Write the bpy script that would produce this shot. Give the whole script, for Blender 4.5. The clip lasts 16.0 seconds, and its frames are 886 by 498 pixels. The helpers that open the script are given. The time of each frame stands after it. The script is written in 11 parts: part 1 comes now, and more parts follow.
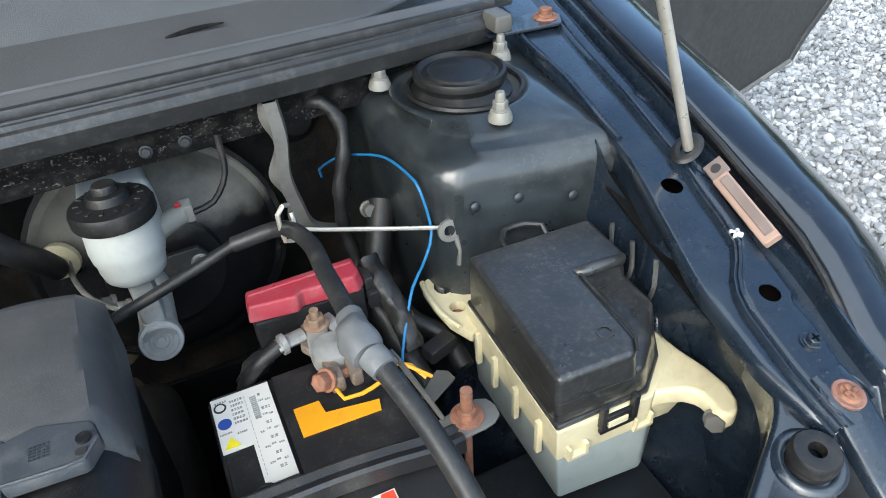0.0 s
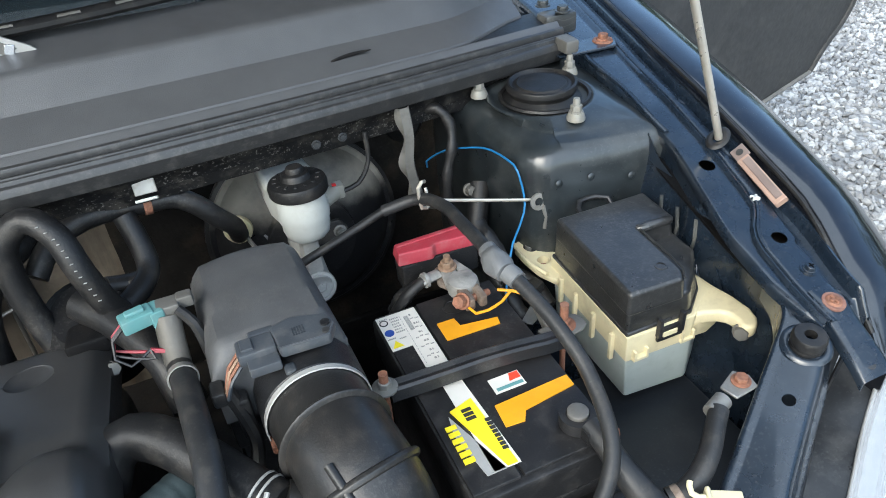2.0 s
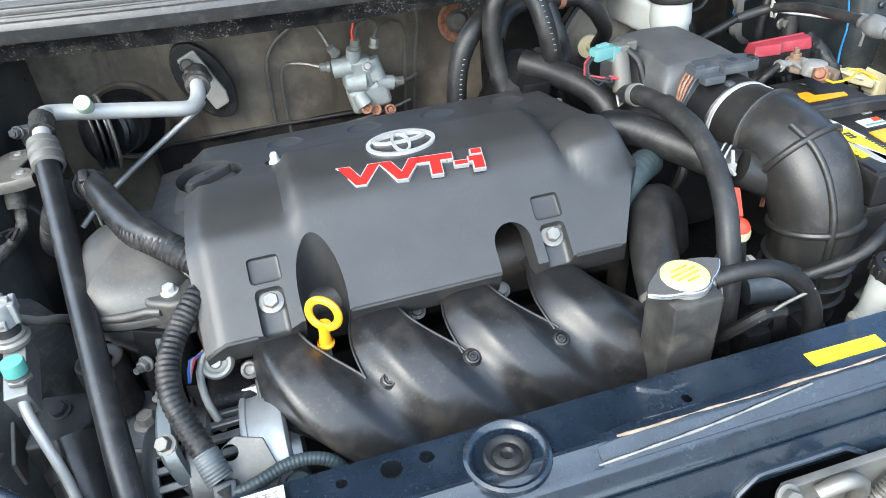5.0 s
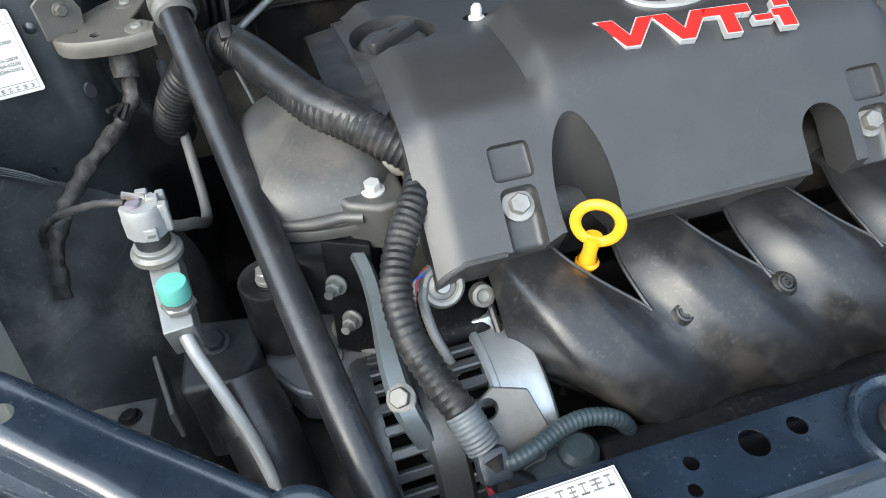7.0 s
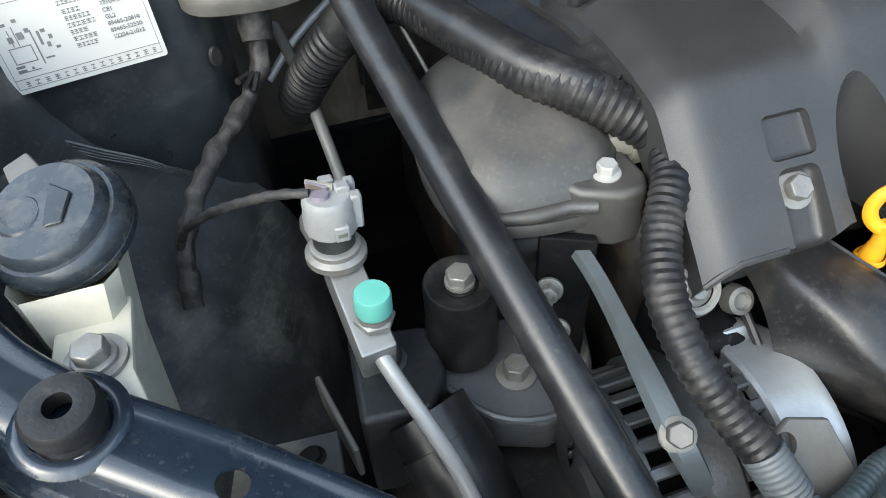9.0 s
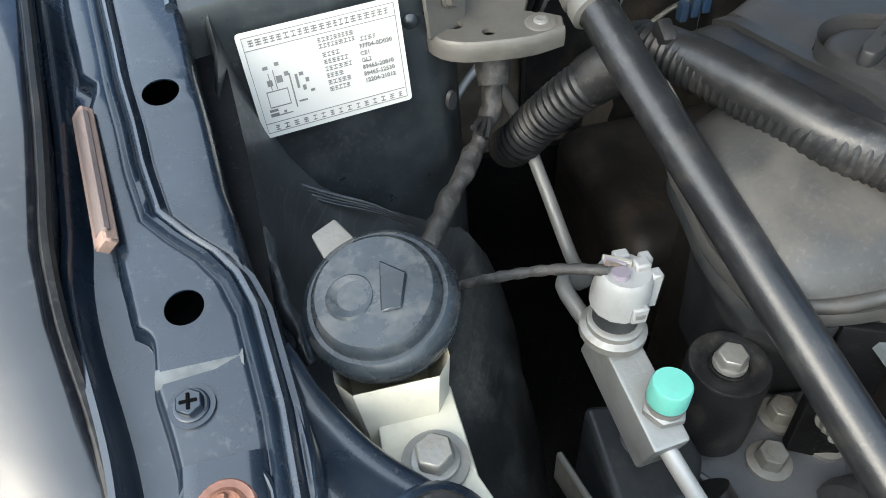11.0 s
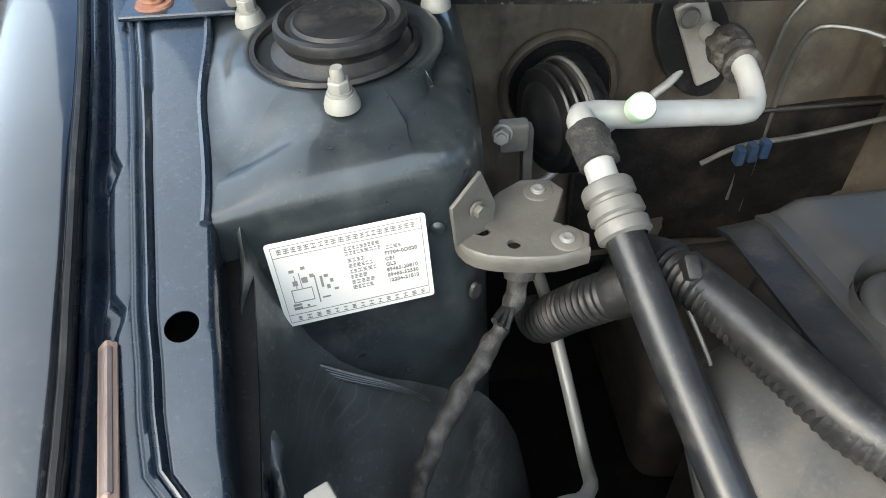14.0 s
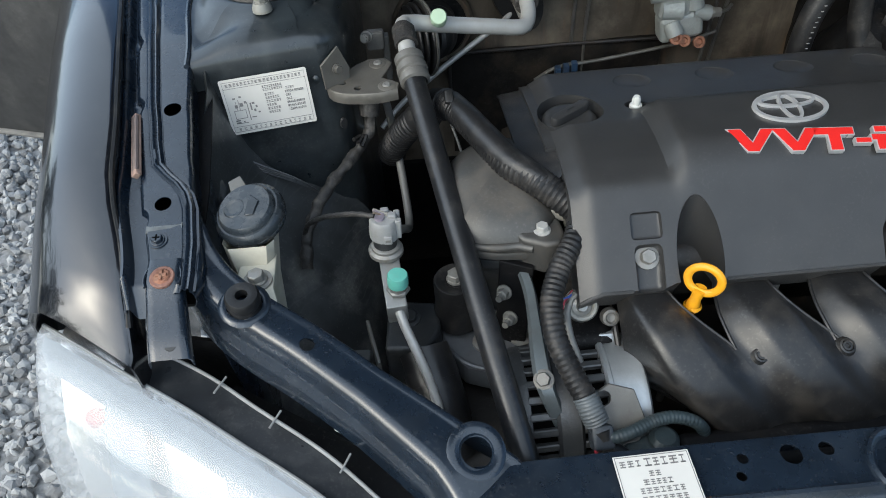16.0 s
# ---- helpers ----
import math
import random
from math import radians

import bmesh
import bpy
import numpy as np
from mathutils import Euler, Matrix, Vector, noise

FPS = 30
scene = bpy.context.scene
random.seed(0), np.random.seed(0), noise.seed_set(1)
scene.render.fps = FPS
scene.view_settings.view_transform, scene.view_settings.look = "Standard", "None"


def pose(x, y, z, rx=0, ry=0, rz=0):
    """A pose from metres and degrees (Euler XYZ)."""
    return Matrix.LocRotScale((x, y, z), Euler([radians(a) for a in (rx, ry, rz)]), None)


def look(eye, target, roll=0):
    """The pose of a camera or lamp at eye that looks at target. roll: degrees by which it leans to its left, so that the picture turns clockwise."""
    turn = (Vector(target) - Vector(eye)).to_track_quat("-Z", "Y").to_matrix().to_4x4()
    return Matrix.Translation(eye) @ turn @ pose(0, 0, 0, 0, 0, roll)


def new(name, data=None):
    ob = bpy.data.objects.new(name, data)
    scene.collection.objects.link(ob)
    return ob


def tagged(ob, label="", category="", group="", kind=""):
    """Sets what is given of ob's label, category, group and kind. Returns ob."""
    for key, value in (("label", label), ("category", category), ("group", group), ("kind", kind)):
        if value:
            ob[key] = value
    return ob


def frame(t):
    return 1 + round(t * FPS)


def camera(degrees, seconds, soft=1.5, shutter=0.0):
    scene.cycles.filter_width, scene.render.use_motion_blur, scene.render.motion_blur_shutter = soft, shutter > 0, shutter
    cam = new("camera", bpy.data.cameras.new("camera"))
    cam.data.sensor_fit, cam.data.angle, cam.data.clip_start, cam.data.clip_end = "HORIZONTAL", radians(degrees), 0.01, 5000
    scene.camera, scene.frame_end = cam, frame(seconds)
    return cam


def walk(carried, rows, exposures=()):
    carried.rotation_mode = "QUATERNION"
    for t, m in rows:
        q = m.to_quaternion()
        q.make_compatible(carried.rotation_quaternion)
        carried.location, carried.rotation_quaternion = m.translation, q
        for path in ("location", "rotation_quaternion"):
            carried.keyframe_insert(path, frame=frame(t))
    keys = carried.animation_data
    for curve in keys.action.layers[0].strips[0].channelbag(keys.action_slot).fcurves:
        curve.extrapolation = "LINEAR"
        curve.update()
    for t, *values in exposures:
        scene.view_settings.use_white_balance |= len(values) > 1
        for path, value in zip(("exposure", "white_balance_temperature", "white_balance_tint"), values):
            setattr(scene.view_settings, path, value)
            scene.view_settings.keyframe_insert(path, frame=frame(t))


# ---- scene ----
cam = camera(65.6, 16.0, soft=0.95)
PATH = [
    (0, (0.377, -0.153, 1.286), (1.002, 1.314, 0.078), -3.5),
    (0.5, (0.377, -0.149, 1.293), (1.022, 1.355, 0.144), -3.4),
    (1, (0.362, -0.156, 1.312), (0.99, 1.354, 0.16), -3.9),
    (1.5, (0.305, -0.21, 1.348), (0.878, 1.307, 0.178), -5.1),
    (2, (0.23, -0.294, 1.367), (0.807, 1.222, 0.196), -5.0),
    (2.5, (0.176, -0.357, 1.371), (0.744, 1.159, 0.197), -5.0),
    (3, (0.134, -0.408, 1.367), (0.715, 1.113, 0.205), -3.9),
    (3.5, (0.08, -0.511, 1.358), (0.582, 1.038, 0.196), -4.3),
    (4, (0.014, -0.535, 1.334), (0.485, 1.024, 0.174), -3.8),
    (4.5, (-0.151, -0.509, 1.306), (0.282, 1.06, 0.145), -4.0),
    (5, (-0.245, -0.485, 1.29), (0.144, 1.093, 0.124), -4.8),
    (5.2, (-0.266, -0.449, 1.273), (0.109, 1.13, 0.104), -5.1),
    (7.3, (-0.442, -0.284, 1.194), (-0.092, 1.083, -0.223), -3.6),
    (7.5, (-0.458, -0.271, 1.191), (-0.108, 1.083, -0.239), -3.9),
    (8, (-0.495, -0.237, 1.163), (-0.137, 1.111, -0.27), -4.1),
    (8.2, (-0.502, -0.224, 1.15), (-0.136, 1.124, -0.282), -4.0),
    (10.3, (-0.618, -0.14, 1.15), (-0.274, 1.214, -0.281), -3.8),
    (10.5, (-0.63, -0.13, 1.15), (-0.312, 1.233, -0.279), -4.1),
    (11, (-0.645, -0.109, 1.162), (-0.403, 1.281, -0.256), -4.6),
    (11.5, (-0.644, -0.08, 1.177), (-0.46, 1.322, -0.237), -4.7),
    (12, (-0.643, -0.063, 1.191), (-0.511, 1.347, -0.221), -5.1),
    (12.5, (-0.636, -0.037, 1.21), (-0.545, 1.371, -0.208), -5.0),
    (13, (-0.621, -0.018, 1.228), (-0.543, 1.386, -0.194), -4.3),
    (13.5, (-0.609, -0.015, 1.242), (-0.553, 1.405, -0.166), -4.6),
    (14, (-0.601, -0.034, 1.251), (-0.528, 1.388, -0.153), -3.7),
    (14.5, (-0.584, -0.111, 1.262), (-0.511, 1.333, -0.12), -4.1),
    (15, (-0.545, -0.225, 1.3), (-0.505, 1.2, -0.102), -4.8),
    (15.5, (-0.498, -0.296, 1.326), (-0.452, 1.135, -0.071), -4.4),
    (16, (-0.478, -0.406, 1.354), (-0.447, 1.025, -0.043), -4.3),
]
# seconds, stops, colour temperature
STOPS = [(0, 0.05, 5700), (1.5, 0.03, 5700), (2.5, -0.2, 5700), (3.5, -0.5, 5650), (4.1, -0.6, 5500), (4.5, 0.58, 5600), (5.2, 0.58, 5600), (7.3, 0.2, 5800), (8.2, 0.02, 5800), (10.3, 0.08, 5850), (11.0, 0.18, 5950), (12.0, 0.2, 6150), (13.5, 0.32, 6200), (15.0, 0.25, 5950), (15.5, 0.08, 5900), (16, -0.7, 5780)]
walk(cam, [(t, look(eye, target, roll)) for t, eye, target, roll in PATH], exposures=[(t, s + 1.65, k + 20, 2) for t, s, k in STOPS])

# ---- light ----
world = bpy.data.worlds.new("sky")
scene.world = world
world.use_nodes = True
wn = world.node_tree
sky = wn.nodes.new("ShaderNodeTexSky")
sky.sky_type = "NISHITA"
sky.sun_disc = False
sky.sun_elevation = radians(38)
sky.sun_rotation = radians(-128)
sky.dust_density = 4.0
wn.nodes["Background"].inputs["Strength"].default_value = 0.12
wn.links.new(sky.outputs["Color"], wn.nodes["Background"].inputs["Color"])
sun_data = bpy.data.lights.new("sun", "SUN")
sun_data.energy = 1.5
sun_data.angle = radians(160)
sun_data.color = (1.0, 1.0, 0.98)
sun = new("sun", sun_data)
sun.matrix_world = look((-6.1, -4.8, 6.9), (0, 0, 0.9))


# ---- materials ----
def mat(name, color, rough=0.5, metal=0.0, var=0.25, scale=30.0, bump=0.15, bump_scale=400.0, coat=0.0,
        dirt=None, dirt_amount=0.4, dirt_scale=12.0, spec=0.5, rvar=0.12, settle=None, speck=0.06):
    """Principled surface: two scales of colour variation, fine relief, and blotches of dirt with their own outline."""
    m = bpy.data.materials.new(name)
    m.use_nodes = True
    nt = m.node_tree
    N, L = nt.nodes, nt.links
    b = N["Principled BSDF"]
    tc = N.new("ShaderNodeTexCoord")
    info = N.new("ShaderNodeObjectInfo")
    n1 = N.new("ShaderNodeTexNoise")
    n1.inputs["Scale"].default_value = scale
    n1.inputs["Detail"].default_value = 6
    off = N.new("ShaderNodeVectorMath")
    off.operation = "ADD"
    L.new(tc.outputs["Object"], off.inputs[0])
    L.new(info.outputs["Random"], off.inputs[1])
    L.new(off.outputs[0], n1.inputs["Vector"])
    r1 = N.new("ShaderNodeMapRange")
    r1.inputs["From Min"].default_value, r1.inputs["From Max"].default_value = 0.3, 0.7
    r1.inputs["To Min"].default_value, r1.inputs["To Max"].default_value = 1 - var, 1 + var
    L.new(n1.outputs["Fac"], r1.inputs["Value"])
    mul = N.new("ShaderNodeVectorMath")
    mul.operation = "SCALE"
    mul.inputs[0].default_value = color
    L.new(r1.outputs[0], mul.inputs["Scale"])
    col = mul.outputs[0]
    rough_out = None
    if dirt:
        n2 = N.new("ShaderNodeTexNoise")
        n2.inputs["Scale"].default_value = dirt_scale * 1.8
        n2.inputs["Detail"].default_value = 9
        n2.inputs["Roughness"].default_value = 0.65
        L.new(off.outputs[0], n2.inputs["Vector"])
        r2 = N.new("ShaderNodeMapRange")
        r2.inputs["From Min"].default_value, r2.inputs["From Max"].default_value = 0.50, 0.74
        r2.inputs["To Min"].default_value, r2.inputs["To Max"].default_value = 0.0, dirt_amount
        amount = n2.outputs["Fac"]
        if settle:
            sep = N.new("ShaderNodeSeparateXYZ")
            L.new(tc.outputs["Object"], sep.inputs[0])
            up = N.new("ShaderNodeMapRange")
            up.inputs["From Min"].default_value, up.inputs["From Max"].default_value = settle
            up.inputs["To Min"].default_value, up.inputs["To Max"].default_value = -0.12, 0.16
            L.new(sep.outputs["Z"], up.inputs["Value"])
            add = N.new("ShaderNodeMath")
            L.new(n2.outputs["Fac"], add.inputs[0])
            L.new(up.outputs[0], add.inputs[1])
            amount = add.outputs[0]
        L.new(amount, r2.inputs["Value"])
        mix = N.new("ShaderNodeMix")
        mix.data_type = "RGBA"
        L.new(r2.outputs[0], mix.inputs["Factor"])
        L.new(col, mix.inputs["A"])
        mix.inputs["B"].default_value = (*dirt, 1)
        col = mix.outputs["Result"]
        r3 = N.new("ShaderNodeMath")
        r3.operation = "MULTIPLY_ADD"
        r3.inputs[1].default_value, r3.inputs[2].default_value = 0.4, rough
        r3.use_clamp = True
        L.new(r2.outputs[0], r3.inputs[0])
        rough_out = r3.outputs[0]
    if dirt and speck:
        n5 = N.new("ShaderNodeTexNoise")
        n5.inputs["Scale"].default_value = 330
        n5.inputs["Detail"].default_value = 3
        L.new(off.outputs[0], n5.inputs["Vector"])
        n6 = N.new("ShaderNodeTexNoise")
        n6.inputs["Scale"].default_value = 18
        n6.inputs["Detail"].default_value = 3
        L.new(off.outputs[0], n6.inputs["Vector"])
        sm = N.new("ShaderNodeMath")
        sm.operation = "MULTIPLY_ADD"
        sm.inputs[1].default_value, sm.inputs[2].default_value = 0.45, -0.22
        L.new(n6.outputs["Fac"], sm.inputs[0])
        sa = N.new("ShaderNodeMath")
        L.new(n5.outputs["Fac"], sa.inputs[0])
        L.new(sm.outputs[0], sa.inputs[1])
        r5 = N.new("ShaderNodeMapRange")
        r5.inputs["From Min"].default_value, r5.inputs["From Max"].default_value = 0.60, 0.78
        r5.inputs["To Min"].default_value, r5.inputs["To Max"].default_value = 0.0, speck
        L.new(sa.outputs[0], r5.inputs["Value"])
        mx = N.new("ShaderNodeMix")
        mx.data_type = "RGBA"
        L.new(r5.outputs[0], mx.inputs["Factor"])
        L.new(col, mx.inputs["A"])
        mx.inputs["B"].default_value = (0.34, 0.325, 0.30, 1)
        col = mx.outputs["Result"]
    L.new(col, b.inputs["Base Color"])
    n3 = N.new("ShaderNodeTexNoise")
    n3.inputs["Scale"].default_value = scale * 2.3
    n3.inputs["Detail"].default_value = 4
    L.new(off.outputs[0], n3.inputs["Vector"])
    r4 = N.new("ShaderNodeMath")
    r4.operation = "MULTIPLY_ADD"
    r4.inputs[1].default_value = rvar * 2
    r4.use_clamp = True
    L.new(n3.outputs["Fac"], r4.inputs[0])
    if rough_out:
        sub = N.new("ShaderNodeMath")
        sub.operation = "SUBTRACT"
        sub.inputs[1].default_value = rvar
        L.new(rough_out, sub.inputs[0])
        L.new(sub.outputs[0], r4.inputs[2])
    else:
        r4.inputs[2].default_value = rough - rvar
    L.new(r4.outputs[0], b.inputs["Roughness"])
    b.inputs["Metallic"].default_value = metal
    b.inputs["Specular IOR Level"].default_value = spec
    b.inputs["Coat Weight"].default_value = coat
    b.inputs["Coat Roughness"].default_value = 0.06
    if bump:
        n4 = N.new("ShaderNodeTexNoise")
        n4.inputs["Scale"].default_value = bump_scale
        n4.inputs["Detail"].default_value = 5
        L.new(tc.outputs["Object"], n4.inputs["Vector"])
        bp = N.new("ShaderNodeBump")
        bp.inputs["Strength"].default_value = bump
        bp.inputs["Distance"].default_value = 0.002
        L.new(n4.outputs["Fac"], bp.inputs["Height"])
        L.new(bp.outputs[0], b.inputs["Normal"])
    return m


DUST = (0.16, 0.14, 0.115)
M_PAINT = mat("black_clearcoat", (0.006, 0.007, 0.010), 0.18, var=0.2, bump=0.01, coat=0.9, dirt=(0.10, 0.10, 0.10), dirt_amount=0.10, dirt_scale=25, rvar=0.05)
M_BODY = mat("blue_black_body_metal", (0.0095, 0.0155, 0.0255), 0.27, var=0.25, bump=0.05, bump_scale=26, coat=0.6, dirt=(0.060, 0.068, 0.076), dirt_amount=0.22, dirt_scale=9, rvar=0.08, speck=0.07)
M_APRON = mat("dusty_black_metal", (0.043, 0.0465, 0.048), 0.38, var=0.35, bump=0.10, bump_scale=32, coat=0.25, dirt=(0.25, 0.242, 0.218), dirt_amount=0.75, dirt_scale=5, speck=0.16)
M_TOWER = mat("dusty_teal_black_metal", (0.0190, 0.0235, 0.0265), 0.30, var=0.3, bump=0.10, bump_scale=24, coat=0.45, dirt=(0.115, 0.120, 0.115), dirt_amount=0.36, dirt_scale=7, rvar=0.08, speck=0.06)


def scratched(m, scale, strength, colour=(0.24, 0.235, 0.22)):
    """Adds thin wavy scuff lines in patches over a finished surface."""
    nt = m.node_tree
    N, L = nt.nodes, nt.links
    base = N["Principled BSDF"].inputs["Base Color"]
    old = base.links[0].from_socket
    tc = N.new("ShaderNodeTexCoord")
    wave = N.new("ShaderNodeTexWave")
    wave.bands_direction = "Z"
    wave.inputs["Scale"].default_value = scale
    wave.inputs["Distortion"].default_value = 9.0
    wave.inputs["Detail"].default_value = 2.0
    wave.inputs["Detail Scale"].default_value = 0.7
    L.new(tc.outputs["Object"], wave.inputs["Vector"])
    thin = N.new("ShaderNodeMapRange")
    thin.inputs["From Min"].default_value, thin.inputs["From Max"].default_value = 0.90, 1.0
    L.new(wave.outputs["Fac"], thin.inputs["Value"])
    noise = N.new("ShaderNodeTexNoise")
    noise.inputs["Scale"].default_value = 11.0
    noise.inputs["Detail"].default_value = 4.0
    L.new(tc.outputs["Object"], noise.inputs["Vector"])
    patch = N.new("ShaderNodeMapRange")
    patch.inputs["From Min"].default_value, patch.inputs["From Max"].default_value = 0.50, 0.62
    patch.inputs["To Max"].default_value = strength
    L.new(noise.outputs["Fac"], patch.inputs["Value"])
    both = N.new("ShaderNodeMath")
    both.operation = "MULTIPLY"
    L.new(thin.outputs[0], both.inputs[0])
    L.new(patch.outputs[0], both.inputs[1])
    mix = N.new("ShaderNodeMix")
    mix.data_type = "RGBA"
    L.new(both.outputs[0], mix.inputs["Factor"])
    L.new(old, mix.inputs["A"])
    mix.inputs["B"].default_value = (*colour, 1)
    L.new(mix.outputs["Result"], base)


scratched(M_APRON, 34, 0.14)


def streaked(m, colour, amount, lo=0.5, hi=0.68, size=(26, 26, 3.2)):
    """Adds runs of grime down a finished upright surface."""
    nt = m.node_tree
    N, L = nt.nodes, nt.links
    base = N["Principled BSDF"].inputs["Base Color"]
    old = base.links[0].from_socket
    tc = N.new("ShaderNodeTexCoord")
    mp = N.new("ShaderNodeMapping")
    mp.inputs["Scale"].default_value = size
    L.new(tc.outputs["Object"], mp.inputs["Vector"])
    noise_tex = N.new("ShaderNodeTexNoise")
    noise_tex.inputs["Scale"].default_value = 1.0
    noise_tex.inputs["Detail"].default_value = 8.0
    noise_tex.inputs["Roughness"].default_value = 0.65
    L.new(mp.outputs[0], noise_tex.inputs["Vector"])
    rng_node = N.new("ShaderNodeMapRange")
    rng_node.inputs["From Min"].default_value, rng_node.inputs["From Max"].default_value = lo, hi
    rng_node.inputs["To Max"].default_value = amount
    L.new(noise_tex.outputs["Fac"], rng_node.inputs["Value"])
    mix = N.new("ShaderNodeMix")
    mix.data_type = "RGBA"
    L.new(rng_node.outputs[0], mix.inputs["Factor"])
    L.new(old, mix.inputs["A"])
    mix.inputs["B"].default_value = (*colour, 1)
    L.new(mix.outputs["Result"], base)


M_WALL = mat("grimy_brown_firewall", (0.098, 0.081, 0.061), 0.55, var=0.45, scale=14, bump=0.12, bump_scale=90, dirt=(0.30, 0.25, 0.185), dirt_amount=0.75, dirt_scale=4.5)
streaked(M_WALL, (0.020, 0.016, 0.013), 0.6, 0.52, 0.68)
streaked(M_WALL, (0.15, 0.085, 0.045), 0.55, 0.58, 0.72, (31, 31, 5))
M_PLASTIC = mat("moulded_black_plastic", (0.014, 0.0145, 0.016), 0.38, var=0.18, bump=0.22, bump_scale=900, dirt=DUST, dirt_amount=0.16, dirt_scale=20)
M_COWL = mat("grey_black_cowl_plastic", (0.088, 0.089, 0.092), 0.36, var=0.08, bump=0.2, bump_scale=1200, dirt=(0.10, 0.10, 0.10), dirt_amount=0.12, dirt_scale=9, speck=0.03)
M_MANIFOLD = mat("worn_black_nylon", (0.0135, 0.0135, 0.014), 0.34, var=0.2, bump=0.05, bump_scale=700, dirt=DUST, dirt_amount=0.22, dirt_scale=14)
M_RUBBER = mat("black_rubber", (0.011, 0.011, 0.0115), 0.44, spec=0.4, var=0.25, bump=0.12, bump_scale=600, dirt=DUST, dirt_amount=0.20, dirt_scale=24)
# near-black base puts the bay's deep shade into the colour, under brownish blotches
M_DARK = mat("black_with_deep_shade", (0.004, 0.004, 0.0045), 0.6, spec=0.2, var=0.3, bump=0.2, bump_scale=200, dirt=(0.035, 0.03, 0.025), dirt_amount=0.3, dirt_scale=15)
M_CABLE = mat("grey_black_cable_sheath", (0.021, 0.0215, 0.0225), 0.44, spec=0.38, var=0.2, bump=0.1, bump_scale=700, dirt=DUST, dirt_amount=0.25, dirt_scale=30)
M_CREAM = mat("cream_nylon", (0.66, 0.59, 0.38), 0.42, var=0.06, bump=0.05, dirt=(0.22, 0.17, 0.10), dirt_amount=0.3, dirt_scale=22)
M_BLUEWHITE = mat("blue_white_nylon", (0.36, 0.41, 0.40), 0.38, var=0.06, bump=0.04, dirt=(0.15, 0.15, 0.13), dirt_amount=0.25, dirt_scale=18)
M_WHITE = mat("white_translucent_plastic", (0.58, 0.59, 0.56), 0.38, var=0.05, bump=0.03, dirt=(0.30, 0.27, 0.2), dirt_amount=0.2, dirt_scale=25)
M_ALU = mat("cast_aluminium", (0.50, 0.50, 0.48), 0.42, metal=0.4, var=0.2, bump=0.25, bump_scale=350, dirt=(0.13, 0.115, 0.095), dirt_amount=0.5, dirt_scale=18)
M_TUBE = mat("drawn_aluminium", (0.44, 0.435, 0.415), 0.40, metal=0.25, var=0.08, bump=0.04, dirt=(0.3, 0.28, 0.24), dirt_amount=0.3, dirt_scale=22)
M_STEEL = mat("zinc_plated_steel", (0.27, 0.265, 0.245), 0.40, metal=0.5, var=0.25, bump=0.1, dirt=(0.2, 0.15, 0.10), dirt_amount=0.5, dirt_scale=60)
M_CHROME = mat("bright_chrome", (0.85, 0.86, 0.87), 0.14, metal=0.9, var=0.05, bump=0.0, rvar=0.05)
M_RUST = mat("rusty_steel", (0.22, 0.095, 0.055), 0.7, var=0.4, scale=120, bump=0.4, bump_scale=600, dirt=(0.30, 0.19, 0.13), dirt_amount=0.6, dirt_scale=80)
M_GREYMETAL = mat("dusty_grey_casting", (0.060, 0.0585, 0.055), 0.46, metal=0.3, var=0.3, scale=14, bump=0.08, bump_scale=240, dirt=(0.135, 0.115, 0.092), dirt_amount=0.6, dirt_scale=9)
M_BRACKET = mat("dull_grey_bracket", (0.16, 0.155, 0.142), 0.52, metal=0.4, var=0.2, bump=0.1, dirt=(0.10, 0.09, 0.075), dirt_amount=0.4, dirt_scale=30)
M_RED = mat("red_moulding", (0.29, 0.026, 0.042), 0.5, var=0.18, bump=0.08, dirt=(0.30, 0.17, 0.16), dirt_amount=0.45, dirt_scale=30)
M_REDINK = mat("red_enamel", (0.62, 0.018, 0.015), 0.35, var=0.05, bump=0.0)
M_SILVERINK = mat("silver_enamel", (0.62, 0.62, 0.62), 0.32, metal=0.5, var=0.05, bump=0.0)
M_ORANGE = mat("orange_red_plastic", (0.70, 0.06, 0.025), 0.38, var=0.08, bump=0.04, dirt=(0.3, 0.12, 0.08), dirt_amount=0.25, dirt_scale=30)
M_YELLOW = mat("yellow_plastic", (0.75, 0.34, 0.010), 0.36, var=0.06, bump=0.03, dirt=(0.35, 0.2, 0.04), dirt_amount=0.25, dirt_scale=35)
M_YELLOWLABEL = mat("yellow_label", (0.82, 0.68, 0.02), 0.45, var=0.05, bump=0.0)
M_CAPLABEL = mat("faded_yellow_disc", (0.72, 0.63, 0.22), 0.45, var=0.12, bump=0.02, dirt=(0.5, 0.42, 0.18), dirt_amount=0.4, dirt_scale=60)
M_RUSTLINE = mat("tan_rust_line", (0.26, 0.185, 0.13), 0.6, var=0.35, scale=90, bump=0.2, bump_scale=500, dirt=(0.38, 0.34, 0.29), dirt_amount=0.7, dirt_scale=60)
M_TEALCONN = mat("blue_green_connector", (0.12, 0.27, 0.27), 0.42, var=0.1, bump=0.04, dirt=(0.3, 0.3, 0.27), dirt_amount=0.25, dirt_scale=40)
M_BLUE = mat("blue_wire_sheath", (0.025, 0.16, 0.36), 0.4, var=0.1, bump=0.0)
M_BLUEGREY = mat("blue_grey_plastic", (0.026, 0.032, 0.040), 0.42, var=0.15, bump=0.12, bump_scale=700, dirt=(0.2, 0.2, 0.19), dirt_amount=0.3, dirt_scale=35)
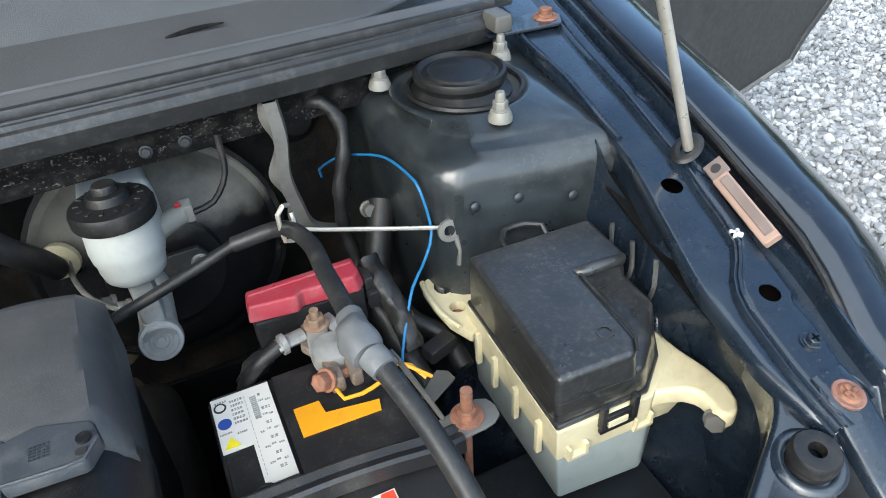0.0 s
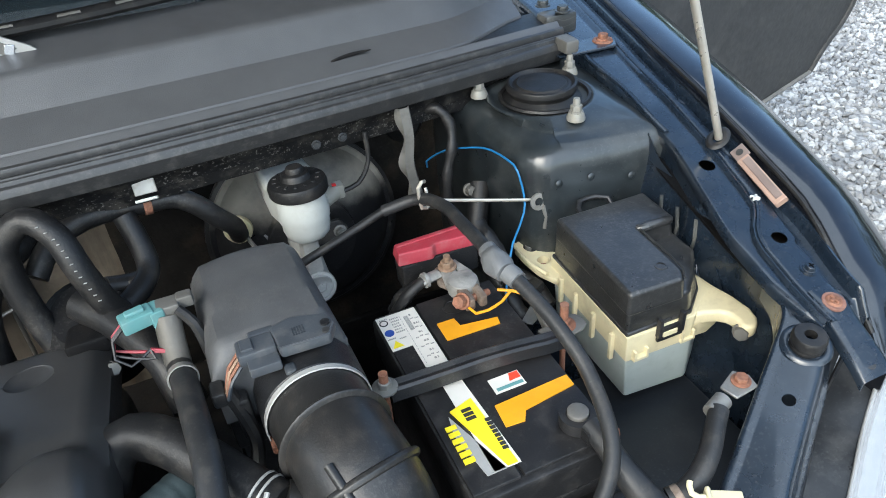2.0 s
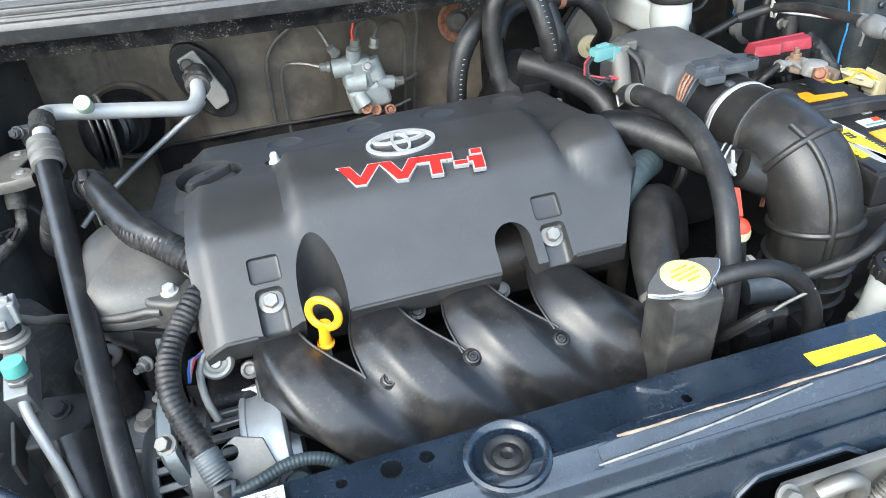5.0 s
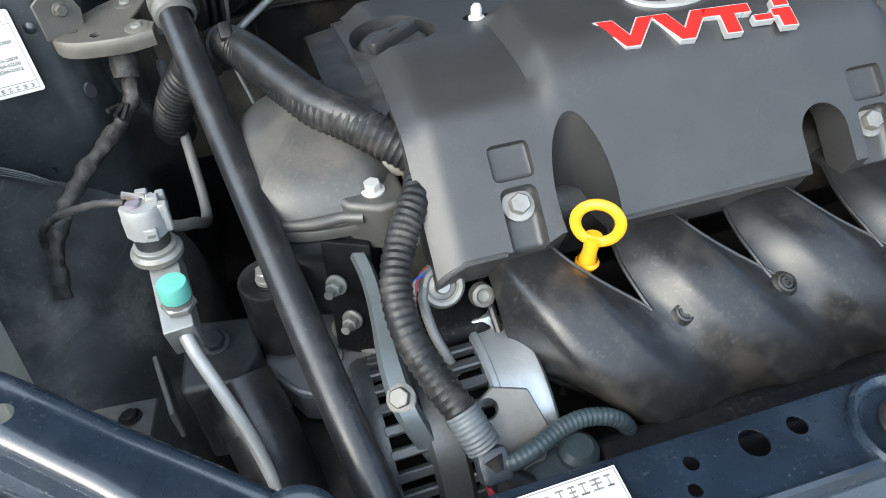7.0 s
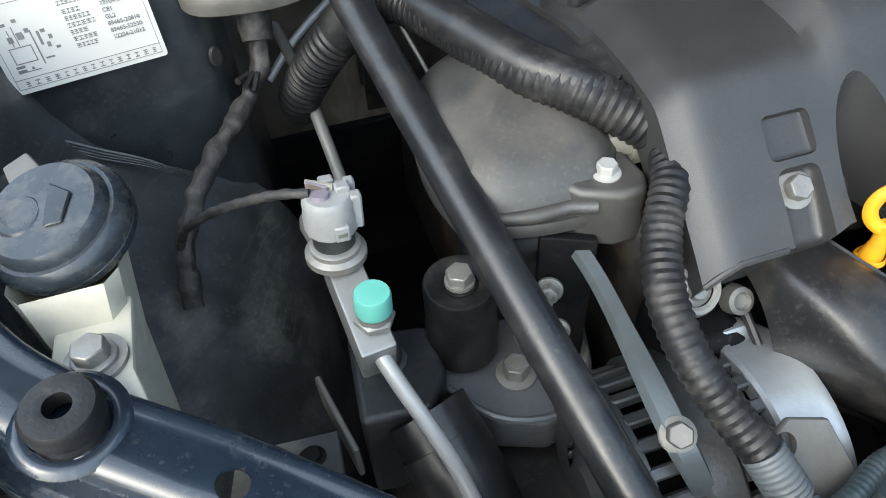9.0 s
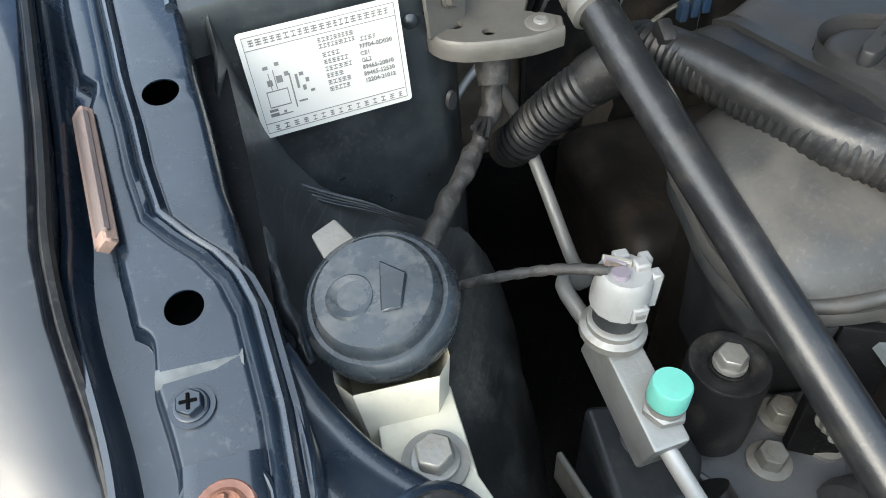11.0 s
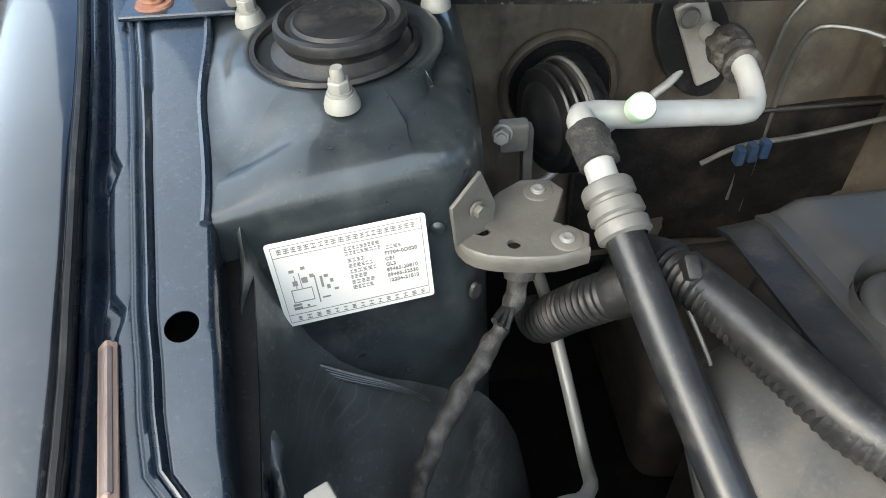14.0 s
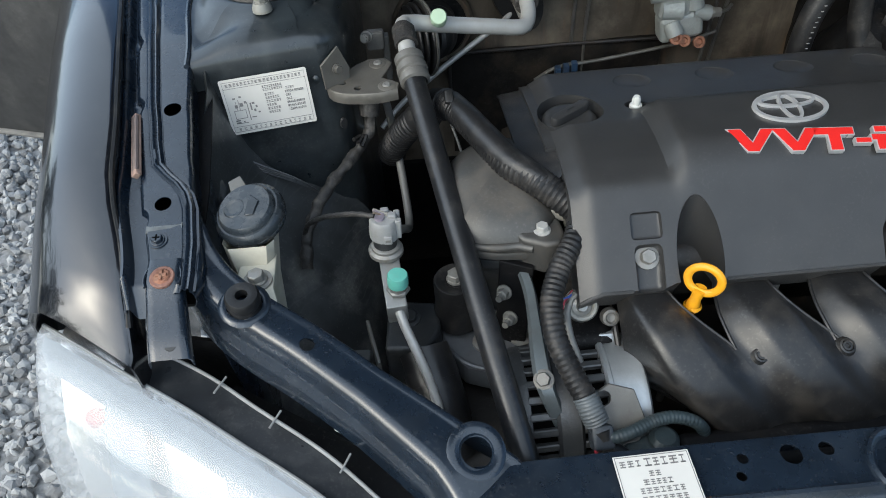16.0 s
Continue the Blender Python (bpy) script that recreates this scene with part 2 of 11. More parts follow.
M_PAPER = mat("white_label_paper", (0.66, 0.635, 0.585), 0.42, var=0.03, bump=0.01)
M_LABELINK = mat("faded_black_print", (0.20, 0.19, 0.18), 0.5, var=0.15, bump=0.0)
M_INK = mat("black_ink", (0.03, 0.03, 0.03), 0.5, var=0.1, bump=0.0)
M_GREYINK = mat("grey_ink", (0.30, 0.30, 0.29), 0.5, var=0.1, bump=0.0)
M_BLUEINK = mat("blue_ink", (0.03, 0.07, 0.30), 0.5, var=0.1, bump=0.0)
M_TAN = mat("pinkish_foam_pad", (0.33, 0.22, 0.17), 0.75, var=0.15, bump=0.3, bump_scale=500)
M_ROD = mat("zinc_plated_rod", (0.66, 0.62, 0.54), 0.30, metal=0.7, var=0.1, bump=0.03, dirt=(0.30, 0.25, 0.18), dirt_amount=0.25, dirt_scale=30)
M_GROUND = mat("crushed_stone_bed", (0.23, 0.23, 0.226), 0.85, var=0.5, scale=45, bump=1.0, bump_scale=60, dirt=(0.12, 0.117, 0.112), dirt_amount=0.7, dirt_scale=30)
M_DOOR = mat("dusty_dark_grey_panel", (0.028, 0.028, 0.028), 0.6, var=0.2, bump=0.15, bump_scale=200, dirt=(0.13, 0.125, 0.115), dirt_amount=0.3, dirt_scale=5)
M_BATTERY = mat("matt_black_battery_case", (0.013, 0.013, 0.014), 0.45, var=0.15, bump=0.12, bump_scale=600, dirt=(0.12, 0.11, 0.1), dirt_amount=0.25, dirt_scale=20)
M_COVER = mat("satin_black_engine_cover", (0.0330, 0.0328, 0.0330), 0.38, var=0.10, bump=0.10, bump_scale=1500, dirt=(0.085, 0.080, 0.074), dirt_amount=0.16, dirt_scale=7, rvar=0.05, speck=0.03)
M_SMOKE = mat("smoky_translucent_cap", (0.026, 0.032, 0.038), 0.26, var=0.3, scale=35, bump=0.05, dirt=(0.22, 0.21, 0.19), dirt_amount=0.35, dirt_scale=30)
M_SEAL = mat("grey_weatherstrip", (0.036, 0.036, 0.037), 0.36, var=0.15, bump=0.1, dirt=(0.2, 0.19, 0.17), dirt_amount=0.25, dirt_scale=40)
M_MOUNT = mat("grey_painted_mount", (0.085, 0.088, 0.092), 0.48, metal=0.2, var=0.2, bump=0.12, dirt=(0.14, 0.13, 0.11), dirt_amount=0.3, dirt_scale=20)
M_CARDBOX = mat("grey_metal_tape", (0.085, 0.095, 0.10), 0.5, var=0.15, bump=0.1)


def stone_material():
    m = mat("grey_crushed_stone", (0.42, 0.42, 0.415), 0.8, var=0.2, scale=60, bump=0.5, bump_scale=250)
    nt = m.node_tree
    geo = nt.nodes.new("ShaderNodeNewGeometry")
    ramp = nt.nodes.new("ShaderNodeValToRGB")
    ramp.color_ramp.elements[0].color = (0.16, 0.16, 0.160, 1)
    ramp.color_ramp.elements[1].color = (0.44, 0.44, 0.432, 1)
    nt.links.new(geo.outputs["Random Per Island"], ramp.inputs["Fac"])
    nt.links.new(ramp.outputs["Color"], nt.nodes["Principled BSDF"].inputs["Base Color"])
    return m


def glass_material(name, color, rough, alpha_mix):
    """Clear sheet: mostly see-through, with a glossy skin."""
    m = bpy.data.materials.new(name)
    m.use_nodes = True
    nt = m.node_tree
    N, L = nt.nodes, nt.links
    b = N["Principled BSDF"]
    b.inputs["Base Color"].default_value = (*color, 1)
    b.inputs["Roughness"].default_value = rough
    b.inputs["Coat Weight"].default_value = 1.0
    tr = N.new("ShaderNodeBsdfTransparent")
    tr.inputs["Color"].default_value = (0.93, 0.95, 0.96, 1)
    mx = N.new("ShaderNodeMixShader")
    mx.inputs["Fac"].default_value = alpha_mix
    L.new(tr.outputs[0], mx.inputs[1])
    L.new(b.outputs[0], mx.inputs[2])
    L.new(mx.outputs[0], N["Material Output"].inputs["Surface"])
    return m


M_STONE = stone_material()
M_LENS = glass_material("hazy_polycarbonate", (0.62, 0.63, 0.64), 0.09, 0.32)
M_GLASS = glass_material("windscreen_glass", (0.02, 0.03, 0.035), 0.03, 0.75)
M_LEAF = mat("dark_foliage", (0.045, 0.065, 0.030), 0.6, var=0.4, scale=2.0, bump=0.0)
M_BARK = mat("tree_bark", (0.09, 0.075, 0.06), 0.85, var=0.3, scale=8.0, bump=0.3, bump_scale=40)
M_CREAMMETAL = mat("pale_plated_nut", (0.25, 0.245, 0.22), 0.52, metal=0.25, var=0.15, bump=0.1, dirt=(0.3, 0.26, 0.18), dirt_amount=0.5, dirt_scale=60)
# near-black colour that stands for the shade inside slots
M_SLOTSHADE = mat("slot_shade_black", (0.002, 0.002, 0.002), 0.8, spec=0.05, var=0.1, bump=0.0)
M_WORNGLINT = mat("worn_edge_with_highlight", (0.25, 0.24, 0.225), 0.45, metal=0.3, var=0.4, scale=60, bump=0.1)
M_ALUDARK2 = mat("grimy_neck_metal", (0.045, 0.044, 0.042), 0.45, metal=0.3, var=0.3, bump=0.15, dirt=(0.16, 0.14, 0.11), dirt_amount=0.4, dirt_scale=25)
M_SCREW = mat("dull_zinc_screw", (0.22, 0.215, 0.20), 0.45, metal=0.4, var=0.25, bump=0.1, dirt=(0.10, 0.085, 0.07), dirt_amount=0.5, dirt_scale=60)
M_CLAMP = mat("corroded_clamp", (0.17, 0.13, 0.10), 0.6, metal=0.25, var=0.45, scale=70, bump=0.4, bump_scale=300, dirt=(0.34, 0.30, 0.25), dirt_amount=0.7, dirt_scale=45)
M_LEAD = mat("dull_lead", (0.27, 0.265, 0.25), 0.5, metal=0.25, var=0.3, scale=60, bump=0.3, bump_scale=260, dirt=(0.40, 0.38, 0.34), dirt_amount=0.5, dirt_scale=50)
M_STUDRUST = mat("tan_rusted_stud", (0.26, 0.17, 0.11), 0.6, metal=0.2, var=0.3, scale=90, bump=0.3, bump_scale=400, dirt=(0.36, 0.30, 0.24), dirt_amount=0.5, dirt_scale=70)
M_LID = mat("scuffed_black_lid", (0.027, 0.0275, 0.028), 0.32, var=0.25, bump=0.12, bump_scale=500, coat=0.3, dirt=(0.13, 0.13, 0.125), dirt_amount=0.30, dirt_scale=90, speck=0.12)
M_SENSOR = mat("slate_sensor_plastic", (0.055, 0.062, 0.072), 0.42, var=0.15, bump=0.1, bump_scale=700, dirt=(0.18, 0.17, 0.16), dirt_amount=0.35, dirt_scale=35)
M_AIRLID = mat("dusty_grained_lid", (0.0754, 0.0767, 0.0793), 0.46, var=0.15, bump=0.15, bump_scale=1100, dirt=(0.20, 0.19, 0.175), dirt_amount=0.22, dirt_scale=18)
M_HOSE = mat("satin_rubber_duct", (0.019, 0.0185, 0.018), 0.36, var=0.2, bump=0.10, bump_scale=500, dirt=(0.12, 0.10, 0.08), dirt_amount=0.25, dirt_scale=22)
M_BOTTLE = mat("hazy_fluid_bottle", (0.40, 0.41, 0.385), 0.36, var=0.1, scale=18, bump=0.04, dirt=(0.20, 0.17, 0.12), dirt_amount=0.4, dirt_scale=16)
M_MOUNTPALE = mat("pale_grey_bracket", (0.125, 0.130, 0.138), 0.42, metal=0.3, var=0.15, bump=0.08, dirt=(0.07, 0.066, 0.06), dirt_amount=0.45, dirt_scale=18)
M_PLUGGREY = mat("grey_white_plug", (0.25, 0.25, 0.245), 0.45, var=0.12, bump=0.08, dirt=(0.16, 0.145, 0.12), dirt_amount=0.45, dirt_scale=55)
M_DARKSHEET = mat("matt_dark_sheet", (0.010, 0.009, 0.008), 0.75, spec=0.2, var=0.4, scale=40, bump=0.4, bump_scale=180, dirt=(0.075, 0.058, 0.040), dirt_amount=0.55, dirt_scale=9, speck=0.03)
M_COWLWALL = mat("speckled_black_wall", (0.008, 0.008, 0.0085), 0.5, spec=0.3, var=0.3, bump=0.15, bump_scale=160, dirt=(0.20, 0.18, 0.15), dirt_amount=0.25, dirt_scale=30, speck=0.5)
# brown grime on a lighter base that makes up for missing bounced light
M_GRIME = mat("lifted_brown_grime", (0.020, 0.018, 0.0165), 0.5, var=0.4, scale=30, bump=0.25, bump_scale=120, dirt=(0.085, 0.062, 0.042), dirt_amount=0.6, dirt_scale=14)
M_CASEDARK = mat("oily_teal_grey_casting", (0.030, 0.033, 0.036), 0.42, metal=0.25, var=0.3, scale=20, bump=0.12, bump_scale=200, dirt=(0.10, 0.092, 0.08), dirt_amount=0.5, dirt_scale=14)
M_PORTTEAL = mat("flat_teal_cap", (0.135, 0.42, 0.345), 0.5, var=0.1, bump=0.06, dirt=(0.2, 0.3, 0.26), dirt_amount=0.3, dirt_scale=60)
M_WIREMAUVE = mat("mauve_wire", (0.20, 0.175, 0.205), 0.45, var=0.15, bump=0.03)
M_BOOSTER = mat("dusty_black_drum", (0.012, 0.012, 0.013), 0.32, var=0.3, scale=9, bump=0.05, dirt=(0.27, 0.25, 0.21), dirt_amount=0.9, dirt_scale=3.5, settle=(0.022, 0.058))
M_CREAMGREY2 = mat("pale_grey_tape", (0.13, 0.135, 0.14), 0.45, var=0.15, bump=0.2, bump_scale=250, dirt=(0.2, 0.19, 0.17), dirt_amount=0.3, dirt_scale=40)
M_TRAY = mat("blue_black_tray", (0.012, 0.015, 0.020), 0.4, var=0.2, bump=0.05, dirt=(0.06, 0.06, 0.06), dirt_amount=0.25, dirt_scale=8)
M_STUB = mat("teal_grey_hose", (0.045, 0.062, 0.066), 0.42, var=0.2, bump=0.1, dirt=(0.15, 0.15, 0.14), dirt_amount=0.3, dirt_scale=25)
M_CREAMGREY = mat("pale_grey_moulding", (0.26, 0.25, 0.215), 0.45, var=0.1, bump=0.05, dirt=(0.25, 0.22, 0.17), dirt_amount=0.4, dirt_scale=50)
M_CLIPBLUE = mat("dark_blue_nylon", (0.02, 0.045, 0.09), 0.45, var=0.15, bump=0.05, dirt=(0.12, 0.11, 0.10), dirt_amount=0.3, dirt_scale=40)
M_VALVE = mat("pale_cast_alloy", (0.30, 0.32, 0.31), 0.5, metal=0.25, var=0.15, bump=0.3, bump_scale=300, dirt=(0.22, 0.20, 0.16), dirt_amount=0.35, dirt_scale=40)
M_LINE = mat("dull_steel_line", (0.20, 0.19, 0.17), 0.4, metal=0.6, var=0.2, bump=0.05, dirt=(0.10, 0.09, 0.07), dirt_amount=0.4, dirt_scale=40)
M_CREAMPALE = mat("aged_off_white_nylon", (0.55, 0.52, 0.42), 0.42, var=0.08, bump=0.05, dirt=(0.24, 0.20, 0.14), dirt_amount=0.35, dirt_scale=20)
M_BLOCK = mat("milled_aluminium", (0.27, 0.272, 0.262), 0.42, metal=0.35, var=0.12, bump=0.12, bump_scale=500, dirt=(0.2, 0.18, 0.15), dirt_amount=0.35, dirt_scale=40)
M_LINEPALE = mat("dull_aluminium_line", (0.185, 0.182, 0.172), 0.45, metal=0.3, var=0.12, bump=0.05, dirt=(0.2, 0.18, 0.15), dirt_amount=0.4, dirt_scale=40)
M_BRACKETTAN = mat("dusty_tan_grey_bracket", (0.115, 0.108, 0.095), 0.55, metal=0.35, var=0.25, bump=0.1, dirt=(0.17, 0.155, 0.13), dirt_amount=0.5, dirt_scale=30)
M_FOAM = mat("crumbling_black_foam", (0.018, 0.017, 0.016), 0.8, var=0.5, scale=120, bump=0.8, bump_scale=350, dirt=(0.16, 0.14, 0.12), dirt_amount=0.4, dirt_scale=60)
M_UNION = mat("corroded_union", (0.050, 0.045, 0.040), 0.6, metal=0.25, var=0.5, scale=70, bump=0.5, bump_scale=260, dirt=(0.30, 0.28, 0.25), dirt_amount=0.7, dirt_scale=40)
M_FLANGE = mat("tan_dusty_alloy", (0.38, 0.36, 0.32), 0.5, metal=0.25, var=0.2, bump=0.15, dirt=(0.42, 0.38, 0.31), dirt_amount=0.5, dirt_scale=30)
M_PORTCAP = mat("pale_green_cap", (0.40, 0.52, 0.37), 0.42, var=0.05, bump=0.02)
M_TAPED = mat("smooth_black_tape", (0.013, 0.013, 0.0135), 0.36, var=0.2, bump=0.25, bump_scale=70, dirt=(0.12, 0.11, 0.10), dirt_amount=0.25, dirt_scale=25)
M_CONDUIT = mat("ribbed_black_conduit", (0.013, 0.013, 0.0135), 0.42, spec=0.35, var=0.15, bump=0.05, dirt=(0.16, 0.14, 0.12), dirt_amount=0.3, dirt_scale=20)
M_TAPE = mat("dusty_cloth_tape", (0.030, 0.028, 0.026), 0.6, var=0.35, scale=90, bump=0.35, bump_scale=260, dirt=(0.20, 0.18, 0.15), dirt_amount=0.4, dirt_scale=50)
M_DRUM = mat("scuffed_black_drum", (0.012, 0.012, 0.013), 0.33, var=0.3, bump=0.08, bump_scale=150, dirt=(0.10, 0.09, 0.075), dirt_amount=0.3, dirt_scale=18)
M_ADJUSTER = mat("blue_grey_zinc", (0.120, 0.138, 0.145), 0.42, metal=0.5, var=0.2, bump=0.1, dirt=(0.10, 0.10, 0.09), dirt_amount=0.35, dirt_scale=30)
M_BELL = mat("blue_silver_alloy", (0.40, 0.415, 0.42), 0.36, metal=0.6, var=0.12, bump=0.08, bump_scale=300, dirt=(0.2, 0.2, 0.19), dirt_amount=0.3, dirt_scale=15)
M_ALUDARK = mat("dull_alloy_housing", (0.095, 0.097, 0.098), 0.45, metal=0.6, var=0.2, bump=0.2, bump_scale=300, dirt=(0.06, 0.055, 0.05), dirt_amount=0.5, dirt_scale=20)
M_PADCORE = mat("brown_grey_core", (0.17, 0.13, 0.115), 0.7, var=0.2, bump=0.2)
M_PALERUST = mat("pinkish_rusted_washer", (0.205, 0.098, 0.069), 0.65, var=0.3, scale=80, bump=0.2, bump_scale=500, dirt=(0.34, 0.24, 0.19), dirt_amount=0.5, dirt_scale=60)
M_OCHREINK = mat("ochre_print", (0.45, 0.33, 0.02), 0.5, var=0.1, bump=0.0)
M_REFLECTOR = mat("chrome_reflector", (0.74, 0.74, 0.745), 0.24, metal=0.85, var=0.15, scale=12, bump=0.25, bump_scale=9, rvar=0.05)
M_HOUSING = mat("smoky_lamp_housing", (0.026, 0.028, 0.031), 0.32, var=0.3, bump=0.08, dirt=(0.14, 0.14, 0.135), dirt_amount=0.3, dirt_scale=18)
M_BRANCH = mat("dark_teal_conduit", (0.030, 0.043, 0.048), 0.42, var=0.2, bump=0.15, bump_scale=300, dirt=DUST, dirt_amount=0.2, dirt_scale=30)
M_ACHOSE = mat("satin_black_hose", (0.0125, 0.013, 0.0142), 0.34, var=0.2, bump=0.08, bump_scale=500, coat=0.15, dirt=DUST, dirt_amount=0.16, dirt_scale=25)
# pale colour for a painted highlight on the rail
M_BENDGLINT = mat("pale_bend_highlight", (0.105, 0.112, 0.112), 0.42, var=0.45, scale=90, bump=0.1, bump_scale=300, dirt=(0.030, 0.038, 0.048), dirt_amount=0.6, dirt_scale=60)
M_STRIP = mat("blue_grey_lamp_strip", (0.30, 0.33, 0.36), 0.3, var=0.15, scale=20, bump=0.05)
M_RIM = mat("hazed_lens_rim", (0.30, 0.30, 0.29), 0.35, var=0.15, bump=0.02)
M_DUSTEDGE = mat("dust_coated_edge", (0.14, 0.135, 0.125), 0.75, var=0.25, bump=0.3, bump_scale=200)


# ---- mesh tools ----
def fresh():
    return bmesh.new()


def placed(bm, m):
    bm.transform(m)
    return bm


def join(*bms):
    out = bms[0]
    for b in bms[1:]:
        tmp = bpy.data.meshes.new("tmp")
        b.to_mesh(tmp)
        out.from_mesh(tmp)
        bpy.data.meshes.remove(tmp)
        b.free()
    return out


def aim(p, d, up=(0, 0, 1)):
    """Frame at p whose z axis runs along d."""
    z = Vector(d).normalized()
    u = Vector(up)
    if abs(z.dot(u.normalized())) > 0.98:
        u = Vector((0, 1, 0))
    x = u.cross(z).normalized()
    y = z.cross(x)
    m = Matrix((x, y, z)).transposed().to_4x4()
    m.translation = Vector(p)
    return m


def bevel(bm, w, seg=2, angle=30):
    if w > 0:
        edges = [e for e in bm.edges if len(e.link_faces) == 2 and e.calc_face_angle(0) > radians(angle)]
        bmesh.ops.bevel(bm, geom=edges, offset=w, segments=seg, affect="EDGES", profile=0.5, clamp_overlap=True)
    return bm


def box(c, s, b=0.002, seg=2, m=None):
    bm = fresh()
    bmesh.ops.create_cube(bm, size=1)
    bm.transform(Matrix.Diagonal((*s, 1)))
    bevel(bm, b, seg)
    bm.transform(Matrix.Translation(c) if m is None else Matrix.Translation(c) @ m)
    return bm


def prism(pts, z0, z1, b=0.0, seg=2, m=None):
    """Outline in the xy plane raised from z0 to z1."""
    bm = fresh()
    lo = [bm.verts.new((x, y, z0)) for x, y in pts]
    hi = [bm.verts.new((x, y, z1)) for x, y in pts]
    n = len(pts)
    bm.faces.new(lo[::-1])
    bm.faces.new(hi)
    for i in range(n):
        bm.faces.new((lo[i], lo[(i + 1) % n], hi[(i + 1) % n], hi[i]))
    bmesh.ops.recalc_face_normals(bm, faces=bm.faces)
    bevel(bm, b, seg)
    if m is not None:
        bm.transform(m)
    return bm


def frustum(lo, hi, z0, z1, b=0.0, seg=2):
    """Solid between one outline at z0 and another of as many points at z1."""
    bm = fresh()
    a = [bm.verts.new((x, y, z0)) for x, y in lo]
    c = [bm.verts.new((x, y, z1)) for x, y in hi]
    n = len(lo)
    bm.faces.new(a[::-1])
    bm.faces.new(c)
    for i in range(n):
        bm.faces.new((a[i], a[(i + 1) % n], c[(i + 1) % n], c[i]))
    bmesh.ops.recalc_face_normals(bm, faces=bm.faces)
    return bevel(bm, b, seg)


def lathe(profile, m=None, seg=28, squash=1.0):
    """Profile of (radius, height) turned about z."""
    bm = fresh()
    rings = []
    for r, z in profile:
        if r < 1e-6:
            rings.append([bm.verts.new((0, 0, z))])
        else:
            rings.append([bm.verts.new((r * math.cos(2 * math.pi * i / seg), r * squash * math.sin(2 * math.pi * i / seg), z)) for i in range(seg)])
    for a, b in zip(rings, rings[1:]):
        for i in range(seg):
            j = (i + 1) % seg
            if len(a) == 1 and len(b) > 1:
                bm.faces.new((a[0], b[i], b[j]))
            elif len(b) == 1 and len(a) > 1:
                bm.faces.new((a[i], a[j], b[0]))
            elif len(a) > 1:
                bm.faces.new((a[i], a[j], b[j], b[i]))
    bmesh.ops.recalc_face_normals(bm, faces=bm.faces)
    if m is not None:
        bm.transform(m)
    return bm


def spline(pts, step):
    """Smooth curve through the points, sampled about every step metres."""
    P = [Vector(p) for p in pts]
    if len(P) == 2:
        n = max(2, int((P[1] - P[0]).length / step))
        return [P[0].lerp(P[1], i / n) for i in range(n + 1)]
    P = [2 * P[0] - P[1]] + P + [2 * P[-1] - P[-2]]
    out = []
    for a, b, c, d in zip(P, P[1:], P[2:], P[3:]):
        n = max(1, int((c - b).length / step))
        for i in range(n):
            t = i / n
            out.append(0.5 * ((2 * b) + (c - a) * t + (2 * a - 5 * b + 4 * c - d) * t * t + (3 * b - a - 3 * c + d) * t ** 3))
    out.append(P[-2])
    return out


def tube(pts, r, seg=12, step=0.008, ribs=0.0, depth=0.0, squash=1.0, straight=False, taper=None, cap=True):
    """Hose along a curve. ribs: pitch of corrugation; taper: radius factor as a function of 0..1."""
    path = [Vector(p) for p in pts] if straight else spline(pts, step if not ribs else ribs / 4)
    bm = fresh()
    rings, normal, s = [], None, 0.0
    total = sum((b - a).length for a, b in zip(path, path[1:]))
    for i, p in enumerate(path):
        t = (path[min(i + 1, len(path) - 1)] - path[max(i - 1, 0)]).normalized()
        if normal is None:
            normal = t.orthogonal().normalized()
            if abs(t.z) < 0.95:
                normal = (Vector((0, 0, 1)) - t * t.z).normalized()
        else:
            normal = (normal - t * normal.dot(t)).normalized()
        side = t.cross(normal)
        if i:
            s += (p - path[i - 1]).length
        k = r * (taper(s / total) if taper else 1.0)
        if ribs:
            k -= depth * (0.5 + 0.5 * math.cos(2 * math.pi * s / ribs))
        rings.append([bm.verts.new(p + normal * (k * squash * math.cos(2 * math.pi * j / seg)) + side * (k * math.sin(2 * math.pi * j / seg))) for j in range(seg)])
    for a, b in zip(rings, rings[1:]):
        for j in range(seg):
            bm.faces.new((a[j], a[(j + 1) % seg], b[(j + 1) % seg], b[j]))
    if cap:
        bm.faces.new(rings[0][::-1])
        bm.faces.new(rings[-1])
    bmesh.ops.recalc_face_normals(bm, faces=bm.faces)
    return bm


def hexhead(m, r, h, flange=1.35):
    """Hexagon bolt head with a washer flange."""
    a = lathe([(0, 0), (r * flange, 0), (r * flange, h * 0.22), (r * 1.05, h * 0.3), (0, h * 0.3)], m, 20)
    b = fresh()
    bmesh.ops.create_cone(b, cap_ends=True, segments=6, radius1=r, radius2=r, depth=h * 0.8)
    bevel(b, r * 0.12, 1)
    b.transform(m @ Matrix.Translation((0, 0, h * 0.6)))
    return join(a, b)


def sheet(rows):
    """Surface through rows of points."""
    bm = fresh()
    grid = [[bm.verts.new(p) for p in row] for row in rows]
    for a, b in zip(grid, grid[1:]):
        for i in range(len(a) - 1):
            bm.faces.new((a[i], a[i + 1], b[i + 1], b[i]))
    bmesh.ops.recalc_face_normals(bm, faces=bm.faces)
    return bm


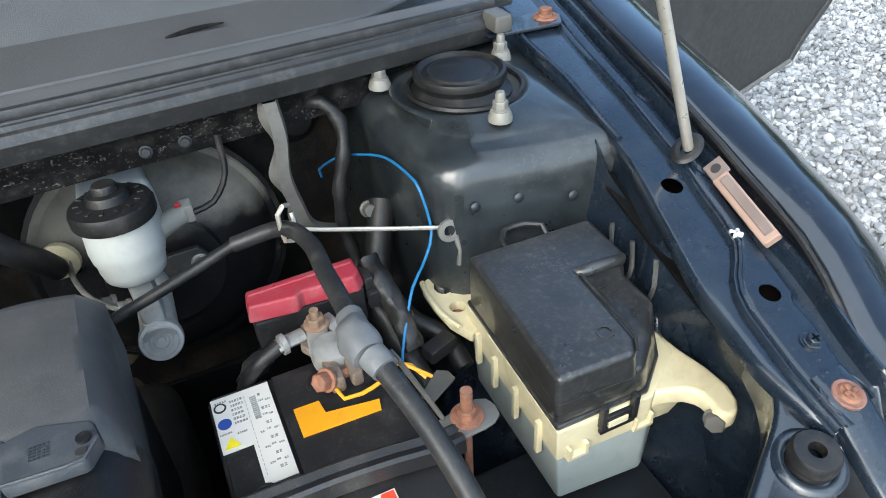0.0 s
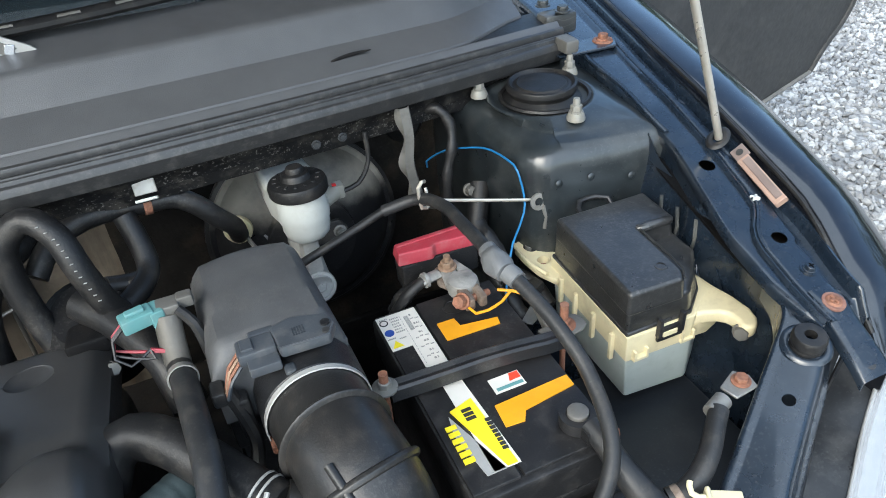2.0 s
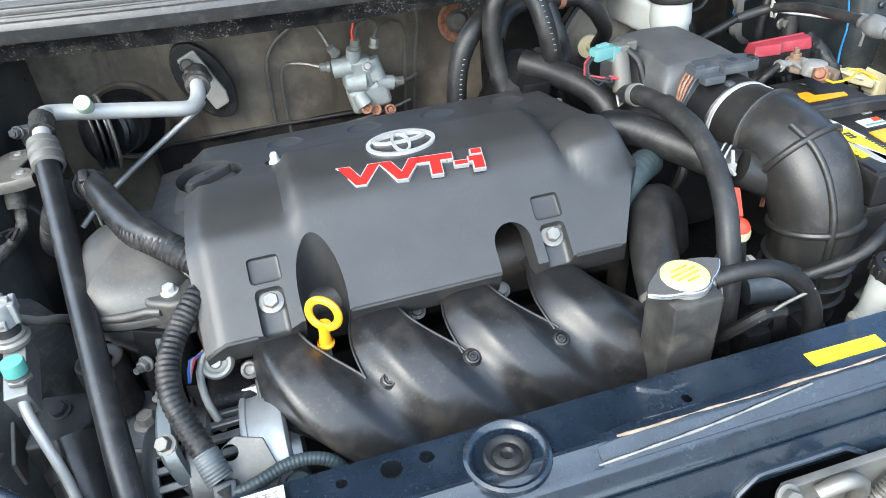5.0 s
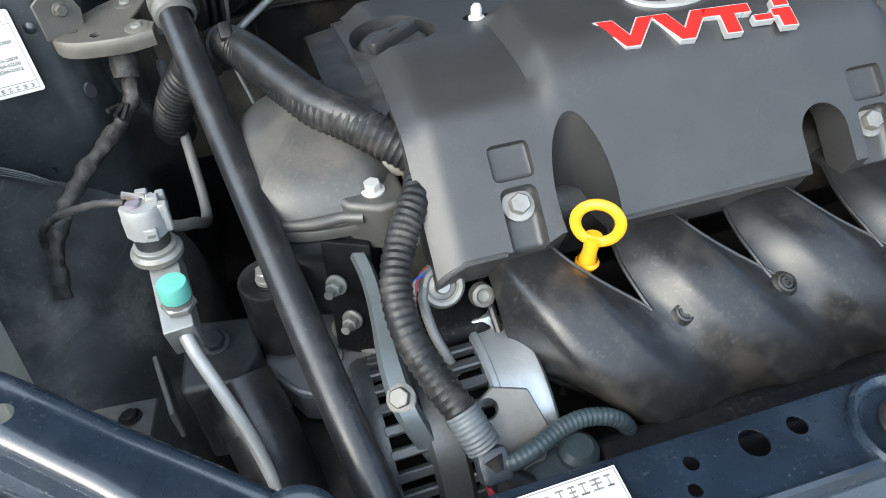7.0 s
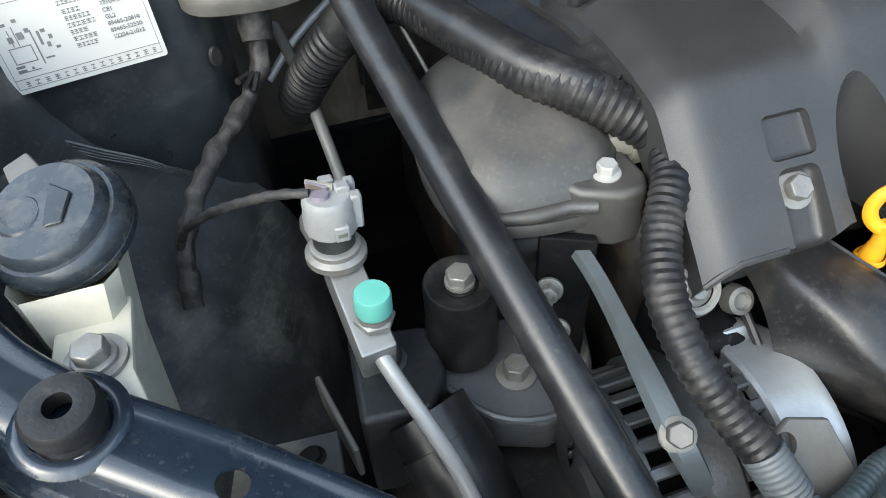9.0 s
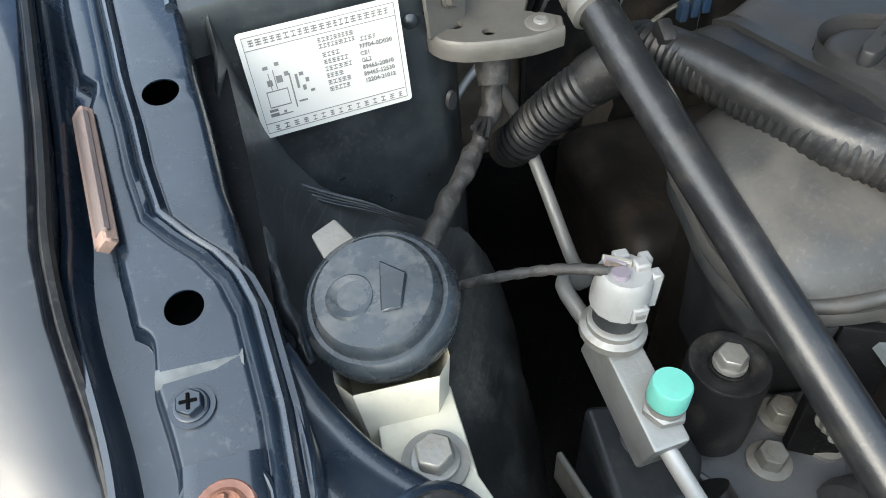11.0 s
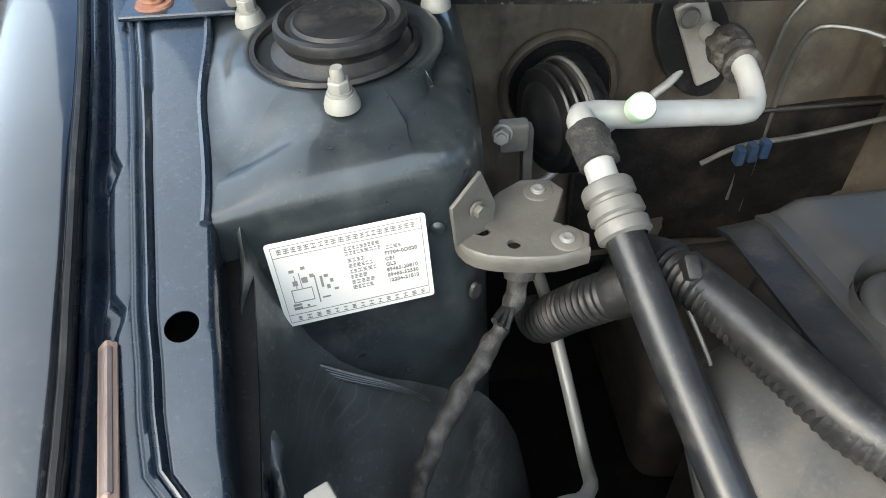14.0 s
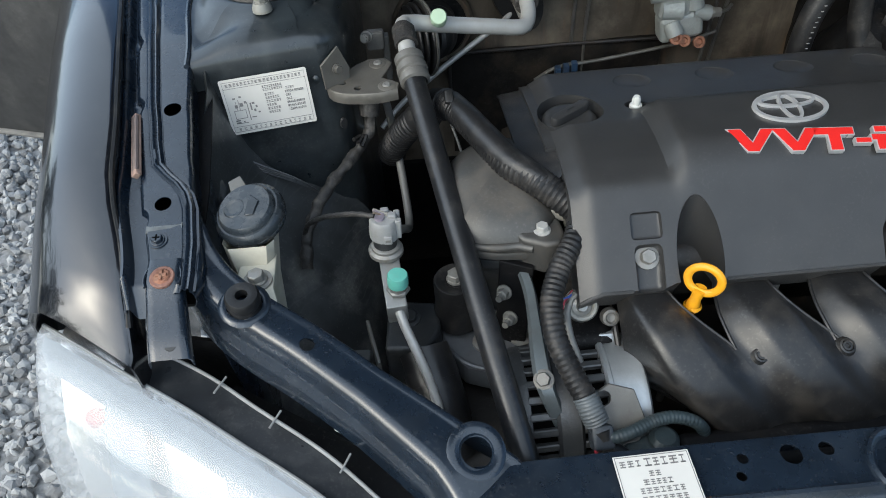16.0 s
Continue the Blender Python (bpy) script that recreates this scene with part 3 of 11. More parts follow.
def slab(rows, offset):
    """Closed solid between the surface through rows and its copy moved by offset."""
    bm = fresh()
    o = Vector(offset)
    top = [[bm.verts.new(p) for p in row] for row in rows]
    bot = [[bm.verts.new(Vector(p) + o) for p in row] for row in rows]
    nr, nc = len(rows), len(rows[0])
    for i in range(nr - 1):
        for j in range(nc - 1):
            bm.faces.new((top[i][j], top[i][j + 1], top[i + 1][j + 1], top[i + 1][j]))
            bm.faces.new((bot[i][j], bot[i + 1][j], bot[i + 1][j + 1], bot[i][j + 1]))
    for i in range(nr - 1):
        for j in (0, nc - 1):
            bm.faces.new((top[i][j], top[i + 1][j], bot[i + 1][j], bot[i][j]))
    for j in range(nc - 1):
        for i in (0, nr - 1):
            bm.faces.new((top[i][j], top[i][j + 1], bot[i][j + 1], bot[i][j]))
    bmesh.ops.recalc_face_normals(bm, faces=bm.faces)
    return bm


def shell(rows, thick):
    """Closed sheet of even thickness under the surface through rows."""
    n, m = len(rows), len(rows[0])
    P = [[Vector(p) for p in r] for r in rows]
    low = []
    for i in range(n):
        row = []
        for j in range(m):
            du = P[min(i + 1, n - 1)][j] - P[max(i - 1, 0)][j]
            dv = P[i][min(j + 1, m - 1)] - P[i][max(j - 1, 0)]
            k = du.cross(dv)
            row.append(P[i][j] + (k.normalized() if k.length > 1e-12 else Vector((0, 0, -1))) * thick)
        low.append(row)
    bm = fresh()
    top = [[bm.verts.new(p) for p in r] for r in P]
    bot = [[bm.verts.new(p) for p in r] for r in low]
    for i in range(n - 1):
        for j in range(m - 1):
            bm.faces.new((top[i][j], top[i][j + 1], top[i + 1][j + 1], top[i + 1][j]))
            bm.faces.new((bot[i][j], bot[i + 1][j], bot[i + 1][j + 1], bot[i][j + 1]))
    for i in range(n - 1):
        for j in (0, m - 1):
            bm.faces.new((top[i][j], top[i + 1][j], bot[i + 1][j], bot[i][j]))
    for j in range(m - 1):
        for i in (0, n - 1):
            bm.faces.new((top[i][j], top[i][j + 1], bot[i][j + 1], bot[i][j]))
    bmesh.ops.recalc_face_normals(bm, faces=bm.faces)
    return bm


def weighted(ob):
    """Let broad faces keep their own direction next to narrow folds."""
    md = ob.modifiers.new("normals", "WEIGHTED_NORMAL")
    md.keep_sharp = True


def part(name, bm, material, parent=None, label="", angle=38, smooth=True):
    """Link a bmesh as one mesh object, its origin at its middle, under a thing or a part."""
    lo = Vector([min(v.co[i] for v in bm.verts) for i in range(3)])
    hi = Vector([max(v.co[i] for v in bm.verts) for i in range(3)])
    mid = (lo + hi) / 2
    bm.transform(Matrix.Translation(-mid))
    me = bpy.data.meshes.new(name)
    bm.to_mesh(me)
    bm.free()
    me.materials.append(material)
    if smooth:
        me.polygons.foreach_set("use_smooth", [True] * len(me.polygons))
        me.set_sharp_from_angle(angle=radians(angle))
    ob = new(name, me)
    if smooth:
        weighted(ob)
    if parent is not None:
        base = WHERE[parent.name]
        ob.location = mid - base
        ob.parent = parent
    else:
        ob.location = mid
    WHERE[ob.name] = mid
    if label:
        ob["label"] = label
    return ob


WHERE = {}


def thing(name, base, label, category, group="", kind=""):
    ob = new(name)
    ob.location = base
    ob.empty_display_size = 0.02
    WHERE[ob.name] = Vector(base)
    return tagged(ob, label, category, group, kind)


def solo(name, bm, material, label, category, group="", kind="", angle=38):
    return tagged(part(name, bm, material, angle=angle), label, category, group, kind)


def cut(ob, *tools, angle=38):
    """Cut closed bodies out of a solid mesh object, for real openings and recesses."""
    helpers = []
    ob.modifiers.clear()
    for bm in tools:
        bm.transform(Matrix.Translation(-(WHERE[ob.name])))
        me = bpy.data.meshes.new("tool")
        bm.to_mesh(me)
        bm.free()
        h = bpy.data.objects.new("tool", me)
        scene.collection.objects.link(h)
        h.location = WHERE[ob.name]
        helpers.append(h)
        md = ob.modifiers.new("cut", "BOOLEAN")
        md.operation, md.object, md.solver = "DIFFERENCE", h, "EXACT"
    bpy.context.view_layer.update()
    dg = bpy.context.evaluated_depsgraph_get()
    me = bpy.data.meshes.new_from_object(ob.evaluated_get(dg))
    ob.modifiers.clear()
    if len(me.polygons):
        old = ob.data
        ob.data = me
        bpy.data.meshes.remove(old)
    else:
        bpy.data.meshes.remove(me)
        me = ob.data
    for h in helpers:
        d = h.data
        bpy.data.objects.remove(h)
        bpy.data.meshes.remove(d)
    me.set_sharp_from_angle(angle=radians(angle))
    weighted(ob)
    return ob


def crumpled(bm, depth, scale):
    """Pushes the surface in and out, as on crumpled tape."""
    bm.normal_update()
    for v in bm.verts:
        v.co += v.normal * (noise.noise(v.co * scale) * depth)
    return bm


def rod(p, q, r, seg=16):
    return tube([p, q], r, seg, straight=True)


def lerp(table, v):
    """Piecewise linear reading of a table of (x, y)."""
    if v <= table[0][0]:
        return table[0][1]
    for (a, fa), (b, fb) in zip(table, table[1:]):
        if v <= b:
            return fa + (fb - fa) * (v - a) / (b - a)
    return table[-1][1]


def ease(a, b, v):
    t = min(1.0, max(0.0, (v - a) / (b - a)))
    return t * t * (3 - 2 * t)


def span(a, b, n):
    return [a + (b - a) * i / n for i in range(n + 1)]


# ---- ground ----
def ground():
    rows = []
    for y in span(-60, 60, 40):
        rows.append([(x, y, 0.0) for x in span(-60, 60, 40)])
    solo("ground", slab(rows, (0, 0, -0.2)), M_GROUND, "grey crushed stone ground under the car", "ground", kind="structure")


def gravel():
    """Loose stones beside the car, one mesh."""
    rng = np.random.default_rng(4)
    bm = fresh()
    bmesh.ops.create_icosphere(bm, subdivisions=1, radius=1)
    base = np.array([v.co[:] for v in bm.verts])
    tri = np.array([[v.index for v in f.verts] for f in bm.faces])
    bm.free()
    verts, faces, n0 = [], [], 0
    for x0, x1, y0, y1, n in ((0.95, 4.3, 0.3, 3.0, 21000), (-2.3, -0.95, 0.1, 2.2, 8200)):
        for _ in range(n):
            r = rng.uniform(0.007, 0.017)
            p = base * (1 + rng.uniform(-0.3, 0.3, (len(base), 1))) * rng.uniform(0.6, 1.3, 3) * r
            a, b = rng.uniform(0, 6.28, 2)
            ca, sa, cb, sb = math.cos(a), math.sin(a), math.cos(b), math.sin(b)
            R = np.array([[ca, -sa, 0], [sa, ca, 0], [0, 0, 1]]) @ np.array([[1, 0, 0], [0, cb, -sb], [0, sb, cb]])
            stray = rng.normal(0, 0.55, 2) if rng.random() < 0.3 else np.zeros(2)
            verts.append(p @ R.T + [rng.uniform(x0, x1) + stray[0], rng.uniform(y0, y1) + stray[1], r * rng.uniform(0.1, 0.9)])
            faces.append(tri + n0)
            n0 += len(base)
    me = bpy.data.meshes.new("gravel")
    me.from_pydata(np.concatenate(verts).tolist(), [], np.concatenate(faces).tolist())
    me.materials.append(M_STONE)
    tagged(new("gravel", me), "loose grey and white crushed stones on the ground", "gravel", kind="stuff")


def far_trees():
    """Belt of trees round the yard: tapered trunks and crowns of many small leaf clumps."""
    rng = np.random.default_rng(9)
    verts, faces, wood, wfaces = [], [], [], []
    for k in range(40):
        a = radians(-62 + 275 * (k + rng.uniform(-0.3, 0.3)) / 39)
        near = a < radians(62) or a > radians(158)
        far = rng.uniform(15, 21) if near else rng.uniform(24, 32)
        base = np.array([far * math.cos(a), far * math.sin(a), 0.0])
        tall = rng.uniform(4.5, 8.5) if near else rng.uniform(3.0, 5.5)
        n0 = len(wood)
        for z, r in ((0, 0.22), (tall * 0.4, 0.15), (tall * 0.8, 0.05)):
            for j in range(6):
                wood.append(base + [r * math.cos(j * 1.047), r * math.sin(j * 1.047), z])
        for i in (0, 6):
            for j in range(6):
                wfaces.append((n0 + i + j, n0 + i + (j + 1) % 6, n0 + i + 6 + (j + 1) % 6, n0 + i + 6 + j))
        for _ in range(7):
            side = np.array([rng.uniform(-1, 1), rng.uniform(-1, 1), 0]) * tall * 0.22
            centre = base + [0, 0, tall * rng.uniform(0.35, 0.85)] + side
            spread = tall * rng.uniform(0.10, 0.22)
            for p in rng.normal(0, 1, (90, 3)) * spread * [0.6, 0.6, 0.5] + centre:
                u = rng.normal(0, 1, (3, 3)) * 0.22
                n1 = len(verts)
                verts.extend([p + u[0], p + u[1], p + u[2]])
                faces.append((n1, n1 + 1, n1 + 2))
    for name, v, f, m, text, sort in (("far_trees", verts, faces, M_LEAF, "dark green tree crowns beyond the yard", "trees"), ("far_trunks", wood, wfaces, M_BARK, "grey brown tree trunks beyond the yard", "trunks")):
        me = bpy.data.meshes.new(name)
        me.from_pydata([tuple(q) for q in v], [], f)
        me.materials.append(m)
        tagged(new(name, me), text, sort, kind="stuff")


ground()
gravel()
far_trees()


# ---- body shell ----
RAIL = [(-0.10, 0.930), (0.0, 0.952), (0.1, 0.974), (0.19, 0.996), (0.30, 1.016), (0.46, 1.032), (0.70, 1.048)]


FLARE = [(0.115, 0.0), (0.17, 0.006), (0.22, 0.014), (0.32, 0.031), (0.40, 0.047), (0.50, 0.070), (0.60, 0.095), (0.95, 0.17)]


def flare(y, x=0.76):
    """How far the body lines spread towards the windscreen."""
    return lerp(FLARE, y) * (0.55 + 0.45 * ease(0.70, 0.73, x))


def pinch(y):
    """How far the gutter closes in towards the headlamp."""
    return 0.021 * ease(0.11, -0.005, y)


def front_drop(y):
    """How far the fender dips, and then tucks down, towards the headlamp."""
    return 0.038 * ease(0.13, -0.04, y) + 0.042 * ease(0.0, -0.040, y)


def rail_z(y):
    return lerp(RAIL, y)


def mirror(rows, s):
    return [[(s * x, y, z) for x, y, z in r] for r in rows]


EDGE = {1: [(-0.06, 0.690), (-0.014, 0.676), (0.0, 0.6715), (0.02, 0.669), (0.04, 0.667), (0.095, 0.672), (0.135, 0.680), (0.225, 0.697), (0.30, 0.700)],
        -1: [(-0.06, 0.690), (-0.014, 0.676), (0.0, 0.6715), (0.014, 0.671), (0.035, 0.675), (0.064, 0.680), (0.093, 0.688), (0.13, 0.694), (0.20, 0.698), (0.30, 0.700)]}


def inner_fender(s):
    """Top rail with its rib, gutter and the apron wall below."""
    rows = []
    for y in [-0.014, -0.007] + span(0.0, 0.14, 36) + span(0.148, 0.40, 32) + [0.42, 0.46, 0.50, 0.56, 0.62, 0.70, 0.80]:
        z = rail_z(y)
        rx = lerp([(0.0, 0.681), (0.03, 0.6825), (0.07, 0.6880), (0.085, 0.6930), (0.097, 0.7010), (0.108, 0.7120), (0.120, 0.7215), (0.146, 0.7250), (0.20, 0.7275)], y)
        inner = lerp(EDGE[s], y)
        lean = 0.0
        away = 0.030 * ease(0.0, 0.045, y) * ease(0.17, 0.11, y) if s > 0 else 0.0
        gx = lerp([(0.0, 0.734), (0.09, 0.7345), (0.12, 0.7375), (0.17, 0.742), (0.25, 0.744)], y)
        gx -= sum(0.0055 * ease(c - 0.022, c, y) * ease(c + 0.006, c, y) for c in (0.068, 0.203, 0.302))
        prof = [(0.7572, -0.03), (0.7570, 0.002), (0.7562, 0.0046), (0.7545, 0.0050), (0.7530, 0.0035), (0.7515, -0.004), (0.7495, -0.0075), (gx + 0.0042, -0.0085), (gx + 0.0022, -0.0072), (gx + 0.0010, -0.0022), (gx - 0.0004, -0.0005), (gx - 0.0025, 0.0),
                (rx + 0.0082, 0.0), (rx + 0.0066, -0.0009), (rx + 0.0050, -0.0007), (rx + 0.0040, 0.0016), (rx + 0.0028, 0.0034), (rx + 0.0016, 0.0032), (rx + 0.0006, 0.0014), (rx - 0.0004, 0.0014),
                (rx - 0.0014, 0.0032), (rx - 0.0026, 0.0036), (rx - 0.0038, 0.0018), (rx - 0.0048, -0.0006), (rx - 0.0062, -0.0008), (rx - 0.0076, 0.0), (inner + 0.003, 0.0), (inner + 0.0008, -0.002), (inner, -0.006), (inner, -0.012),
                (inner + 0.003 + away * 0.8, -0.018), (inner + away - lean * 0.2, -0.03), (inner - 0.004 + away - lean, -0.10), (inner - 0.010 + away - lean * 1.3, -0.20), (inner - 0.02 - lean, -0.40)]
        rows.append([(x + flare(y, x) - pinch(y) * ease(0.715, 0.735, x), y, z + d - 0.020 * ease(0.0, -0.014, y) * ease(0.712, 0.740, x)) for x, d in prof])
    ob = part("inner_fender", shell(mirror(rows, s), 0.0007 * s), M_BODY)
    tagged(ob, "black painted inner fender rail with holes and a pressed rib", "car body", "inner fenders", "structure")
    holes = [(0.7170, 0.187, 0.0085), (0.7145, 0.079, 0.0075)]
    if s < 0:
        holes = [(0.7185, 0.189, 0.0085), (0.7125, 0.077, 0.0075)]
    cut(ob, *[lathe([(0, -0.03), (r, -0.03), (r, 0.03), (0, 0.03)], Matrix.Translation((s * x, y, rail_z(y))), 24) for x, y, r in holes], angle=55)
    # near-black plate added below the rail so that its holes look shaded
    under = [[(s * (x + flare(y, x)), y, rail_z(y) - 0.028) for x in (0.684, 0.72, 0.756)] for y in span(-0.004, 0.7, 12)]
    solo("rail_liner", slab(under, (0, 0, -0.003)), M_DARK, "dark plate added under the fender rail behind its holes", "car body", "rail liners", "structure")
    return ob


def fender(s):
    rows = []
    prof = [(0.7590, -0.05), (0.7590, -0.006), (0.7600, -0.001), (0.7630, 0.001), (0.775, 0.003), (0.79, 0.003), (0.806, -0.001), (0.822, -0.009), (0.836, -0.022),
            (0.847, -0.042), (0.855, -0.075), (0.861, -0.14), (0.863, -0.24), (0.860, -0.42), (0.85, -0.60)]
    for v in span(0, 1, 28):
        row = []
        for x, d in prof:
            y0 = -0.045 + 0.66 * (x - 0.76) + 0.25 * ease(-0.05, -0.4, d)
            y = y0 + (0.95 - y0) * v ** 1.4
            k = 0.93 + 0.07 * ease(-0.03, 0.30, y)
            row.append((0.759 + (x - 0.759) * k + flare(y) - pinch(y) * ease(0.86, 0.76, x), y, rail_z(y) + 0.021 + d - front_drop(y) * (0.80 + 0.20 * ease(0.76, 0.84, x))))
        rows.append(row)
    t = thing("fender", (s * 0.82, 0.4, 0.4), "glossy black front fender panel with reflections", "car fender", "fenders")
    part("panel", slab(mirror(rows, s), (-s * 0.002, 0, -0.002)), M_PAINT, t)
    seal = tube([(s * (0.7580 + flare(y) - pinch(y)), y, rail_z(y) + 0.0165 - 0.80 * front_drop(y)) for y in span(-0.02, 0.9, 30)], 0.0030, 8)
    part("edge_seal", seal, M_RUBBER, t, "black rubber edge seal")
    return t


def strut_tower(s):
    """Tower with a flat top, a leaning front face and a rounded inner side."""
    t = thing("strut_tower", (s * 0.635, 0.39, 0.6), "black painted suspension strut tower with dusty top", "strut tower", "strut towers", "structure")
    cx, cy = 0.636, 0.390
    up = 0.006 if s > 0 else 0.020

    def outline(z, inset):
        d = (0.988 - z) * 0.11
        pts = [(0.704 - inset * 0.3, 0.249 - d + inset), (0.67, 0.2555 - d + inset), (0.63, 0.263 - d + inset), (0.60, 0.2695 - d + inset)]
        for a in span(0, math.pi / 2, 6)[1:]:
            pts.append((0.590 + inset - 0.036 * math.sin(a) - inset * (1 - math.cos(a)) * 0, 0.272 - d + inset + 0.040 * (1 - math.cos(a))))
        pts += [(0.552 + inset, 0.34), (0.550 + inset, 0.38), (0.550 + inset, 0.42), (0.550 + inset, 0.46), (0.550 + inset, 0.51), (0.550 + inset, 0.555)]
        pts += [(0.58, 0.555), (0.62, 0.555), (0.66, 0.555), (0.704, 0.555), (0.704, 0.50), (0.704, 0.45), (0.704, 0.40), (0.704, 0.35), (0.704, 0.30)]
        pts.append(pts[0])
        return pts

    def level(x, y, z):
        k = ease(0.655, 0.702, x)
        return z * (1 - k) + min(z, rail_z(y) + 0.0008) * k

    def dense(pts):
        out = []
        for a, b in zip(pts, pts[1:]):
            out += [(a[0] + (b[0] - a[0]) * k / 3, a[1] + (b[1] - a[1]) * k / 3) for k in range(3)]
        return out + [pts[-1]]

    rows = []
    for z, g in ((0.50, 0), (0.75, 0), (0.90, 0), (0.955, 0), (0.974 + up, 0.0003), (0.984 + up, 0.0014), (0.9915 + up, 0.0040), (0.9970 + up, 0.0080), (1.0005 + up, 0.0130), (1.0030 + up, 0.0200), (1.0045 + up, 0.0290)):
        rows.append([(x + flare(y, 0.69) * ease(0.62, 0.70, x), y, level(x, y, z)) for x, y in dense(outline(min(z, 0.99), g))])
    last = rows[-1]
    for k in (0.86, 0.72, 0.58, 0.44, 0.30, 0.15):
        ring = []
        for x, y, z in last:
            a = math.atan2(y - cy, x - cx)
            zz = 1.0045 + up + 0.0095 * (1 - k) ** 0.8
            w = ease(0.10, 0.80, k)
            ring.append((x * k + (1 - k) * (cx + 0.068 * math.cos(a)), y * k + (1 - k) * (cy + 0.068 * math.sin(a)), zz * (1 - w) + level(x, y, zz) * w))
        rows.append(ring)
    for rr, z in ((0.066, 1.0145), (0.063, 1.0150), (0.060, 1.0130), (0.056, 1.010), (0.040, 1.008), (0.0, 1.008)):
        rows.append([(cx + rr * math.cos(math.atan2(y - cy, x - cx)), cy + rr * math.sin(math.atan2(y - cy, x - cx)), z + up) for x, y, _ in last])
    part("shell", sheet([[(s * x, y, z) for x, y, z in r] for r in rows]), M_TOWER, t, angle=60)
    part("seam_sealer", tube([(s * (0.7035 + flare(y, 0.69) + 0.002 * math.sin(40 * y)), y, rail_z(y) + 0.0008) for y in span(0.25, 0.54, 20)], 0.0032, 8), M_BODY, t)
    for i, ang in enumerate((270, 148, 32)):
        a = radians(ang)
        p = (s * (cx + 0.0765 * math.cos(a)), cy + 0.0765 * math.sin(a), 1.0120 + up)
        M = Matrix.Translation(p) @ Matrix.Diagonal((0.86, 0.86, 0.95, 1))
        part("nut", join(lathe([(0, 0), (0.0125, 0), (0.0125, 0.003), (0.0110, 0.007), (0.0098, 0.010), (0, 0.010)], M, 20),
                         hexhead(M @ Matrix.Translation((0, 0, 0.009)), 0.0082, 0.010, 1.05)), M_CREAMMETAL, t, "pale corroded flange nut")
        part("stud", lathe([(0, 0), (0.0050, 0), (0.0050, 0.006), (0.0040, 0.009), (0, 0.009)], M @ Matrix.Translation((0, 0, 0.018)), 14), M_CREAMMETAL, t, "white capped stud")
    part("bearing_cap", lathe([(0.048, -0.006), (0.048, 0.000), (0.0445, 0.002), (0.040, 0.006), (0.0405, 0.009), (0.0435, 0.0125), (0.0435, 0.0165), (0.0425, 0.019), (0.0395, 0.020), (0.0355, 0.0165), (0.032, 0.0165), (0.030, 0.0185), (0.0275, 0.0175), (0.0, 0.0180)],
                              Matrix.Translation((s * cx, cy, 1.012 + up)), 44), M_RUBBER, t, "black rubber strut bearing cap")
    part("rubber_ring", lathe([(0.0520, 0), (0.0555, 0.001), (0.0570, 0.004), (0.0555, 0.0065), (0.0525, 0.0065), (0.0510, 0.004)], Matrix.Translation((s * (cx + 0.006), cy + 0.002, 1.008 + up)), 40), M_RUBBER, t)
    if s < 0:
        part("drain_hole", lathe([(0, 0.0008), (0.0045, 0.0006), (0.0048, -0.002)], aim((-0.5655, 0.2668, 0.9122), (0.62, -0.78, 0)), 16, 1.5), M_INK, t, "small dark hole")
    else:
        for k in range(2, 5):
            part("crease_line", tube([(0.6885 - 0.001 * (k % 2), 0.105 + 0.028 * k, 0.952), (0.686, 0.100 + 0.028 * k, 0.930), (0.6865, 0.104 + 0.028 * k, 0.905), (0.684, 0.096 + 0.028 * k, 0.87)], 0.0022, 6), M_APRON, t)
    for x, z in ((0.672, 0.965), (0.625, 0.972), (0.588, 0.97)):
        part("weld_dimple", lathe([(0, 0.0015), (0.003, 0.0012), (0.0048, 0)], aim((s * x, 0.2475 + 0.2 * (0.704 - x) - (0.988 - z) * 0.11 - 0.0003, z), (0, -1, 0.1)), 12), M_TOWER, t)
    return t


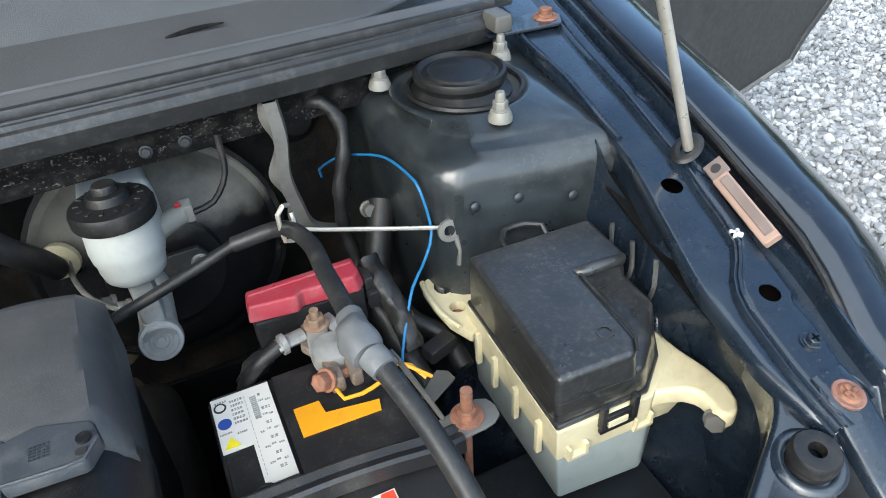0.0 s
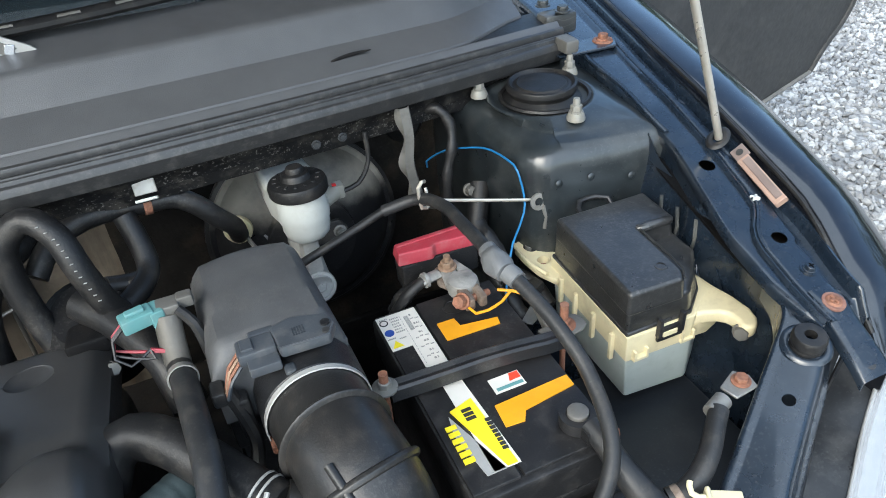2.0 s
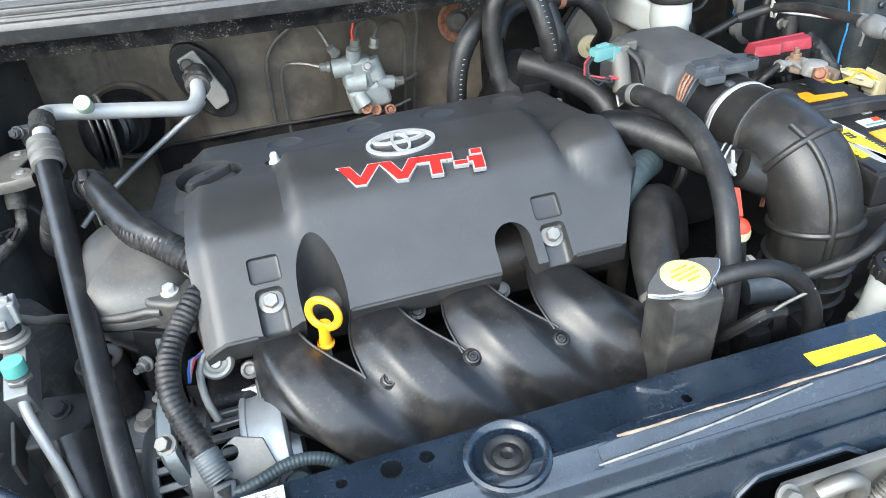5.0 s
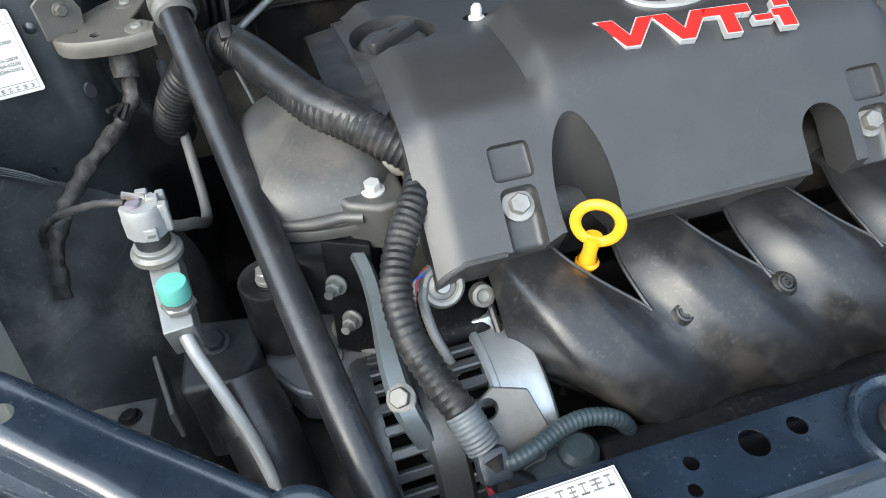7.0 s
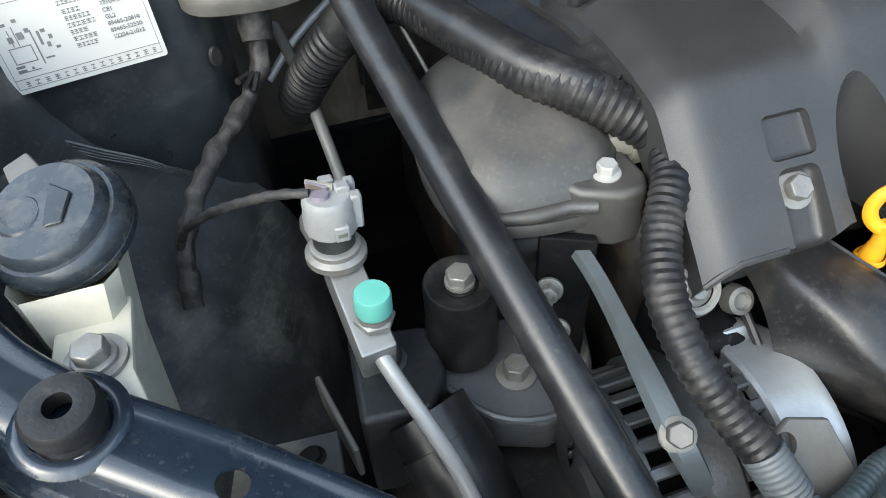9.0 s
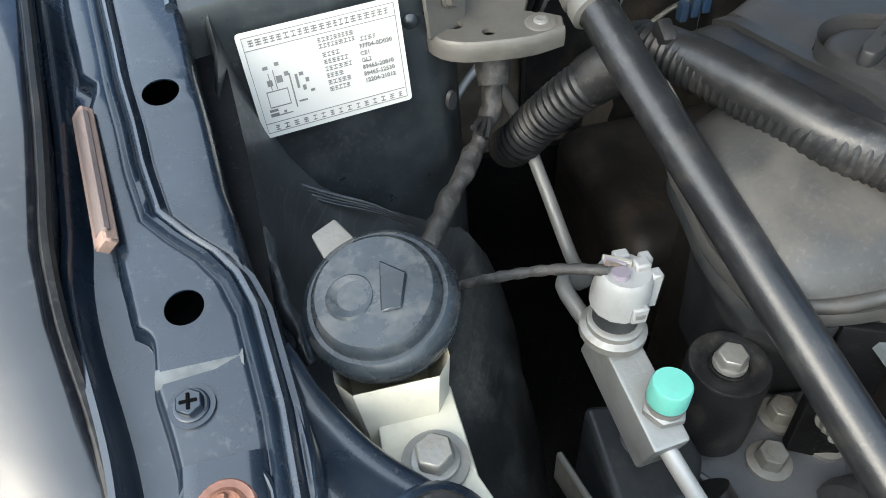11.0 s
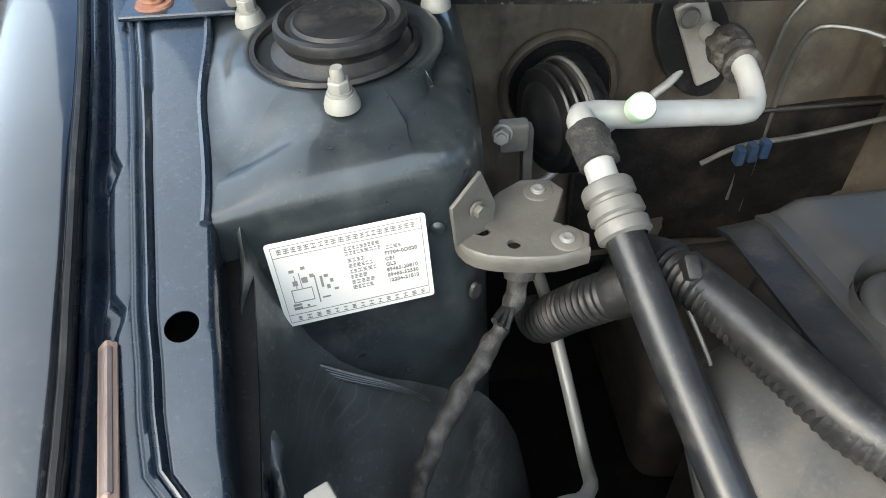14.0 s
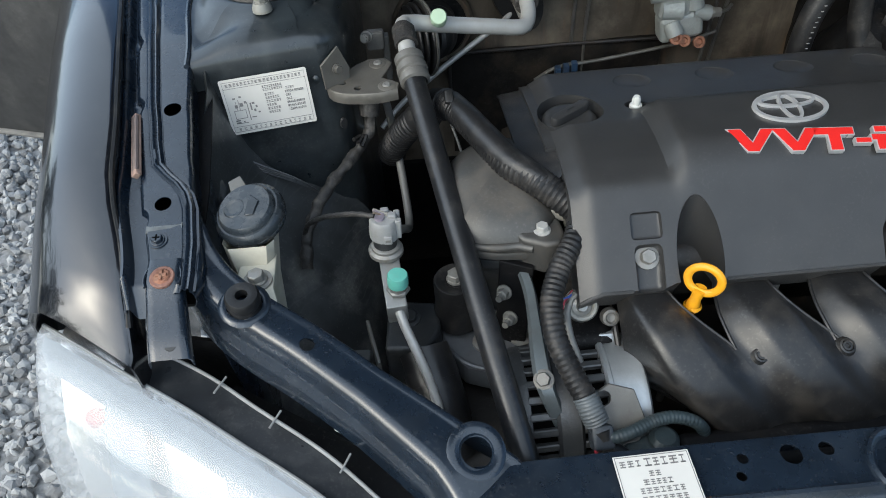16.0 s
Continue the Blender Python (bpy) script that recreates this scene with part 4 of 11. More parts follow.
def wheelhouse(s):
    """Apron wall and wheel-arch bulge in front of the tower."""
    rows = []
    for u in span(0, 1, 12):
        y = 0.262 - 0.30 * u
        z = 0.872 - 0.016 * ease(0, 0.12, u) - 0.30 * u ** 1.5
        prof = [(0.697, 0.135), (0.692, 0.105), (0.685, 0.075), (0.675, 0.046), (0.660, 0.020), (0.638, -0.002), (0.615, -0.020), (0.595, -0.038), (0.577, -0.056), (0.560, -0.078), (0.545, -0.105), (0.533, -0.14), (0.526, -0.18)]
        rows.append([(x + 0.002 * math.sin(30 * u + 40 * x), y, z + d) for x, d in prof] + [(0.524, y, 0.50)])
    arch = thing("wheel_arch", (s * 0.62, 0.1, 0.5), "dusty black wheel arch wall inside the engine bay", "car body", "wheel arches", "structure")
    part("panel", slab(mirror(rows, s), (s * 0.003, 0, -0.004)), M_APRON if s < 0 else M_BODY, arch, angle=60)
    for k in range(4):
        d = 0.0033 * k
        fold = [(0.7035, 0.2385, 0.9320 - 1.6 * d), (0.7005, 0.2375, 0.9145 - d), (0.6840, 0.2365, 0.9005 - 0.9 * d), (0.6555, 0.2350, 0.8815 - 0.8 * d), (0.6275, 0.2345, 0.8640 - 0.6 * d), (0.6030, 0.2350, 0.8400 - 0.3 * d)]
        part("pressed_crease", tube([(s * x, y, z) for x, y, z in fold], 0.0012, 6, taper=lambda q: 0.30 + 0.80 * math.sin(math.pi * q)), M_APRON if s < 0 else M_BODY, arch)
    seam = [(0.7100, 0.240, 0.945), (0.7000, 0.205, 0.925), (0.6925, 0.165, 0.905), (0.6860, 0.138, 0.887), (0.6800, 0.115, 0.870)]
    part("seam_sealer", crumpled(tube([(s * x, y, z) for x, y, z in seam], 0.0042, 12, 0.003), 0.004, 90), M_APRON if s < 0 else M_BODY, arch, "torn dusty seam sealer")


def cowl_front(x):
    return 0.352 + 0.205 * x * x, 1.072 - (0.055 if x > 0 else 0.006) * x * x


def cowl():
    t = thing("cowl", (0, 0.42, 0.98), "grey black plastic cowl under the windscreen with a rubber seal", "car cowl", kind="structure")
    xs = span(-0.72, 0.72, 48)

    def strip(prof, end=0.72, bend=0.0):
        return [[(x * end / 0.72, cowl_front(x * end / 0.72)[0] + dy + bend * ease(0.55, 0.70, abs(x * end / 0.72)), cowl_front(x * end / 0.72)[1] + dz) for dy, dz in prof] for x in xs]

    part("weather_seal", slab(strip([(0.003, -0.012), (-0.001, -0.001), (0.0, 0.003), (0.002, 0.006), (0.005, 0.0075), (0.0065, 0.0065), (0.008, 0.0105), (0.0095, 0.0112), (0.0105, 0.0095), (0.0115, 0.0122), (0.0128, 0.0125), (0.0138, 0.006)]), (0, 0.003, -0.006)), M_SEAL, t, "grey rubber weather seal", angle=25)
    part("seal_bead", slab(strip([(0.0182, 0.004), (0.0182, 0.014), (0.0198, 0.0175), (0.023, 0.0185), (0.0252, 0.0165), (0.0258, 0.010)]), (0, 0, -0.008)), M_SEAL, t)
    part("trim_strip", slab(strip([(0.0275, 0.010), (0.0285, 0.0165), (0.034, 0.0215), (0.0362, 0.0225), (0.0370, 0.0215), (0.0373, 0.012)]), (0, 0.001, -0.008)), M_COWL, t, angle=25)
    part("panel", slab(strip([(0.0420, 0.002), (0.0422, 0.0200), (0.0435, 0.0222), (0.083, 0.0415), (0.0835, 0.0412), (0.0845, 0.0420), (0.104, 0.0695), (0.106, 0.0720), (0.109, 0.0745), (0.113, 0.0760), (0.14, 0.081), (0.18, 0.090)], 0.69, 0.046), (0, 0, -0.006)), M_COWL, t, angle=20)
    # black strips laid in both gaps, their depth of shade put into colour
    part("gap", slab(strip([(0.0378, 0.0125), (0.0415, 0.0125)]), (0, 0, -0.004)), M_DARK, t, "black strip laid in the gap in front of the panel as its shade")
    part("gap", slab(strip([(0.0140, 0.0055), (0.0180, 0.0055)]), (0, 0, -0.004)), M_DARK, t)
    for s in (1, -1):
        end = [[(s * x, cowl_front(x)[0] + 0.0378 + q * (0.010 + 0.046 * ease(0.55, 0.70, x)), cowl_front(x)[1] + 0.0135 + 0.006 * q) for q in (0, 0.35, 0.75, 1)] for x in span(0.56, 0.715, 10)]
        part("end_cap", slab(end, (0, 0, -0.006)), M_PLASTIC, t, "dusty black corner cap")
    f = cowl_front(-0.010)
    part("panel_seam", shell([[(-0.0105, f[0] + dy, f[1] + dz + 0.0004), (-0.0090, f[0] + dy, f[1] + dz + 0.0004)] for dy, dz in ((0.0850, 0.0428), (0.104, 0.0698), (0.106, 0.0723), (0.113, 0.0763))], 0.0006), M_INK, t)
    f = cowl_front(0.405)
    part("scuff", shell([[(0.392 + q * 0.055, f[0] + 0.060 + 0.006 * q + w, f[1] + 0.0306 + 0.003 * q + w * 0.48) for w in (0.0, 0.004 * (1 - (2 * q - 1) ** 2) + 0.0008)] for q in span(0, 1, 6)], 0.0005), M_RUBBER, t, "dark scuff in the panel")
    part("front_wall", slab(strip([(0.010, -0.010), (0.026, -0.030), (0.029, -0.044)]), (0, 0.006, 0)), M_COWLWALL, t, "oily black cowl front wall")
    low = [[(x, cowl_front(x)[0] + 0.0285 + dy, cowl_front(x)[1] + dz) for dy, dz in ((0.0, -0.043), (0.0015, -0.050), (0.003, -0.057))] for x in span(0.02, 0.60, 24)]
    part("lower_flange", slab(low, (0, 0.005, 0)), M_COWLWALL, t, "speckled black flange under the cowl")
    for x in (0.356, 0.388):
        part("flange_bolt", hexhead(aim((x, cowl_front(x)[0] + 0.0275, cowl_front(x)[1] - 0.044), (0, -1, 0.15)), 0.0042, 0.003, 1.3), M_CASEDARK, t)
    # black bars on the far half, in two rows: louvre shade put into colour
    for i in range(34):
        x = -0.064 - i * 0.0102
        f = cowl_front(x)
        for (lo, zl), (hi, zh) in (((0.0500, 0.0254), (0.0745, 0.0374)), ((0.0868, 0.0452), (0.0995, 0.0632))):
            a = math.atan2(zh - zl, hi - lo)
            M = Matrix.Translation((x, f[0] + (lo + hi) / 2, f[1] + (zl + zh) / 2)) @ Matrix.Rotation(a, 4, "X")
            part("louvre", box((0, 0, 0), (0.0056, math.hypot(hi - lo, zh - zl), 0.0014), 0.0005, 1, M), M_SLOTSHADE, t)
    solo("windscreen", slab([[(x, 0.528 + 0.205 * x * x + d * 0.9, 1.150 - 0.055 * x * x + d * 0.55) for d in (0, 0.2, 0.6, 1.1)] for x in span(-0.72, 0.72, 24)], (0, 0.005, -0.005)), M_GLASS,
         "tinted windscreen glass behind the cowl", "windscreen", kind="structure")
    return t


def wiper():
    t = thing("windscreen_wiper", (0.2, 0.52, 1.15), "black windscreen wiper with a slotted blade", "wiper")
    path = [(0.04, 0.512, 1.172), (0.14, 0.512, 1.174), (0.26, 0.528, 1.176), (0.42, 0.565, 1.176), (0.60, 0.62, 1.17)]
    part("blade", tube(path, 0.009, 10, squash=0.8), M_RUBBER, t)
    P = spline(path, 0.03)
    for i in range(1, len(P) - 2, 2):
        a, b = P[i], P[i + 1]
        part("slot", rod(a.lerp(b, 0.1) + Vector((0, -0.0065, 0.005)), a.lerp(b, 0.9) + Vector((0, -0.0065, 0.005)), 0.0016, 6), M_BRACKET, t, "pale slot edge")
    g = thing("silver_garnish", (0.03, 0.50, 1.12), "curved silver metal garnish with worn raised marks", "garnish")
    plate = [(-0.07, 1.168), (-0.03, 1.170), (0.030, 1.167), (0.055, 1.162), (0.078, 1.150), (0.098, 1.134), (0.122, 1.134), (0.123, 1.144), (0.110, 1.158), (0.080, 1.176), (0.045, 1.192), (-0.01, 1.200), (-0.07, 1.200)]
    M = Matrix.Translation((0, 0.500, 0)) @ Matrix.Rotation(radians(90), 4, "X")
    part("plate", prism(plate, -0.002, 0.002, 0.0012, 2, M), M_TUBE, g)
    for x, w in ((0.036, 0.006), (0.050, 0.011), (0.065, 0.004), (0.077, 0.010), (0.091, 0.009)):
        part("raised_mark", box((x, 0.4972, 1.181 - (x - 0.036) * 0.42), (w, 0.0016, 0.011), 0.0006, 1, Matrix.Rotation(radians(20), 4, "Y")), M_CHROME, g)
    part("worn_band", prism([(0.028, 1.172), (0.060, 1.166), (0.088, 1.152), (0.098, 1.158), (0.075, 1.174), (0.040, 1.188), (0.028, 1.188)], 0.0021, 0.0026, 0, 1, M), M_BRACKET, g, "worn grey band")
    part("pivot", lathe([(0, 0.008), (0.006, 0.007), (0.009, 0.0)], aim((0.040, 0.505, 1.148), (0, -1, 0.5)), 14), M_RUST, g, "rusty pivot nut")


def firewall():
    t = thing("firewall", (0, 0.56, 0.4), "grimy brown firewall at the back of the engine bay", "firewall", kind="structure")
    rows = []
    for z in span(0.35, 1.04, 14):
        row = []
        for x in span(-0.70, 0.70, 40):
            w = 0.006 * math.sin(x * 21) * math.sin(z * 17) + 0.010 * ease(0.80, 0.70, z)
            row.append((x, 0.553 - w, z))
        rows.append(row)
    part("panel", slab(rows, (0, 0.01, 0)), M_WALL, t)
    # matt dark sheet added to make the right of the firewall darker
    pad = [[(x, 0.541 - 0.006 * math.sin(x * 27 + z * 9) * math.sin(z * 23) - 0.004 * math.sin(z * 61 + x * 5) ** 2, z) for x in span(0.10, 0.66, 24)] for z in span(0.55, 1.025, 18)]
    part("side_pad", slab(pad, (0, 0.008, 0)), M_DARKSHEET, t, "dark sheet added over the right of the firewall")
    dark = [[(x, 0.5395 - 0.003 * math.sin(x * 31 + z * 11), z) for x in span(-0.425, -0.10, 18)] for z in span(0.66, 0.838, 8)]
    part("centre_pad", slab(dark, (0, 0.007, 0)), M_DARKSHEET, t, "black insulation sheet")
    part("pad_edge", tube([(-0.427, 0.536, 0.70), (-0.427, 0.536, 0.835), (-0.40, 0.536, 0.841), (-0.25, 0.536, 0.841), (-0.10, 0.536, 0.838)], 0.0028, 8, straight=True), M_GRIME, t)
    # near-black slab added over the low part of the wall
    part("lower_pad", box((0, 0.535, 0.50), (1.38, 0.012, 0.30), 0.004), M_DARK, t, "near-black slab added to keep the lower firewall dark")
    return t


def radiator_support():
    t = thing("radiator_support", (0, -0.18, 0.70), "dark blue black radiator support crossbar with rust streak", "car body", kind="structure")
    rows = []
    for x in span(-0.475, 0.475, 40):
        a = abs(x)
        dy = -0.012 * ease(0.33, 0.47, a)
        prof = [(-0.141, 0.835), (-0.141, 0.857), (-0.1425, 0.8595), (-0.146, 0.860), (-0.184, 0.860), (-0.187, 0.8622), (-0.190, 0.8617), (-0.193, 0.857), (-0.195, 0.8545), (-0.203, 0.8510), (-0.206, 0.8500), (-0.2085, 0.8465), (-0.2105, 0.838), (-0.214, 0.834), (-0.2175, 0.828), (-0.219, 0.79)]
        rows.append([(x, y + dy * (1 if y < -0.16 else 0.3), z + 0.004 * ease(0.3, 0.47, a)) for y, z in prof])
    beam = part("crossbar", shell(rows, 0.0016), M_BODY, t)
    cut(beam, *[lathe([(0, -0.03), (r, -0.03), (r, 0.03), (0, 0.03)], Matrix.Translation((x, y, 0.86)), 16) for x, y, r in
                ((-0.218, -0.158, 0.0085), (-0.256, -0.158, 0.0045), (-0.190, -0.156, 0.006), (-0.262, -0.172, 0.004), (0.022, -0.172, 0.0045), (0.262, -0.158, 0.0085), (0.236, -0.156, 0.004), (0.238, -0.166, 0.004), (0.395, -0.162, 0.004), (0.405, -0.175, 0.004))])
    # embossed cup with rubber stop
    for x, y, up in ((-0.133, -0.177, 0.0), (0.349, -0.181, 0.006)):
        part("embossed_ring", lathe([(0.034, -0.001), (0.0335, 0.003), (0.031, 0.0045), (0.028, 0.003), (0.026, 0.0)], Matrix.Translation((x, y, 0.8605)), 36), M_BODY, t)
        part("rubber_stop", lathe([(0.0185, 0), (0.0185, 0.003 + up), (0.0165, 0.0048 + up), (0.0135, 0.0042 + up), (0.0115, 0.0020 + up), (0.0085, 0.0036 + up), (0.0055, 0.0042 + up), (0.0035, 0.0018 + up), (0.0, 0.0012 + up)], Matrix.Translation((x, y, 0.8605)), 28), M_RUBBER, t, "black rubber bonnet stop")
    rows = []
    for x in span(-0.066, 0.325, 40):
        k = ease(-0.066, -0.040, x) * ease(0.325, 0.300, x)
        rows.append([(x, -0.1790 - 0.003 * (1 - k), 0.8603), (x, -0.1815 - 0.002 * (1 - k), 0.8605 + 0.0035 * k), (x, -0.1875, 0.8612 + 0.0040 * k), (x, -0.1915, 0.8600 + 0.0040 * k), (x, -0.1935, 0.8572 + 0.0035 * k), (x, -0.2050, 0.8498 + 0.0030 * k)])
    part("front_bead", slab(rows, (0, 0.001, -0.003)), M_BODY, t)
    for dy, dz, x0, x1 in ((-0.1905, 0.8652, -0.050, 0.300),):
        part("rust_streak", tube([(x, dy + 0.0004 * math.sin(70 * x), dz - 0.0004) for x in span(x0, x1, 40)], 0.0015, 8, taper=lambda q: 0.55 + 0.35 * math.sin(23 * q) * math.sin(9 * q + 1) + 0.25 * math.sin(61 * q)), M_RUSTLINE, t, "tan rust line along the crossbar edge")
    # diagonal bars to the fender rails
    for s in (1, -1):
        st = [(0.470, -0.172, 0.862), (0.492, -0.135, 0.874), (0.540, -0.094, 0.893), (0.608, -0.047, 0.918), (0.650, -0.019, 0.934), (0.676, 0.002, 0.944), (0.691, 0.026, 0.952), (0.699, 0.052, 0.958)]
        if s < 0:
            st = [(0.447, -0.168, 0.862), (0.472, -0.140, 0.874), (0.525, -0.096, 0.893), (0.585, -0.0515, 0.916), (0.632, -0.020, 0.930), (0.661, 0.004, 0.940), (0.680, 0.030, 0.950), (0.691, 0.055, 0.957)]
        line = spline(st, 0.006)
        rows = []
        for i, p in enumerate(line):
            a, b = line[max(0, i - 1)], line[min(len(line) - 1, i + 1)]
            d = Vector((b.x - a.x, b.y - a.y, 0)).normalized()
            n = Vector((d.y, -d.x, 0))
            w = lerp([(0.47, 0.036), (0.50, 0.030), (0.56, 0.0245), (0.65, 0.0225), (0.70, 0.018)], p.x) if s > 0 else lerp([(0.45, 0.034), (0.48, 0.024), (0.54, 0.0185), (0.65, 0.0175), (0.70, 0.015)], p.x)
            f = w * 0.92
            prof = [(-w - 0.0010, -0.034), (-w - 0.0004, -0.008), (-w, -0.0022), (1.2e-3 - w, -0.0004), (0.0035 - w, 0.0006), (0.007 - w, -0.0004), (0.010 - w, -0.0008), (0.0, 0.0), (f - 0.011, 0.0), (f - 0.0075, -0.0004), (f - 0.0042, -0.0018), (f - 0.0016, -0.0044), (f, -0.0090), (f + 0.0016, -0.0215), (f + 0.0030, -0.0280), (f + 0.0062, -0.0330), (f + 0.0078, -0.0370), (f + 0.0086, -0.058)]
            rows.append([(s * (p.x + n.x * k), p.y + n.y * k, p.z + dz) for k, dz in prof])
        bar = part("diagonal_bar", shell(rows, 0.0014 * s), M_BODY, t, angle=50)
        bx, by, bz = (0.6585, -0.0165, 0.9375) if s > 0 else (0.6375, -0.0175, 0.9325)
        holes = [(0.6136, -0.046, 0.920, 0.0055), (0.4925, -0.131, 0.876, 0.0110)] if s > 0 else [(0.5860, -0.053, 0.916, 0.0062), (0.458, -0.138, 0.872, 0.0125)]
        cut(bar, *[lathe([(0, -0.02), (r, -0.02), (r, 0.03), (0, 0.03)], Matrix.Translation((s * x, y, z)), 22) for x, y, z, r in holes], angle=50)
        hx, hy, hz, hr = holes[1]
        part("hole_boss", lathe([(hr + 0.0002, -0.0030), (hr + 0.0014, -0.0008), (hr + 0.0040, -0.0002), (hr + 0.0080, 0.0004), (hr + 0.0110, -0.0010)], aim((s * hx, hy, hz + 0.0012), (-s * 0.20, -0.30, 1)), 32), M_BODY, t, "dished ring round the hole")
        part("bush_boss", lathe([(0.0150, 0.0010), (0.0172, 0.0018), (0.0195, 0.0012), (0.0215, -0.0012)], aim((s * bx, by, bz - 0.001), (-s * 0.16, -0.22, 1)), 32), M_BODY, t)
        part("bush", lathe([(0.0052, 0.004), (0.0052, 0.0125), (0.0085, 0.0130), (0.0128, 0.0125), (0.0145, 0.010), (0.0145, 0.0035), (0.0132, 0.001), (0.0142, -0.004)], aim((s * bx, by, bz), (-s * 0.08, -0.12, 1)), 28), M_RUBBER, t, "black rubber bush on the bar")
        rows = [[(s * x, y, 0.775 - 0.10 * k) for k in (0.0, 1.0)] for x, y in ((0.52, -0.215), (0.60, -0.13), (0.66, -0.075), (0.70, -0.05))]
        part("side_baffle", slab(rows, (0, 0.004, 0)), M_DARK, t)
    front = part("front_panel", slab([[(x, y, z) for y, z in ((-0.2190, 0.832), (-0.2235, 0.815), (-0.2300, 0.785), (-0.2350, 0.735))] for x in span(-0.44, 0.44, 30)], (0, 0.0016, 0)), M_BODY, t)
    holes = []
    for k in range(-3, 3):
        x = 0.168 * k + 0.028
        holes.append([(x + 0.030, 0.812), (x + 0.112, 0.812), (x + 0.132, 0.800), (x + 0.150, 0.750), (x - 0.006, 0.750), (x + 0.014, 0.800)])
    cut(front, *[prism(h, 0.18, 0.30, 0, 1, Matrix.Rotation(radians(90), 4, "X")) for h in holes])
    for h in holes:
        ring = [(x, lerp([(0.735, -0.2362), (0.785, -0.2312), (0.815, -0.2247), (0.832, -0.2200)], z), z) for x, z in h[3:] + h[:4]]
        part("opening_rim", tube([p for a, b in zip(ring, ring[1:]) for p in (a, tuple(Vector(a).lerp(Vector(b), 0.5)))] + [ring[-1]], 0.0030, 8), M_BODY, t)
    # pale line along the crossbar: worn edge and its painted highlight together
    part("worn_edge", tube([(-0.072, -0.2055, 0.8585), (-0.02, -0.2035, 0.8588), (0.03, -0.2010, 0.8595), (0.075, -0.1975, 0.8610), (0.12, -0.1945, 0.8630)], 0.0011, 6, taper=lambda q: 0.7 + 0.5 * math.sin(19 * q) ** 2), M_WORNGLINT, t, "worn pale edge line with its highlight painted in")
    part("lower_rail", box((0, -0.24, 0.70), (0.9, 0.03, 0.04), 0.006), M_BODY, t)
    return t


def radiator():
    t = thing("radiator", (0, -0.12, 0.45), "black radiator with a plastic top tank behind the crossbar", "radiator")
    part("core", box((0, -0.125, 0.62), (0.62, 0.03, 0.34), 0.003), M_DARK, t)
    part("top_tank", box((0.02, -0.118, 0.782), (0.60, 0.042, 0.044), 0.010, 3), M_DARK, t)
    global RADIATOR
    RADIATOR = t
    part("filler_neck", prism([(-0.024, -0.022), (0.024, -0.022), (0.027, 0.018), (0.018, 0.026), (-0.018, 0.026), (-0.027, 0.018)], 0.80, 0.908, 0.004, 2, Matrix.Translation((0.060, -0.100, 0))), M_ALUDARK2, t)
    return t


TOWERS = {}
for side in (1, -1):
    inner_fender(side)
    fender(side)
    TOWERS[side] = strut_tower(side)
    wheelhouse(side)
# added near-black sheets shut the bay off from the ground and its light
solo("splash_shield", slab([[(x, y, 0.42) for x in span(-0.86, 0.86, 6)] for y in (-0.42, 0.1, 0.66)], (0, 0, -0.004)), M_DARK, "black sheet added to close the underside of the bay", "splash shield", kind="structure")
solo("front_closure", slab([[(x, -0.42, z) for x in span(-0.86, 0.86, 6)] for z in (0.25, 0.50, 0.66)], (0, 0.004, 0)), M_DARK, "black sheet added to close the front of the bay", "bumper", kind="structure")
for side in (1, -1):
    # added dark wall that blocks the open corner under each fender
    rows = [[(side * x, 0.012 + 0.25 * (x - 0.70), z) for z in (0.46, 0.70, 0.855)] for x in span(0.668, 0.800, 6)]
    solo("fender_baffle", slab(rows, (0, 0.004, 0)), M_DARK, "black wall added behind the headlamp under the fender to hide the ground", "baffle", "fender baffles", "structure")
cowl()
wiper()
firewall()
radiator_support()
radiator()


def bonnet():
    """Raised bonnet over the bay, propped open."""
    t = thing("bonnet", (0, 0.56, 1.10), "raised black car bonnet propped open over the bay", "car bonnet")
    rows = []
    for k in span(0, 1, 12):
        rows.append([(x * (1 - 0.06 * k), 0.60 - 0.72 * k + 0.02 * math.sin(math.pi * k), 1.17 + 0.80 * k - 0.05 * (x / 0.72) ** 2) for x in span(-0.72, 0.72, 16)])
    part("skin", shell(rows, 0.004), M_PAINT, t)
    # added sheet under the bonnet, out of view, to darken what it reflects
    part("liner", slab([[(x * 0.86, y - 0.012, z - 0.012) for x, y, z in r] for r in rows[1:-1]], (0, 0.004, 0.004)), M_DARKSHEET, t, "matt black sheet added to darken reflections of the unseen underside")
    for s in (1, -1):
        part("inner_frame", tube([(s * 0.55 * (1 - 0.06 * k), 0.575 - 0.70 * k, 1.16 + 0.78 * k) for k in span(0.05, 0.95, 8)], 0.02, 10), M_BODY, t)


bonnet()


# ---- engine ----
BASE = [(-0.020, 0.862), (-0.008, 0.876), (0.005, 0.890), (0.025, 0.909), (0.05, 0.9325), (0.064, 0.9455), (0.069, 0.9490), (0.075, 0.9515), (0.10, 0.9560), (0.13, 0.9580), (0.16, 0.957), (0.20, 0.949), (0.28, 0.935), (0.305, 0.931), (0.312, 0.924)]


